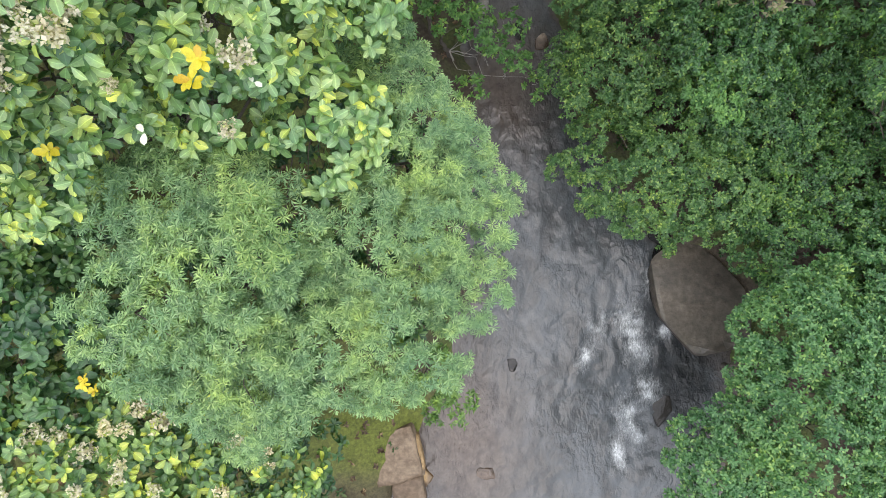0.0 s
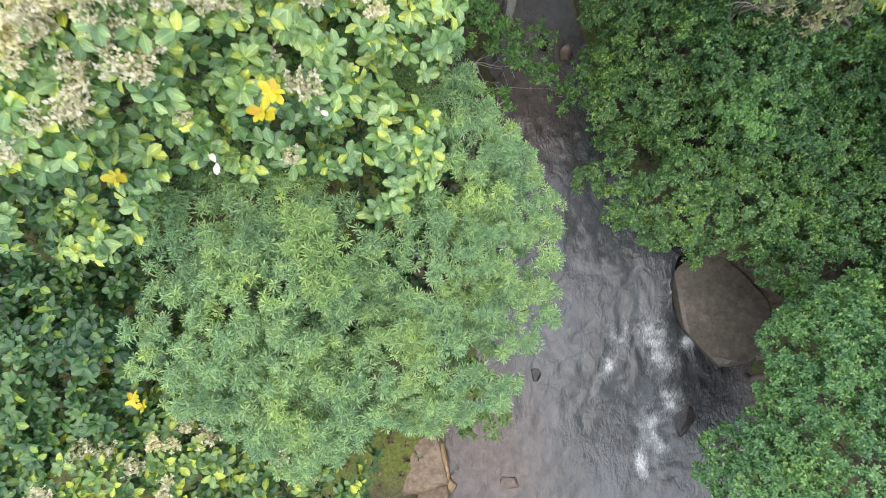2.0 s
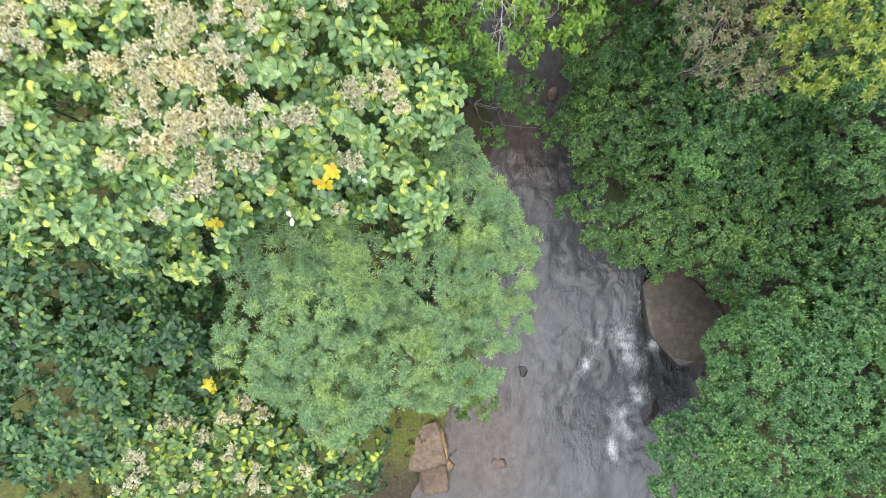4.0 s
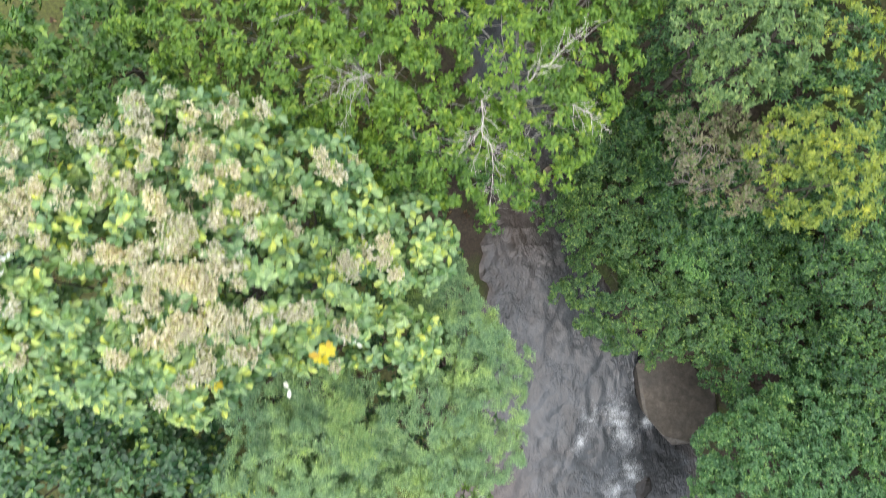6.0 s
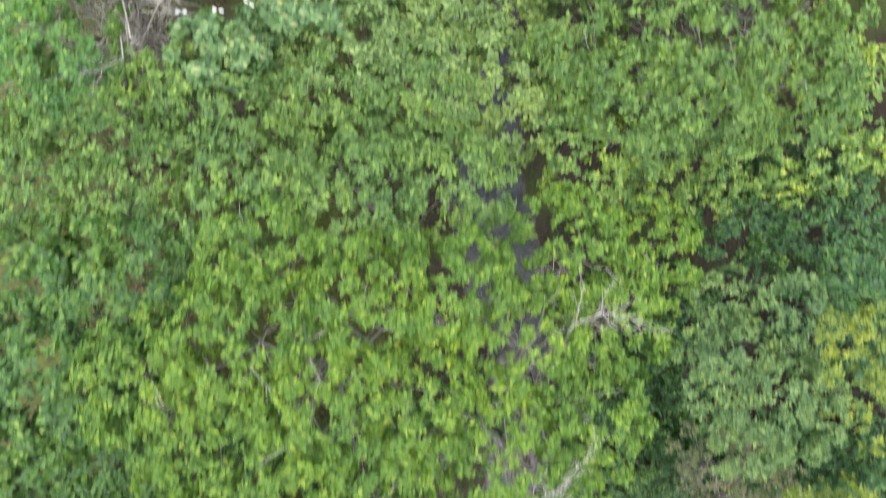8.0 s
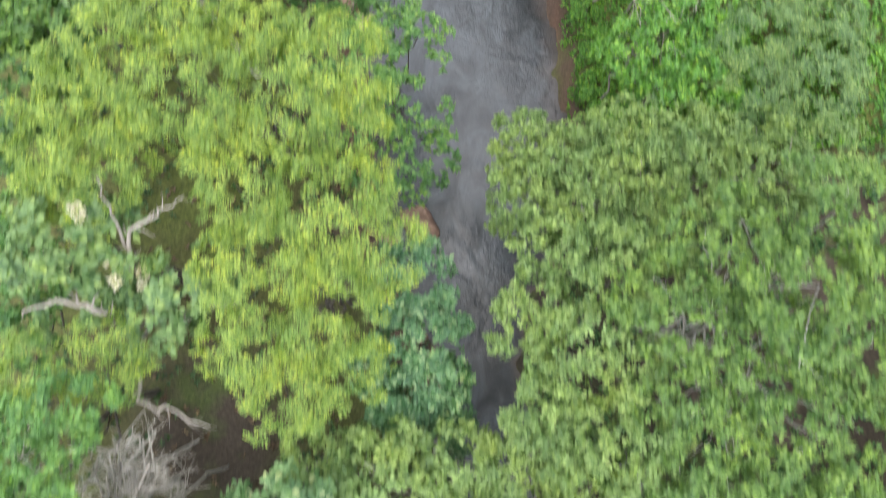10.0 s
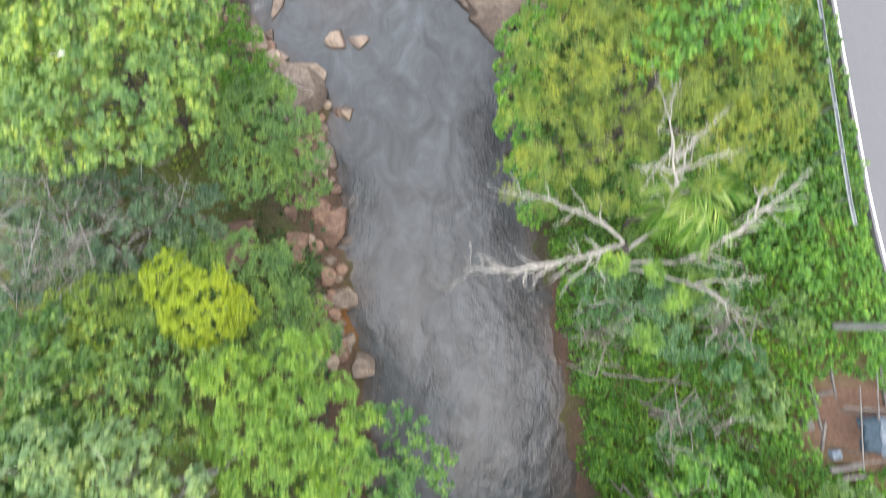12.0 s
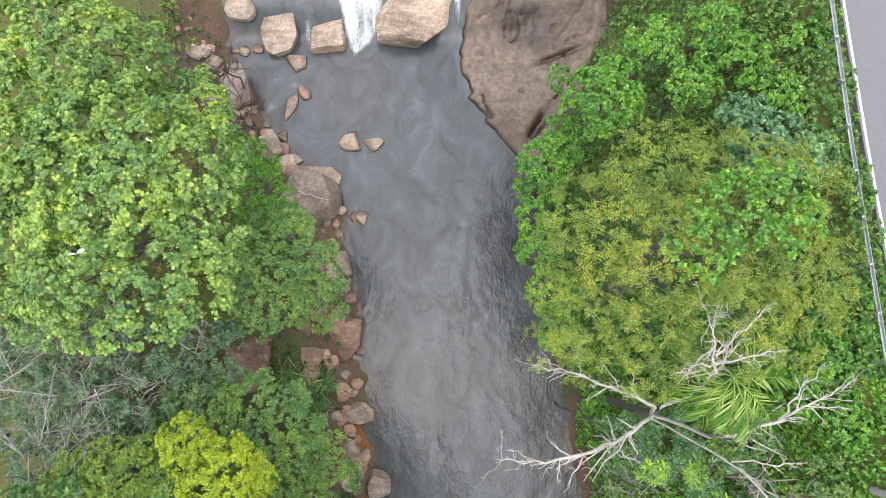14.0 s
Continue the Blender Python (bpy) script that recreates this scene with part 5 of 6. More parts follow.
tree("riverside_tree", "low dense dark green tree with glossy small leaves", [(17.2, 7.9, 11, 2.05), (16.8, 9.8, 12, 1.96), (15.6, 11.2, 13.5, 1.51), (19.7, 1.5, 7, 3.36), (20.2, 6.5, 7.5, 3.3), (19.3, 9.8, 9, 2.86), (17.6, -6.2, 10, 3.01)] + [(19.5, 5.7, 9, 2.21), (19.3, 3.1, 9, 2.21), (19.1, 1.1, 9, 2.08)], "tiny", "dense", 63, sparse=0.72)
tree("forest_tree", "green small-leaved forest tree on the hillside", [(-18.6, 55.7, 14, 2.54), (-16.9, 51.6, 15.5, 2.36), (-16.2, 47, 16.5, 2.06), (-18.9, 49.2, 15, 2.42), (-20.1, 53.7, 14, 2.54), (-17.2, 44.5, 17, 2.37)], "broad", "forest", 64)
tree("forest_tree", "mid-green fine-leaved tree on the slope", [(-13.6, 55.8, 13, 2.47), (-16.2, 56.5, 12.5, 2.29), (-11.3, 54.5, 14, 1.93), (-16.5, 54.4, 13.5, 2.42), (-13.8, 53.8, 14.5, 2.1)], "fine", "mixed", 65, sparse=0.75)
tree("spreading_tree", "bright green tree with small drooping leaves on the slope", [(-4.4, 22.3, 17.5, 2.48), (-8, 22.6, 17.5, 2.48), (-1.1, 23, 16.5, 2.24), (-6.4, 25.8, 16, 2.69), (-2.6, 26.2, 15.5, 2.56), (-9.9, 25.8, 16.5, 2.43)], "airy", "green", 67, bark=BARK_PALE, extra=1, sparse=0.8)
tree("forest_tree", "leafy green forest tree beside the stream", [(-12.5, 22.5, 17, 2.55), (-15.6, 23.2, 16.5, 2.43), (-14.1, 25.3, 17, 2.55), (-11.6, 27.6, 16.5, 2.62), (-17.9, 26.4, 16, 2.49)], "small", "green", 68, sparse=0.85, gaps=((-11.2, 30.2, 1.7), (-11.1, 32.2, 1.5), (-11.8, 28.8, 1.2)))
tree("forest_tree", "leafy mid-green forest tree beside the stream", [(4.6, 24.7, 14.5, 2.48), (8, 25.2, 13, 2.43), (10.8, 25.2, 13, 2.43), (6.4, 26.9, 15, 2.62), (9.6, 26.9, 15, 2.62), (13.1, 25.8, 14.5, 2.68), (3.6, 27.9, 14, 2.33), (12.2, 27.8, 16, 2.49), (15.2, 26.8, 15, 2.42)], "small", "mixed", 69, sparse=0.7)
# Unseen filler foliage, added so the gaps in the crowns above read dark.
tree("understorey_tree", "dark green filler tree added to darken gaps beneath the taller crowns", [(-12.7, 4.9, 12, 2.06), (-10.3, 6.7, 12, 2.23), (-6.6, 6, 12.5, 2), (-3.9, 4.9, 12, 1.88), (-2.5, 8, 11, 1.63), (-11.8, 1.9, 12, 1.71), (-13.3, -1.9, 11, 1.81), (-11.5, -4.3, 10.5, 2.05), (-6.2, -5.7, 10, 2.29), (-5.6, 0.6, 14.2, 2.3), (-5.0, -1.4, 13.4, 1.9), (-1.6, 0.8, 13.2, 2.2), (-0.6, 4.0, 12.2, 1.6)], "broad", "teak_dark", 70, sparse=0.6)
tree("understorey_tree", "shaded blue-green feathery plants beneath the dead tree", [(7.5, 58.5, 9.5, 1.82), (5.7, 58.7, 9, 1.33), (9.5, 57.5, 10, 1.79), (10.8, 58.9, 10, 1.28)], "feather", "teal", 71, "plant", sparse=0.8)
for i, lobe in enumerate([(3.9, 59.5, 17, 0.34), (5.3, 59.2, 16.5, 0.23), (5.9, 58.2, 17, 0.34), (5.2, 57, 16, 0.39)]):
    tree("sapling", "slender lime-green sapling beside the dead tree", [lobe], "sprig", "lime", 72 + i, group="saplings on the slope", girth=0.22)
for i, lobe in enumerate([(7.4, 61, 8, 1.08), (9, 58.1, 9.5, 1.15), (11.1, 56, 10.8, 1.09), (10.3, 59.1, 10.2, 1.12), (11.8, 54, 11.2, 1.07), (8.8, 52.8, 10, 1.13), (13.3, 57.7, 11.5, 0.83)]):
    tree("slope_shrub", "small dull green shrub among the vines", [lobe], "small", ("green", "grey", "dense_light")[i % 3], 80 + i, "shrub", group="shrubs on the road slope")
for i, lobe in enumerate([(7.4, 77.7, 10.6, 1.12), (8.8, 75.4, 11.2, 1.22), (10.9, 76.2, 11.8, 1.07), (12.3, 74.3, 12, 1.06), (9.9, 78.1, 11.4, 1.09), (13.5, 76.9, 12.1, 0.82), (13.8, 62.6, 11.8, 1.07), (14.2, 59.9, 11.6, 1.08), (12.6, 61.2, 11, 1.1)]):
    tree("vine_mound", "low mound of bright green vines on the road slope", [lobe], "vine", "vine", 210 + i, "vine", group="vine mounds on the road slope", flat=0.6)
for i, (x, y) in enumerate(((6.3, 57.0), (6.8, 54.5), (7.5, 52.0), (7.2, 49.6), (7.9, 47.4), (8.6, 56.2), (8.9, 50.4), (6.0, 59.4), (9.9, 48.4), (10.6, 51.0))):
    tree("vine_mound", "low mound of bright green vines on the road slope", [(x, y, land_at(x, y) + 1.15, 1.0)], "vine", "vine", 240 + i, "vine", group="vine mounds on the road slope", flat=0.6)
tree("lime_green_tree", "lime-green leafy tree bridging the stream", [(-6.3, 30.6, 13.4, 1.9), (-3.8, 30.1, 14.5, 2.27), (-1.3, 30, 13.5, 2.16), (1.5, 30.5, 13.5, 1.95), (-5.2, 28, 15.5, 2.56), (-2.1, 27.3, 15, 2.62), (1.1, 27.4, 14.5, 2.48), (-7.2, 26.6, 15.2, 1.5), (3.7, 30.1, 14, 1.69)], "broad", "light", 26, bark=BARK_GREY, extra=2, gaps=((-11.2, 30.2, 1.7), (-11.1, 32.2, 1.5), (-11.8, 28.8, 1.2)))
tree("forest_tree", "fresh green leafy forest tree", [(-13.9, 32.4, 18.5, 1.76), (-13.3, 33.9, 18, 1.12), (-14.6, 29.6, 18.9, 1.39), (-14.8, 27.4, 18, 1.64), (-14.4, 26.1, 17, 1.46), (-18, 35, 15, 1.81), (-16.5, 31.1, 17, 2.18), (-18.4, 38.4, 15, 2.2), (-18.2, 41.8, 15.5, 2.3), (-19.2, 31.5, 14.5, 2.3)], "small", "fresh", 27, gaps=((-11.2, 30.2, 1.7), (-11.1, 32.2, 1.5), (-11.8, 28.8, 1.2)))
made = tree("pale_leaved_shrub", "pale green shrub with whitish large leaves", [(-9.9, 27.8, 16.8, 1.15), (-8.8, 27.7, 16.4, 1.0), (-7.2, 30.3, 16.4, 1.25), (-6.4, 29.5, 16.2, 1.05), (-8.6, 28.9, 14.8, 1.3)], "teak", "pale", 28, "shrub", gaps=((-11.2, 30.2, 1.7),))
bleached(made, ((-9.7, 28.0, 18.1), (-8.8, 28.4, 17.5), (-8.2, 29.2, 16.4), (-6.8, 30.6, 17.7), (-7.8, 29.9, 17.3)))
tree("yellow_green_tree", "yellow-green tree with fine feathery leaves", [(-8.7, 41, 17.5, 1.95), (-5.7, 40.1, 17.8, 2.09), (-4, 39.1, 17, 1.46), (-7.6, 37.9, 17.8, 2.09), (-5.7, 36.7, 17.5, 1.95), (-8.1, 35.8, 17.3, 1.61), (-6.8, 34, 17, 1.37), (-5.2, 34.9, 16, 1.34)], "feather", "yellow", 29, gaps=((-10.9, 40.0, 1.3), (-10.6, 38.6, 0.9)))
tree("yellow_green_tree", "yellow-green tree with thick crooked limbs", [(-13.9, 41.2, 17.5, 1.95), (-15.3, 34.9, 17, 1.27), (-13.1, 35.1, 17, 1.46), (-14.7, 41.8, 17.5, 1.77)], "feather", "yellow", 30, gaps=((-11.2, 40.0, 1.4), (-14.6, 36.9, 0.9)))
made = tree("pale_leaved_tree", "pale grey-green large-leaved tree with dry flower heads", [(-14.9, 39.1, 17.5, 1.77), (-13.1, 38.9, 16.5, 1.5), (-10.7, 37.9, 16.5, 1.5), (-14.5, 37.5, 16.5, 1.31), (-11.7, 36.6, 16, 1.15)], "teak", "grey", 31, gaps=((-11.0, 39.8, 1.4), (-14.6, 36.9, 0.8)))
flowers(made, 2, 4)
tree("blue_green_tree", "blue-green tree with rounded leaves at the water's edge", [(-3.2, 37.9, 13, 1.76), (-2.7, 35.7, 13, 1.98), (-3.8, 34, 12.6, 1.8), (-2.1, 33.7, 12, 1.61), (-2.8, 31.5, 11, 1.92)], "broad", "teal", 32)
tree("leaning_tree", "green tree leaning over the stream", [(1.7, 36.6, 15.5, 1.76), (3.6, 35.2, 16.8, 2.2), (2.6, 39.2, 15, 1.61), (4.7, 38.1, 16.5, 1.86), (2.6, 33, 16, 2.29), (4.3, 32.5, 17, 2.18)], "small", "light", 33, ragged=0.5)
tree("tall_forest_tree", "tall green tree with small glossy leaves", [(6.1, 36.7, 17.8, 2.26), (7.5, 38.9, 18.3, 2.02), (8.6, 35, 18, 2.57), (9.1, 37.6, 20, 2.13), (6.5, 34.3, 17.5, 2.12), (9.8, 33, 18.5, 2.33), (7.3, 32.2, 18, 2.4), (10.4, 40, 19, 1.78), (11.9, 35.7, 18, 2.06)], "small", "green", 34, ragged=0.65, sparse=0.9, bark=BARK_GREY, extra=2)
tree("grey_green_tree", "grey-green tree with pale branches above the bank", [(2, 43.3, 13, 1.54), (1.4, 41.4, 13.5, 1.29), (3.7, 41.7, 14, 1.69), (5.9, 41.8, 14.5, 1.85), (8.4, 42.2, 14.5, 1.85), (4.9, 44, 13, 1.32), (10.8, 41.7, 15, 1.81), (12.9, 42.5, 15, 1.81)], "fine", "light", 35, bark=BARK_PALE, extra=2)
tree("slope_tree", "light green tree on the road slope", [(7.3, 48.6, 12, 1.85), (9.5, 50, 12, 2.08), (10.3, 47, 12, 2.31), (8.6, 46.1, 11.5, 1.89)], "small", "vine", 36)
tree("feathery_tree", "blue-green tree with long drooping feathery leaves", [(12.2, 48.1, 13, 2.21), (13.8, 47, 13.2, 2.41), (11.9, 46.1, 12.6, 1.8), (14.7, 49, 12.8, 1.79)], "feather", "grey", 37)
tree("grey_green_tree", "dull green tree with thin pale branches", [(1.5, 43.9, 12, 1.39), (3.8, 43, 12.5, 2.03), (6.1, 43.4, 13, 2.43), (8.9, 43.1, 13, 2.43), (11.2, 42.8, 13.5, 2.38), (4.9, 41.3, 13, 2.43), (7.9, 41, 13.5, 2.6), (2, 41.4, 12.5, 2.03)], "small", "light", 38, bark=BARK_PALE, extra=2)
tree("yellow_green_tree", "broad yellow-green crown of feathery leaves", [(-12.9, 44.9, 18.5, 2.51), (-9.8, 44, 18.7, 2.48), (-7.1, 44.1, 18.5, 2.18), (-5.6, 45, 18, 1.89), (-5.1, 43, 17, 1.64), (-10.9, 46.4, 18, 1.89), (-8.4, 46, 17.5, 1.59), (-13.5, 42.9, 18.5, 2.18)], "feather", "yellow", 39)
tree("grey_green_tree", "pale grey-green tree with thin white branches", [(-14.7, 49.6, 17, 2.55), (-15.7, 52.5, 16.5, 2.06), (-13, 52, 16.5, 1.87), (-10.1, 49.2, 17, 2), (-9.9, 51.2, 16.5, 1.5), (-12.5, 48.5, 17, 1.82)], "broad", "silver", 40, bark=DEADWOOD, extra=2, sparse=0.72, ragged=0.6)
tree("domed_tree", "bright green dome-shaped tree above the river", [(-8.6, 53.4, 15.5, 1.77), (-7.8, 51.7, 15.9, 1.93), (-6.5, 53.8, 15, 1.81), (-6.1, 52, 14.5, 1.45), (-9.8, 54.9, 15, 1.41), (-7.8, 55.7, 14, 1.48)], "fine", "lime", 41, sparse=1.2)
tree("yellow_shrub", "rounded bright yellow-leaved shrub above the bank", [(-11.7, 58.1, 13.3, 1.64), (-13.3, 59.3, 12.5, 1.13), (-10.9, 58, 12.5, 1.02)], "sprout", "sun_yellow", 42, "shrub", sparse=1.4, ragged=0.2)
tree("yellow_shrub", "rounded yellow-green leafy shrub above the bank", [(-16.3, 57.8, 12.5, 1.92), (-18, 57.5, 12, 1.39), (-16.1, 57, 11.5, 1.42)], "sprout", "yellow", 43, "shrub")
tree("riverside_tree", "sparse deep green tree with clustered leaves over the bank", [(-6, 49.9, 10.9, 2.66), (-4.3, 51.7, 9, 2.08), (-3.5, 47, 8.7, 2.11), (-6.3, 47, 10.5, 2.46), (-3, 50.8, 8, 1.35), (-4, 44.4, 8.5, 2.39), (-2.2, 44.8, 7.5, 1.38), (-7.6, 48.9, 11.5, 2.12)], "broad", "fresh", 44, sparse=0.5, ragged=0.6)
made = tree("forest_tree", "large light green tree with yellowish leaves", [(-14.6, 66.4, 17.4, 3.11), (-13.2, 69.7, 17.2, 2.77), (-16.7, 68.8, 17, 2.62), (-12.3, 67.6, 16, 1.77), (-15.9, 71.6, 16.5, 2.49), (-12.6, 71, 15, 1.86), (-12.8, 65.7, 15.5, 1.81), (-17.4, 65.3, 15.5, 2.02), (-14.2, 68.7, 17.4, 2.38), (-19.4, 67, 15.3, 2.3), (-19.3, 70.6, 15.5, 2.4), (-21.5, 68.5, 14, 2.4)], "round", "mixed", 45, sparse=0.85, ragged=0.5)
bleached(made, ((-13.1, 72.9, 17.1), (-12.6, 70.2, 17.6), (-14.7, 66.4, 17.6)))
tree("forest_tree", "dark green forest tree on the hillside", [(-17.9, 75.4, 15, 2.48), (-19.5, 76.1, 15, 2.27), (-16.6, 75.7, 13.5, 1.99), (-19.9, 73.5, 14, 1.73), (-14.1, 74.1, 12, 1.65)], "round", "mixed", 46)
tree("bare_branched_shrub", "dusky green shrub with grey bare branches", [(-19.9, 61.7, 11.5, 3.37), (-22, 60.8, 11.5, 2.65), (-16.9, 61.7, 11, 2.95), (-14.8, 62.3, 9.5, 2.34), (-19.3, 58.9, 11, 3.19), (-17.6, 59.4, 10, 2.3), (-20.8, 63.6, 11.5, 2.17)], "fine", "dusky", 47, "shrub", bark=BARK_PALE, extra=3, sparse=0.85, ragged=0.5)
tree("bushy_tree", "green feathery bush above the bank", [(-11.6, 59.5, 9.5, 2.6), (-14.4, 60, 9.5, 2.08), (-10.3, 58.3, 8, 1.92), (-9, 56.9, 7.5, 1.96), (-15.8, 58.6, 9.5, 1.82), (-11, 57.4, 9.5, 2.6)], "sprout", "bushy", 48, "shrub", sparse=1.15)
tree("low_shrub", "low small-leaved green shrub on the bank", [(-10.9, 67.7, 9.5, 2.21), (-9.7, 66.8, 7.5, 1.82), (-11.9, 65.7, 8.5, 2.03), (-9.7, 65.2, 5.5, 1.5), (-10.8, 68.9, 8.8, 1.34), (-10.8, 66.3, 7.5, 1.68)], "sprout", "bushy", 49, "shrub")
tree("low_shrub", "bright mossy green shrub beside the boulders", [(-12.3, 71, 9.3, 1.57), (-11.6, 70.1, 8.3, 1.41), (-12.8, 72.2, 9.6, 1.3), (-11.3, 69.2, 7.2, 1.27), (-12, 69.1, 8.5, 1.22)], "sprout", "vine", 50, "shrub")
tree("olive_tree_crown", "broad olive-green tree with fine feathery leaves above the bank", [(5.1, 69.2, 17, 2.24), (3, 67.4, 17.2, 2.22), (2.6, 65, 16.5, 2.11), (5.1, 66.3, 18, 2.3), (8.1, 66.9, 17.5, 2.18), (9.5, 68.8, 17, 1.87), (7.4, 64.4, 17, 2.06), (10.3, 66.1, 16.5, 1.73), (1.9, 63.2, 14, 1.3), (4.6, 63.6, 16.5, 1.92), (7, 69.3, 17, 1.87), (9.9, 64.4, 16, 1.77)], "plume", "olive", 51)
tree("climbing_vine", "bright green climbing vine over the olive tree", [(6.7, 67.7, 18.2, 1.4), (8.1, 68.3, 18, 1.24), (5.5, 66.5, 18.2, 1.05), (8.6, 67.4, 17.9, 0.89)], "vine", "vine", 52, "vine", flat=0.4, low=0.1, sparse=0.4, ragged=0.4)
tree("round_bush", "round vine-covered green bush on the slope", [(4.9, 75, 10.4, 1.76), (5.6, 75.9, 10.2, 1.27)], "vine", "vine", 53, "shrub", sparse=1.2)
tree("blue_green_bush", "blue-green bush beside the guardrail", [(11.2, 71.8, 13.2, 1.57), (12.2, 71.3, 13.3, 1.34), (10.7, 72.8, 12.5, 1.39)], "round", "teal", 54, "shrub", sparse=0.9)
for i, lobe in enumerate([(2.3, 71.5, 6, 1.18), (2.3, 68.1, 6.5, 1.22), (3, 65.8, 6, 1.24), (3.3, 64, 5.5, 1.08), (2.6, 72.8, 7, 1.28), (3.4, 73.8, 7.5, 1.26), (2.3, 69.8, 6.8, 1.15), (4.1, 78.6, 4.2, 0.62)]):
    tree("bank_bush", "small fresh green bush at the edge of the bank", [lobe], "vine", "vine", 55 + i, "shrub", group="bushes on the bank")
for i, lobe in enumerate([(-2.6, 11.8, 7, 1.32), (0.4, 12.5, 6, 0.92), (1.7, 12.4, 4, 0.65), (-3.6, 12.5, 8, 1.47), (-0.6, 13.6, 7, 1.32)]):
    tree("bank_bush", "fresh green leafy shrub leaning over the brown shallows", [lobe], "small", "fresh", 230 + i, "shrub", group="bushes on the bank")
tree("overhanging_bush", "thin fresh green sprays leaning low over the brown shallows", [(1.4, 9.9, 3.6, 0.45), (2.6, 11.8, 3.4, 0.5), (3.6, 11.3, 3.1, 0.4), (1.9, 12.9, 4.2, 0.55), (3.3, 12.9, 3.6, 0.5), (4.6, 10.4, 2.6, 0.35)], "small", "fresh", 236, "shrub", base=(0.6, 12.2), sparse=0.6, bark=BARK_GREY, ragged=0.5, extra=2, girth=0.6)
tree("fine_leaved_bush", "fine-leaved green bush at the water's edge", [(-0.4, -2.8, 9.6, 0.93), (0.1, -3.7, 8.5, 0.74), (-0.9, -2.1, 10, 0.86)], "fine", "green", 60, "shrub")


# ---- dead tree: bleached limbs ----
def dead_tree():
    rng = np.random.default_rng(91)
    gz = land_at(6.4, 60.0)
    ob = thing("dead_tree", (6.4, 60.0, gz), "bleached leafless dead tree with spreading forked branches", "tree")
    trunk = np.array([(6.4, 60.0, gz - 0.4, 0.19), (6.3, 60.2, 9.0, 0.17), (6.1, 60.5, 11.0, 0.14), (5.7, 60.8, 12.2, 0.11)])
    v, q = tubes([trunk], 9)
    part_mesh("trunk", mesh_from("trunk", v, q, BARK, True), ob)
    limbs = (
        ((5.7, 60.8, 12.1, 0.14), (5.1, 61.1, 12.9, 0.13), (3.9, 61.6, 13.6, 0.1), (2.8, 62.0, 13.9, 0.08), (1.6, 62.4, 13.9, 0.05), (0.5, 62.6, 13.6, 0.015)),
        ((5.7, 60.8, 12.0, 0.16), (5.0, 60.5, 13.2, 0.15), (3.4, 59.9, 14.5, 0.12), (1.9, 59.6, 15.2, 0.1), (0.4, 59.4, 15.2, 0.06), (-0.9, 59.4, 15.0, 0.015)),
        ((6.1, 60.5, 10.9, 0.14), (7.0, 61.4, 12.6, 0.13), (6.7, 62.3, 15.0, 0.12), (6.2, 63.1, 16.5, 0.1), (5.5, 63.9, 18.0, 0.05), (4.7, 64.7, 19.2, 0.015)),
        ((6.2, 63.1, 16.5, 0.08), (7.1, 64.0, 16.8, 0.05), (7.9, 64.8, 16.9, 0.015)),
        ((6.4, 62.8, 16.0, 0.08), (7.3, 63.1, 16.7, 0.05), (8.3, 63.3, 17.0, 0.015)),
        ((6.4, 62.8, 15.9, 0.07), (5.3, 62.8, 16.9, 0.045), (4.5, 62.6, 17.4, 0.015)),
        ((6.3, 60.2, 9.6, 0.14), (7.5, 59.8, 13.6, 0.13), (8.9, 60.8, 15.2, 0.1), (9.6, 61.6, 16.3, 0.06), (10.1, 62.2, 17.0, 0.015)),
        ((8.9, 60.8, 15.2, 0.08), (9.7, 61.9, 15.5, 0.05), (10.3, 62.8, 15.8, 0.015)),
        ((6.4, 60.0, 9.4, 0.1), (8.0, 59.0, 13.4, 0.09), (8.4, 58.3, 14.6, 0.06), (8.7, 57.6, 15.6, 0.015)),
        ((8.0, 59.0, 13.4, 0.07), (9.2, 59.1, 14.2, 0.045), (10.2, 59.2, 14.5, 0.015)),
    )
    for limb in limbs:
        a = np.array(limb) * (1, 1, 1, 0.56)
        s = np.linspace(0, len(a) - 1, len(a) * 3)
        fine = np.stack([np.interp(s, np.arange(len(a)), a[:, i]) for i in range(4)], 1)
        fine[1:-1, :3] += rng.normal(0, 0.05, (len(fine) - 2, 3))
        kids = twigs(rng, fine[len(fine) // 4:], 2, 0.42, 2, 0.1)
        v, q = tubes([fine] + kids, 4)
        part_mesh("branch", mesh_from("branch", v, q, DEADWOOD, True), ob)


dead_tree()


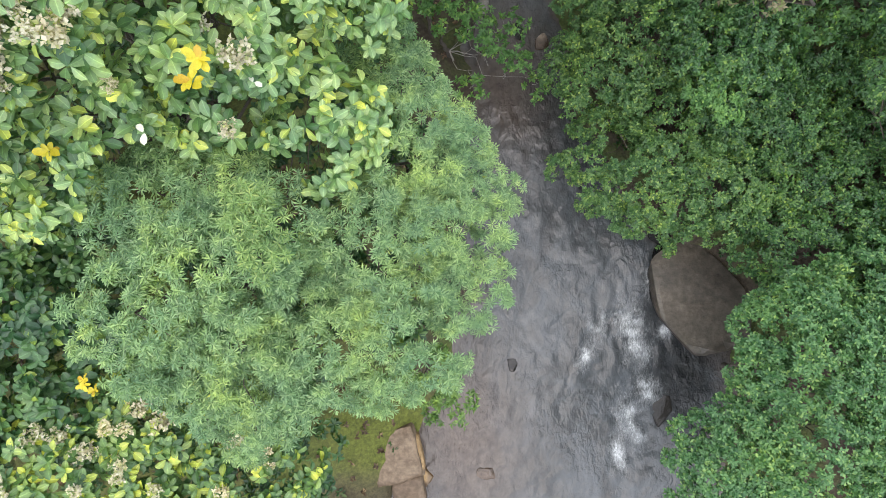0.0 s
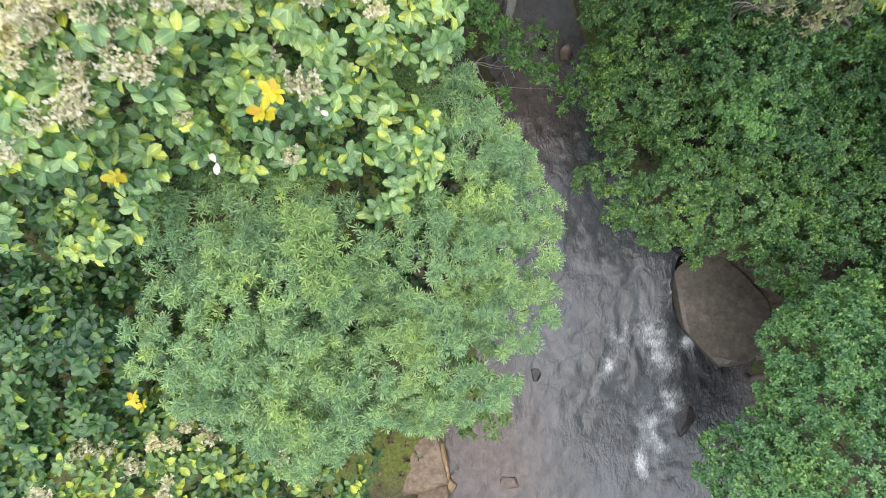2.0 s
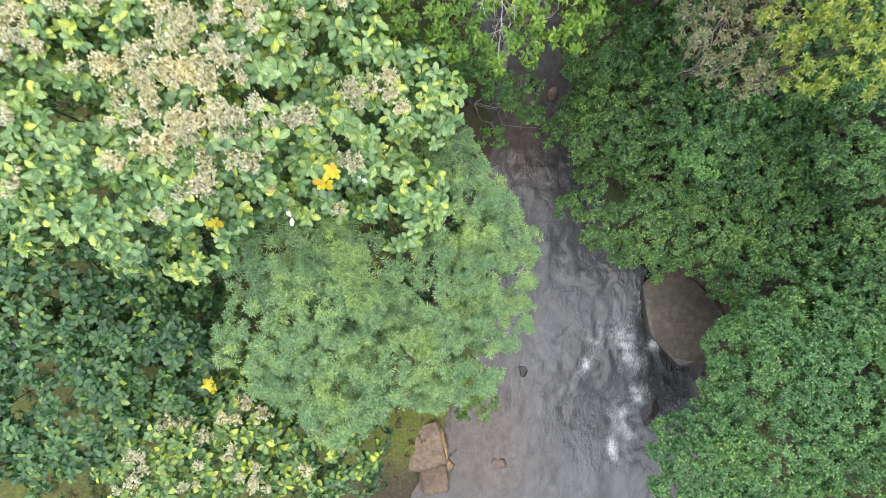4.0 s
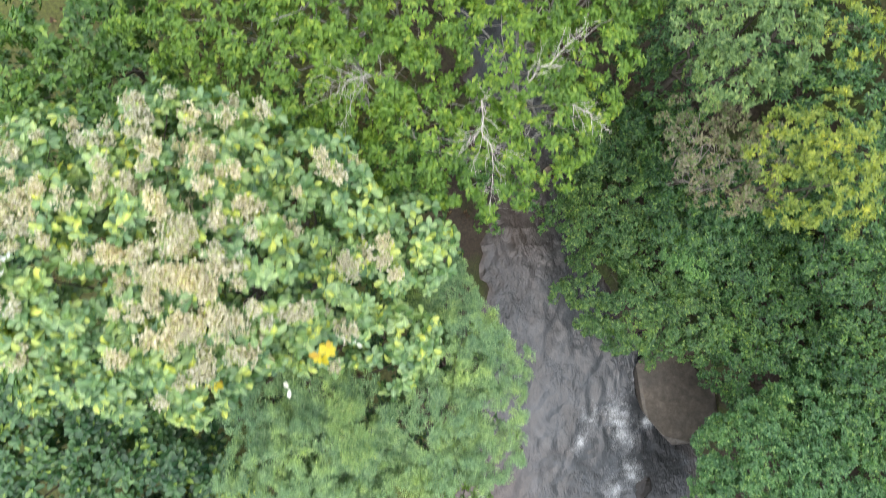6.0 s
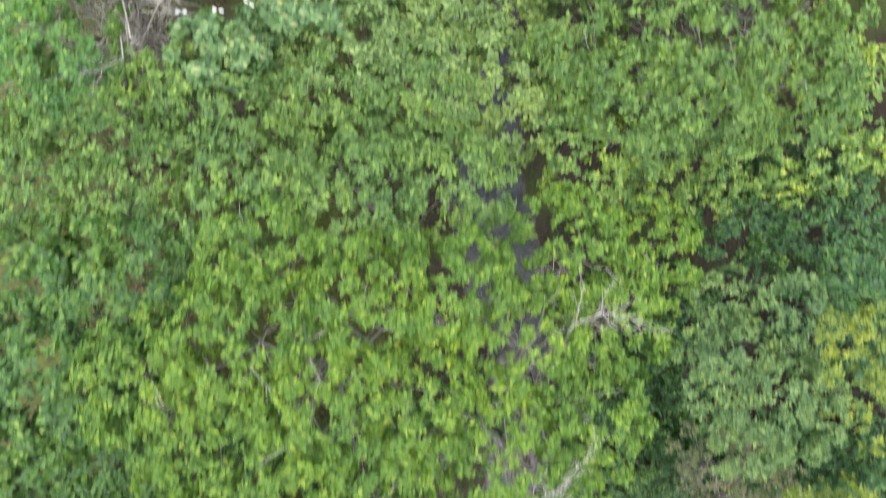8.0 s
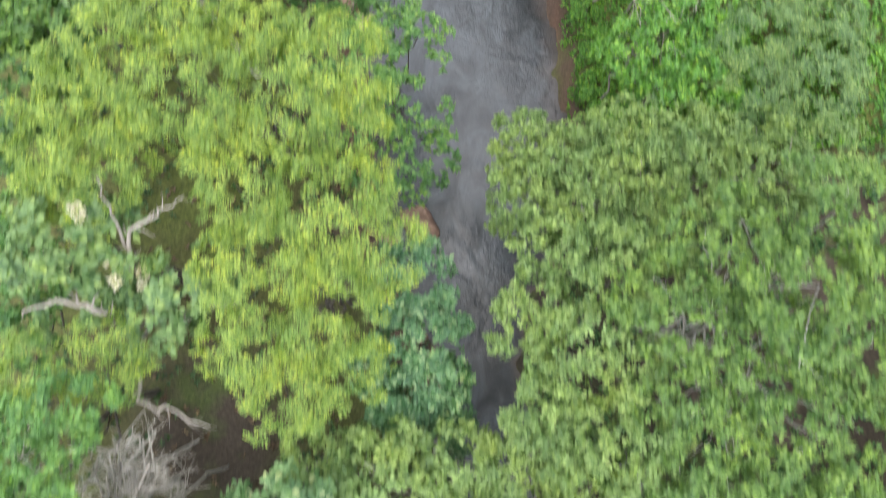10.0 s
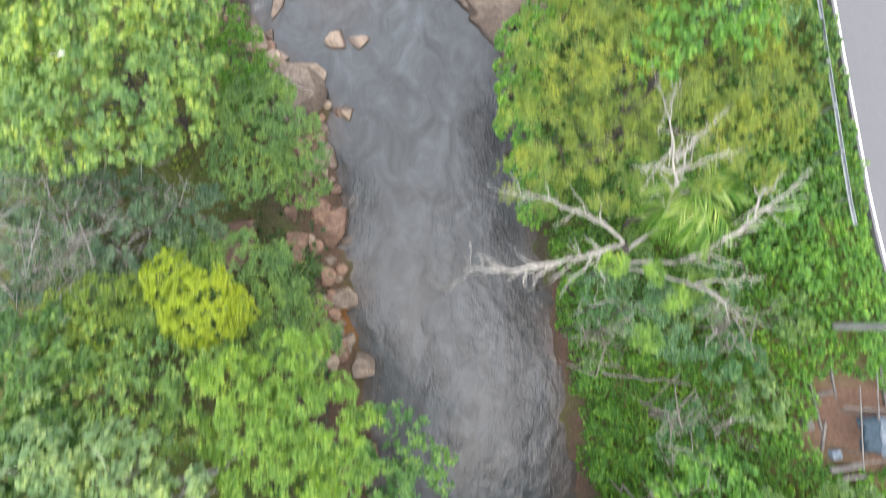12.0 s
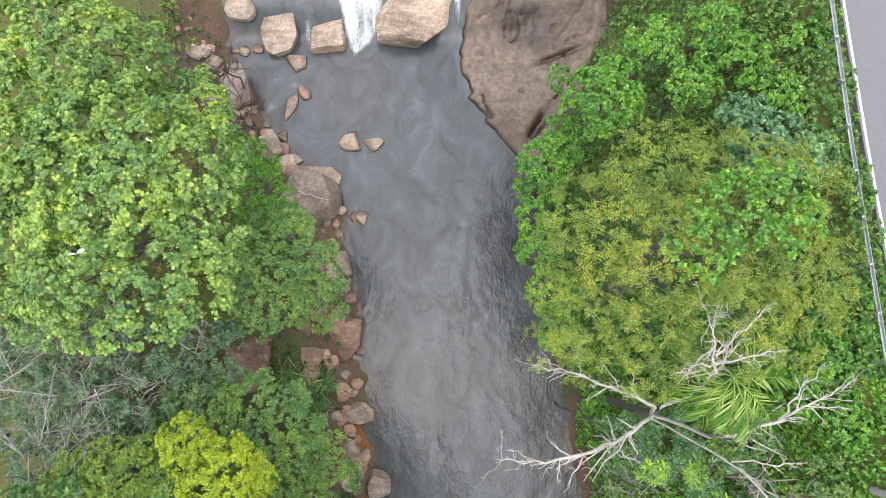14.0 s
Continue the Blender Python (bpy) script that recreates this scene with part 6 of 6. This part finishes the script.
def bare_snag(place, reach, seed, lean=(0, 0), label="thin bare grey branches of a dead shrub", mat=None, levels=2, every=1, n=5, thick=1.0):
    rng = np.random.default_rng(seed)
    x, y = place
    gz = land_at(x, y)
    ob = thing("dead_shrub", (x, y, gz), label, "shrub", "dead shrubs")
    top = reach[1]
    trunk = wander(rng, (x, y, gz - 0.2), (x + lean[0] * 0.5, y + lean[1] * 0.5, gz + (top - gz) * 0.55), 0.07, 0.045, 6, 0.08)
    v, q = tubes([trunk], 7)
    part_mesh("trunk", mesh_from("trunk", v, q, mat or BARK_PALE, True), ob)
    for i in range(n):
        a = 6.28 * i / n + rng.uniform(-0.4, 0.4)
        e = (trunk[-1, 0] + lean[0] * 0.5 + math.cos(a) * reach[0], trunk[-1, 1] + lean[1] * 0.5 + math.sin(a) * reach[0], top + rng.normal(0, 0.5))
        limb = wander(rng, trunk[-1, :3], e, 0.042 * thick, 0.01 * thick, 10, 0.3)
        v, q = tubes([limb] + twigs(rng, limb, levels, 0.4, every, 0.1), 3)
        part_mesh("branch", mesh_from("branch", v, q, mat or BARK_PALE, True), ob)


bare_snag((-14.2, 30.2), (2.8, 16.3), 92, (0.6, 0), "tangle of dry tan twigs over a dark hollow", DEADWOOD, 2, 2, 9, 1.6)
bare_snag((-12.8, 28.8), (2.2, 15.0), 93, (0, 0.4), "tangle of dry tan twigs over a dark hollow", DEADWOOD, 2, 2, 6, 1.6)
bare_snag((-14.8, 28.6), (2.4, 16.6), 105, (0, -0.6), "tangle of dry tan twigs over a dark hollow", DEADWOOD, 2, 2, 9, 1.6)
bare_snag((6.0, 57.0), (1.6, 11.4), 94, (-0.5, 0))
bare_snag((8.5, 53.4), (1.8, 13.5), 95, (-0.6, 0))
bare_snag((10.2, 57.2), (1.4, 13.0), 96, (0.3, 0))
bare_snag((7.4, 49.0), (1.4, 12.6), 97, (0.2, 0.4))
bare_snag((-18.0, 62.5), (3.2, 12.9), 98, (0, 0), "grey leafless branches in a dusky thicket", BARK_GREY, 2, 2, 8)
bare_snag((-20.5, 61.0), (2.6, 13.0), 102, (0, 0), "grey leafless branches in a dusky thicket", BARK_GREY, 2, 1, 8)
bare_snag((-17.2, 60.0), (2.4, 12.0), 103, (0, 0), "grey leafless branches in a dusky thicket", BARK_GREY, 2, 1, 8)
bare_snag((-19.0, 59.4), (2.6, 12.6), 104, (0, 0), "grey leafless branches in a dusky thicket", BARK_GREY, 2, 2, 8)
bare_snag((-15.4, 63.5), (1.8, 10.8), 99, (0, 0), "grey leafless branches in a dusky thicket", BARK_GREY, 2, 2, 6)
bare_snag((-15.4, 79.0), (2.0, 7.2), 100, (0, -0.5), "brown leafless twiggy bush on the slope", BARK, 2, 2, 7)
bare_snag((-14.6, 76.2), (1.6, 6.0), 101, (0, 0), "brown leafless twiggy bush on the slope", BARK, 2, 2, 6)


def bare_stem(a, e, seed):
    """A slender bleached stem that stands out of the vines, with a forked tip."""
    rng = np.random.default_rng(seed)
    ob = thing("dead_sapling", (a[0], a[1], land_at(a[0], a[1])), "slender bleached dead sapling standing among the vines", "tree", "dead saplings on the road slope")
    line = wander(rng, a, e, 0.055, 0.03, 8, 0.05)
    v, q = tubes([line] + twigs(rng, line[5:], 1, 0.5, 1), 5)
    part_mesh("stem", mesh_from("stem", v, q, DEADWOOD, True), ob)


for i, (x, y, xe, ye, ze) in enumerate(((5.7, 57.8, 5.2, 58.4, 12.0), (11.0, 56.0, 8.7, 57.3, 13.5), (10.0, 53.1, 9.1, 54.4, 10.5), (11.3, 52.0, 10.0, 53.6, 11.5), (11.5, 52.5, 10.9, 53.6, 11.6))):
    bare_stem((x, y, land_at(x, y) - 0.1), (xe, ye, ze), 170 + i)


def fallen_trunk():
    rng = np.random.default_rng(180)
    ob = thing("fallen_trunk", (8.1, 54.6, land_at(8.1, 54.6)), "bleached tan trunk fallen across the vine slope", "log")
    line = np.array([(x, 54.75 - 0.08 * (x - 6.5), land_at(x, 54.6) + 0.7, 0.075 - 0.009 * (x - 6.5)) for x in np.linspace(6.3, 10.2, 9)])
    line[1:-1, 1:3] += rng.normal(0, 0.05, (7, 2))
    v, q = tubes([line] + twigs(rng, line[5:], 1, 0.25, 1), 7)
    part_mesh("log", mesh_from("log", v, q, BARK_PALE, True), ob)


fallen_trunk()


def stick(a, e, seed):
    """A thin bleached stick lying over the flat boulder."""
    v, q = tubes([wander(np.random.default_rng(seed), a, e, 0.028, 0.014, 8, 0.05)], 6)
    ob = new("stick", mesh_from("stick", v, q, DEADWOOD, True))
    tagged(ob, "thin bleached stick lying across the flat boulder", "stick")


stick((-12.3, 72.35, 1.85), (-9.9, 71.75, 1.71), 190)


def crooked_limbs():
    """Thick tan limbs that show between the yellow-green crowns."""
    rng = np.random.default_rng(120)
    ob = thing("crooked_tree", (-13.0, 37.0, land_at(-13.0, 37.0)), "thick crooked tan limbs of an old bare tree", "tree")
    gz = land_at(-13.0, 37.0)
    trunk = wander(rng, (-13.0, 37.0, gz - 0.3), (-13.2, 36.6, 12.5), 0.3, 0.22, 7, 0.05)
    v, q = tubes([trunk], 9)
    part_mesh("trunk", mesh_from("trunk", v, q, BARK_PALE, True), ob)
    for pts in (((-13.2, 36.6, 12.5, 0.2), (-12.9, 38.0, 15.0, 0.16), (-12.1, 39.5, 16.6, 0.12), (-11.0, 40.1, 17.0, 0.08), (-10.1, 40.5, 17.2, 0.03)),
                ((-13.2, 36.6, 12.5, 0.2), (-12.7, 36.2, 14.8, 0.17), (-13.2, 36.9, 16.4, 0.15), (-14.4, 37.1, 16.5, 0.12), (-15.5, 36.8, 16.6, 0.06)),
                ((-13.2, 36.6, 12.5, 0.18), (-12.6, 35.4, 14.6, 0.15), (-11.9, 33.8, 15.9, 0.11), (-10.6, 33.6, 16.3, 0.08), (-9.2, 33.1, 16.6, 0.03)),
                ((-12.5, 38.9, 16.0, 0.1), (-12.4, 39.9, 17.2, 0.07), (-12.6, 41.0, 17.8, 0.03))):
        a = np.array(pts) * (1, 1, 1, 0.55)
        s = np.linspace(0, len(a) - 1, len(a) * 3)
        fine = np.stack([np.interp(s, np.arange(len(a)), a[:, i]) for i in range(4)], 1)
        fine[1:-1, :3] += rng.normal(0, 0.05, (len(fine) - 2, 3))
        v, q = tubes([fine] + twigs(rng, fine[4:], 1, 0.3, 1, 0.1), 7)
        part_mesh("branch", mesh_from("branch", v, q, BARK_PALE, True), ob)


crooked_limbs()


def white_boughs():
    """Pale forked boughs on top of the airy tree."""
    rng = np.random.default_rng(130)
    ob = thing("bare_boughs", (1.5, 13.5, land_at(1.5, 13.5)), "pale forked bare boughs rising through the lime-green leaves", "tree")
    gz = land_at(1.5, 13.5)
    trunk = wander(rng, (1.5, 13.5, gz - 0.3), (1.2, 13.2, 13.0), 0.13, 0.09, 7, 0.04)
    v, q = tubes([trunk], 8)
    part_mesh("trunk", mesh_from("trunk", v, q, BARK, True), ob)
    for pts in (((1.2, 13.2, 13.0, 0.1), (0.0, 12.2, 17.4, 0.08), (-0.1, 10.9, 18.1, 0.065), (0.2, 10.3, 18.0, 0.045), (0.35, 9.0, 17.5, 0.015)),
                ((0.0, 11.0, 18.1, 0.05), (-0.4, 10.6, 18.2, 0.035), (-0.8, 10.1, 18.2, 0.012)),
                ((1.2, 13.2, 13.0, 0.1), (1.5, 12.8, 17.4, 0.07), (2.5, 13.6, 17.7, 0.04), (3.4, 14.6, 17.4, 0.012)),
                ((1.2, 13.2, 13.0, 0.1), (3.0, 12.3, 16.6, 0.06), (3.5, 11.7, 17.2, 0.045), (4.2, 11.3, 16.9, 0.012)),
                ((1.2, 13.2, 13.0, 0.1), (2.0, 16.0, 14.0, 0.08), (3.0, 18.2, 16.4, 0.06), (3.8, 18.6, 17.0, 0.05), (5.0, 18.4, 16.8, 0.015)),
                ((1.2, 13.2, 13.0, 0.09), (-1.5, 13.2, 14.0, 0.08), (-3.4, 12.8, 17.5, 0.05), (-3.9, 12.4, 18.5, 0.04), (-4.6, 11.8, 18.5, 0.012))):
        a = np.array(pts) * (1, 1, 1, 0.4)
        s = np.linspace(0, len(a) - 1, len(a) * 3)
        fine = np.stack([np.interp(s, np.arange(len(a)), a[:, i]) for i in range(4)], 1)
        fine[1:-1, :3] += rng.normal(0, 0.04, (len(fine) - 2, 3))
        v, q = tubes([fine] + twigs(rng, fine[len(fine) // 4:], 2, 0.5, 2, 0.1), 3)
        part_mesh("branch", mesh_from("branch", v, q, DEADWOOD, True), ob)


white_boughs()


def palm():
    rng = np.random.default_rng(140)
    x, y, top = 7.4, 62.3, 15.2
    gz = land_at(x, y)
    ob = thing("palm_tree", (x, y, gz), "palm tree with arching split yellow-green fronds", "palm")
    v, q = tubes([wander(rng, (x, y, gz - 0.3), (x, y, top), 0.14, 0.09, 9, 0.015)], 10)
    part_mesh("trunk", mesh_from("trunk", v, q, BARK, True), ob)
    for i, deg in enumerate((-146, -118, -98, -70, -42, -8, 30, 130, 165)):
        a = radians(deg + rng.uniform(-8, 8))
        ln = rng.uniform(2.1, 2.7)
        vs, fs = [], []
        d, side = np.array((math.cos(a), math.sin(a), 0)), np.array((-math.sin(a), math.cos(a), 0))
        rib = lambda s: np.array((x, y, top)) + d * ln * s * (1 - 0.12 * s) + np.array((0, 0, 0.75 * s - 1.35 * s * s))
        for s in np.linspace(0.18, 1.0, 20):
            p = rib(s)
            w = 1.0 * math.sin(math.pi * (0.12 + 0.8 * s)) + 0.1
            for sg in (-1, 1):
                e = p + side * sg * w * 0.6 + d * w * 0.8 + np.array((0, 0, -0.75 * w + rng.normal(0, 0.16))) + d * rng.normal(0, 0.12)
                mid = (p + e) / 2 + np.array((0, 0, 0.05))
                n = len(vs)
                vs += [p - d * 0.018, mid - d * 0.038, e, mid + d * 0.038, p + d * 0.018]
                fs += [(n, n + 1, n + 3), (n + 1, n + 2, n + 3), (n, n + 3, n + 4)]
        fr = part_mesh("frond", mesh_from("frond", vs, fs, LEAF["palm"]), ob)
        line = [(*rib(s), 0.03 * (1 - s) + 0.006) for s in np.linspace(0, 1, 8)]
        v, q = tubes([line], 5)
        me = mesh_from("midrib", v, q, LEAF["palm"], True)
        me.transform(Matrix.Translation(-ob.location))
        rb = new("midrib", me)
        rb.parent = fr


palm()


# ---- strap-leaved plants on the bank ----
def strap_plant(x, y, seed, n=120, ln=0.85):
    rng = np.random.default_rng(seed)
    gz = land_at(x, y)
    ob = thing("strap_leaved_plant", (x, y, gz), "dark green strap-leaved plant on the bank", "plant", "strap-leaved plants")
    vs, fs = [], []
    for i in range(n):
        a, lift = rng.uniform(0, 6.28), rng.uniform(0.5, 1.3)
        d, side = np.array((math.cos(a), math.sin(a), 0)), np.array((-math.sin(a), math.cos(a), 0))
        l = ln * rng.uniform(0.6, 1.1)
        n0, foot = len(vs), np.array((x, y, gz)) + rng.normal(0, 0.32, 3) * (1, 1, 0) + (0, 0, rng.uniform(0, 0.9))
        for s in np.linspace(0, 1, 6):
            c = foot + d * l * s + np.array((0, 0, lift * l * (s - 0.75 * s * s)))
            w = 0.034 * math.sin(math.pi * (0.15 + 0.83 * s)) + 0.004
            vs += [c - side * w, c + side * w]
        for j in range(5):
            b = n0 + 2 * j
            fs += [(b, b + 1, b + 3), (b, b + 3, b + 2)]
    part_mesh("leaf_tuft", mesh_from("leaf_tuft", vs, fs, LEAF["blade"]), ob)


for i, (x, y) in enumerate(((-10.6, 60.0), (-9.9, 60.7), (-11.4, 60.5), (-10.2, 59.3), (-11.6, 61.3))):
    strap_plant(x, y, 150 + i)


# ---- low cover on the slopes ----
def cover(name, label, area, kind, leaf, seed, density, height, where=None, thick=0.5):
    """Creeping leaves over the ground of an area (x0, x1, y0, y1), in mounds."""
    rng = np.random.default_rng(seed)
    x0, x1, y0, y1 = area
    n = int((x1 - x0) * (y1 - y0) * density)
    x, y = rng.uniform(x0, x1, n), rng.uniform(y0, y1, n)
    keep = np.ones(n, bool) if where is None else where(x, y)
    x, y = x[keep], y[keep]
    mound = np.clip(0.5 + 0.5 * swell(x * 2.1 + seed, y * 2.3), 0, 1) + 0.35 * np.clip(swell(x * 5.3, y * 4.9 + seed), -1, 1)
    z = land(x, y) + height * np.clip(mound, 0.1, 1.4) + rng.uniform(-thick, 0.05, len(x)) * np.clip(mound, 0.2, 1)
    tips = np.stack([x, y, np.maximum(z, land(x, y) + 0.03)], 1)
    axes = np.stack([rng.normal(0, 0.35, len(x)), rng.normal(0, 0.35, len(x)), np.ones(len(x))], 1)
    shape, k, size, lift, _, _ = KINDS[kind]
    v, t = whorls(rng, tips, axes, k, size, lift, shape)
    ob = new(name, mesh_from(name, v, t, LEAF[leaf]))
    tagged(ob, label, "ground cover", kind="stuff")


def on_slope(x, y):
    return (x > along(RIGHT, y) + 0.35 + 0.1 * ((y > 39) & (y < 57)) + 0.5 * swell(x * 3, y * 3)) & (x < along(ROAD, y) - 0.2) & (blob(x, y, 15.8, 53.2, 2.2, 2.1) < 0.42 + 0.2 * swell(x * 4, y * 4)) & ~((y > 73.5) & (x < np.minimum(2.8 + 0.6 * (y - 74), 6.6) + 0.5 * swell(x * 3, y * 2)))


def on_left(x, y):
    d = along(LEFT, y) - x
    return (d > 1.2 + 1.2 * swell(x * 1.3, y * 1.1)) & (swell(x * 1.1 + 4, y * 0.9) > -0.35) & (blob(x, y, -13.0, 30.5, 2.6, 3.4) < 0.45)


def on_low_right(x, y):
    return (x > along(RIGHT, y) + 0.8) & (x < along(ROAD, y) - 1.6) & (swell(x * 1.2, y * 1.4) > -0.5)


cover("slope_vines", "bright green creeping vines covering the road slope", (3, 18, 44, 66), "creeper", "vine", 200, 80, 0.75, on_slope)
cover("slope_undergrowth", "mixed green undergrowth covering the road slope", (1.5, 16, 62, 98), "vine", "slope", 201, 38, 1.1, on_slope, 0.7)
cover("slope_undergrowth", "small-leaved green undergrowth on the road slope", (1.5, 16, 62, 98), "round", "green", 202, 9, 1.3, on_slope, 0.7)
cover("slope_undergrowth", "dark undergrowth beneath the slope trees", (3, 18, 28, 46), "small", "dense", 203, 7, 0.8, on_slope)
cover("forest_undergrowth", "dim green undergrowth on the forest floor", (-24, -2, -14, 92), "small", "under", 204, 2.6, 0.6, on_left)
cover("bank_growth", "sparse brownish green weeds on the earthy bank", (-21, -9.5, 66, 90), "fine", "olive", 207, 9, 0.35, lambda x, y: (along(LEFT, y) - x > 1.4 + 0.9 * swell(x * 4, y * 4)) & (swell(x * 5, y * 5) > -0.3), 0.3)
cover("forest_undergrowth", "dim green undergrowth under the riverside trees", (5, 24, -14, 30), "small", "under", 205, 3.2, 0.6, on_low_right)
cover("leaf_litter", "brown fallen leaves on the forest floor", (-22, 2, -14, 90), "small", "litter", 206, 0.9, 0.02, lambda x, y: along(LEFT, y) - x > 0.6, 0.02)
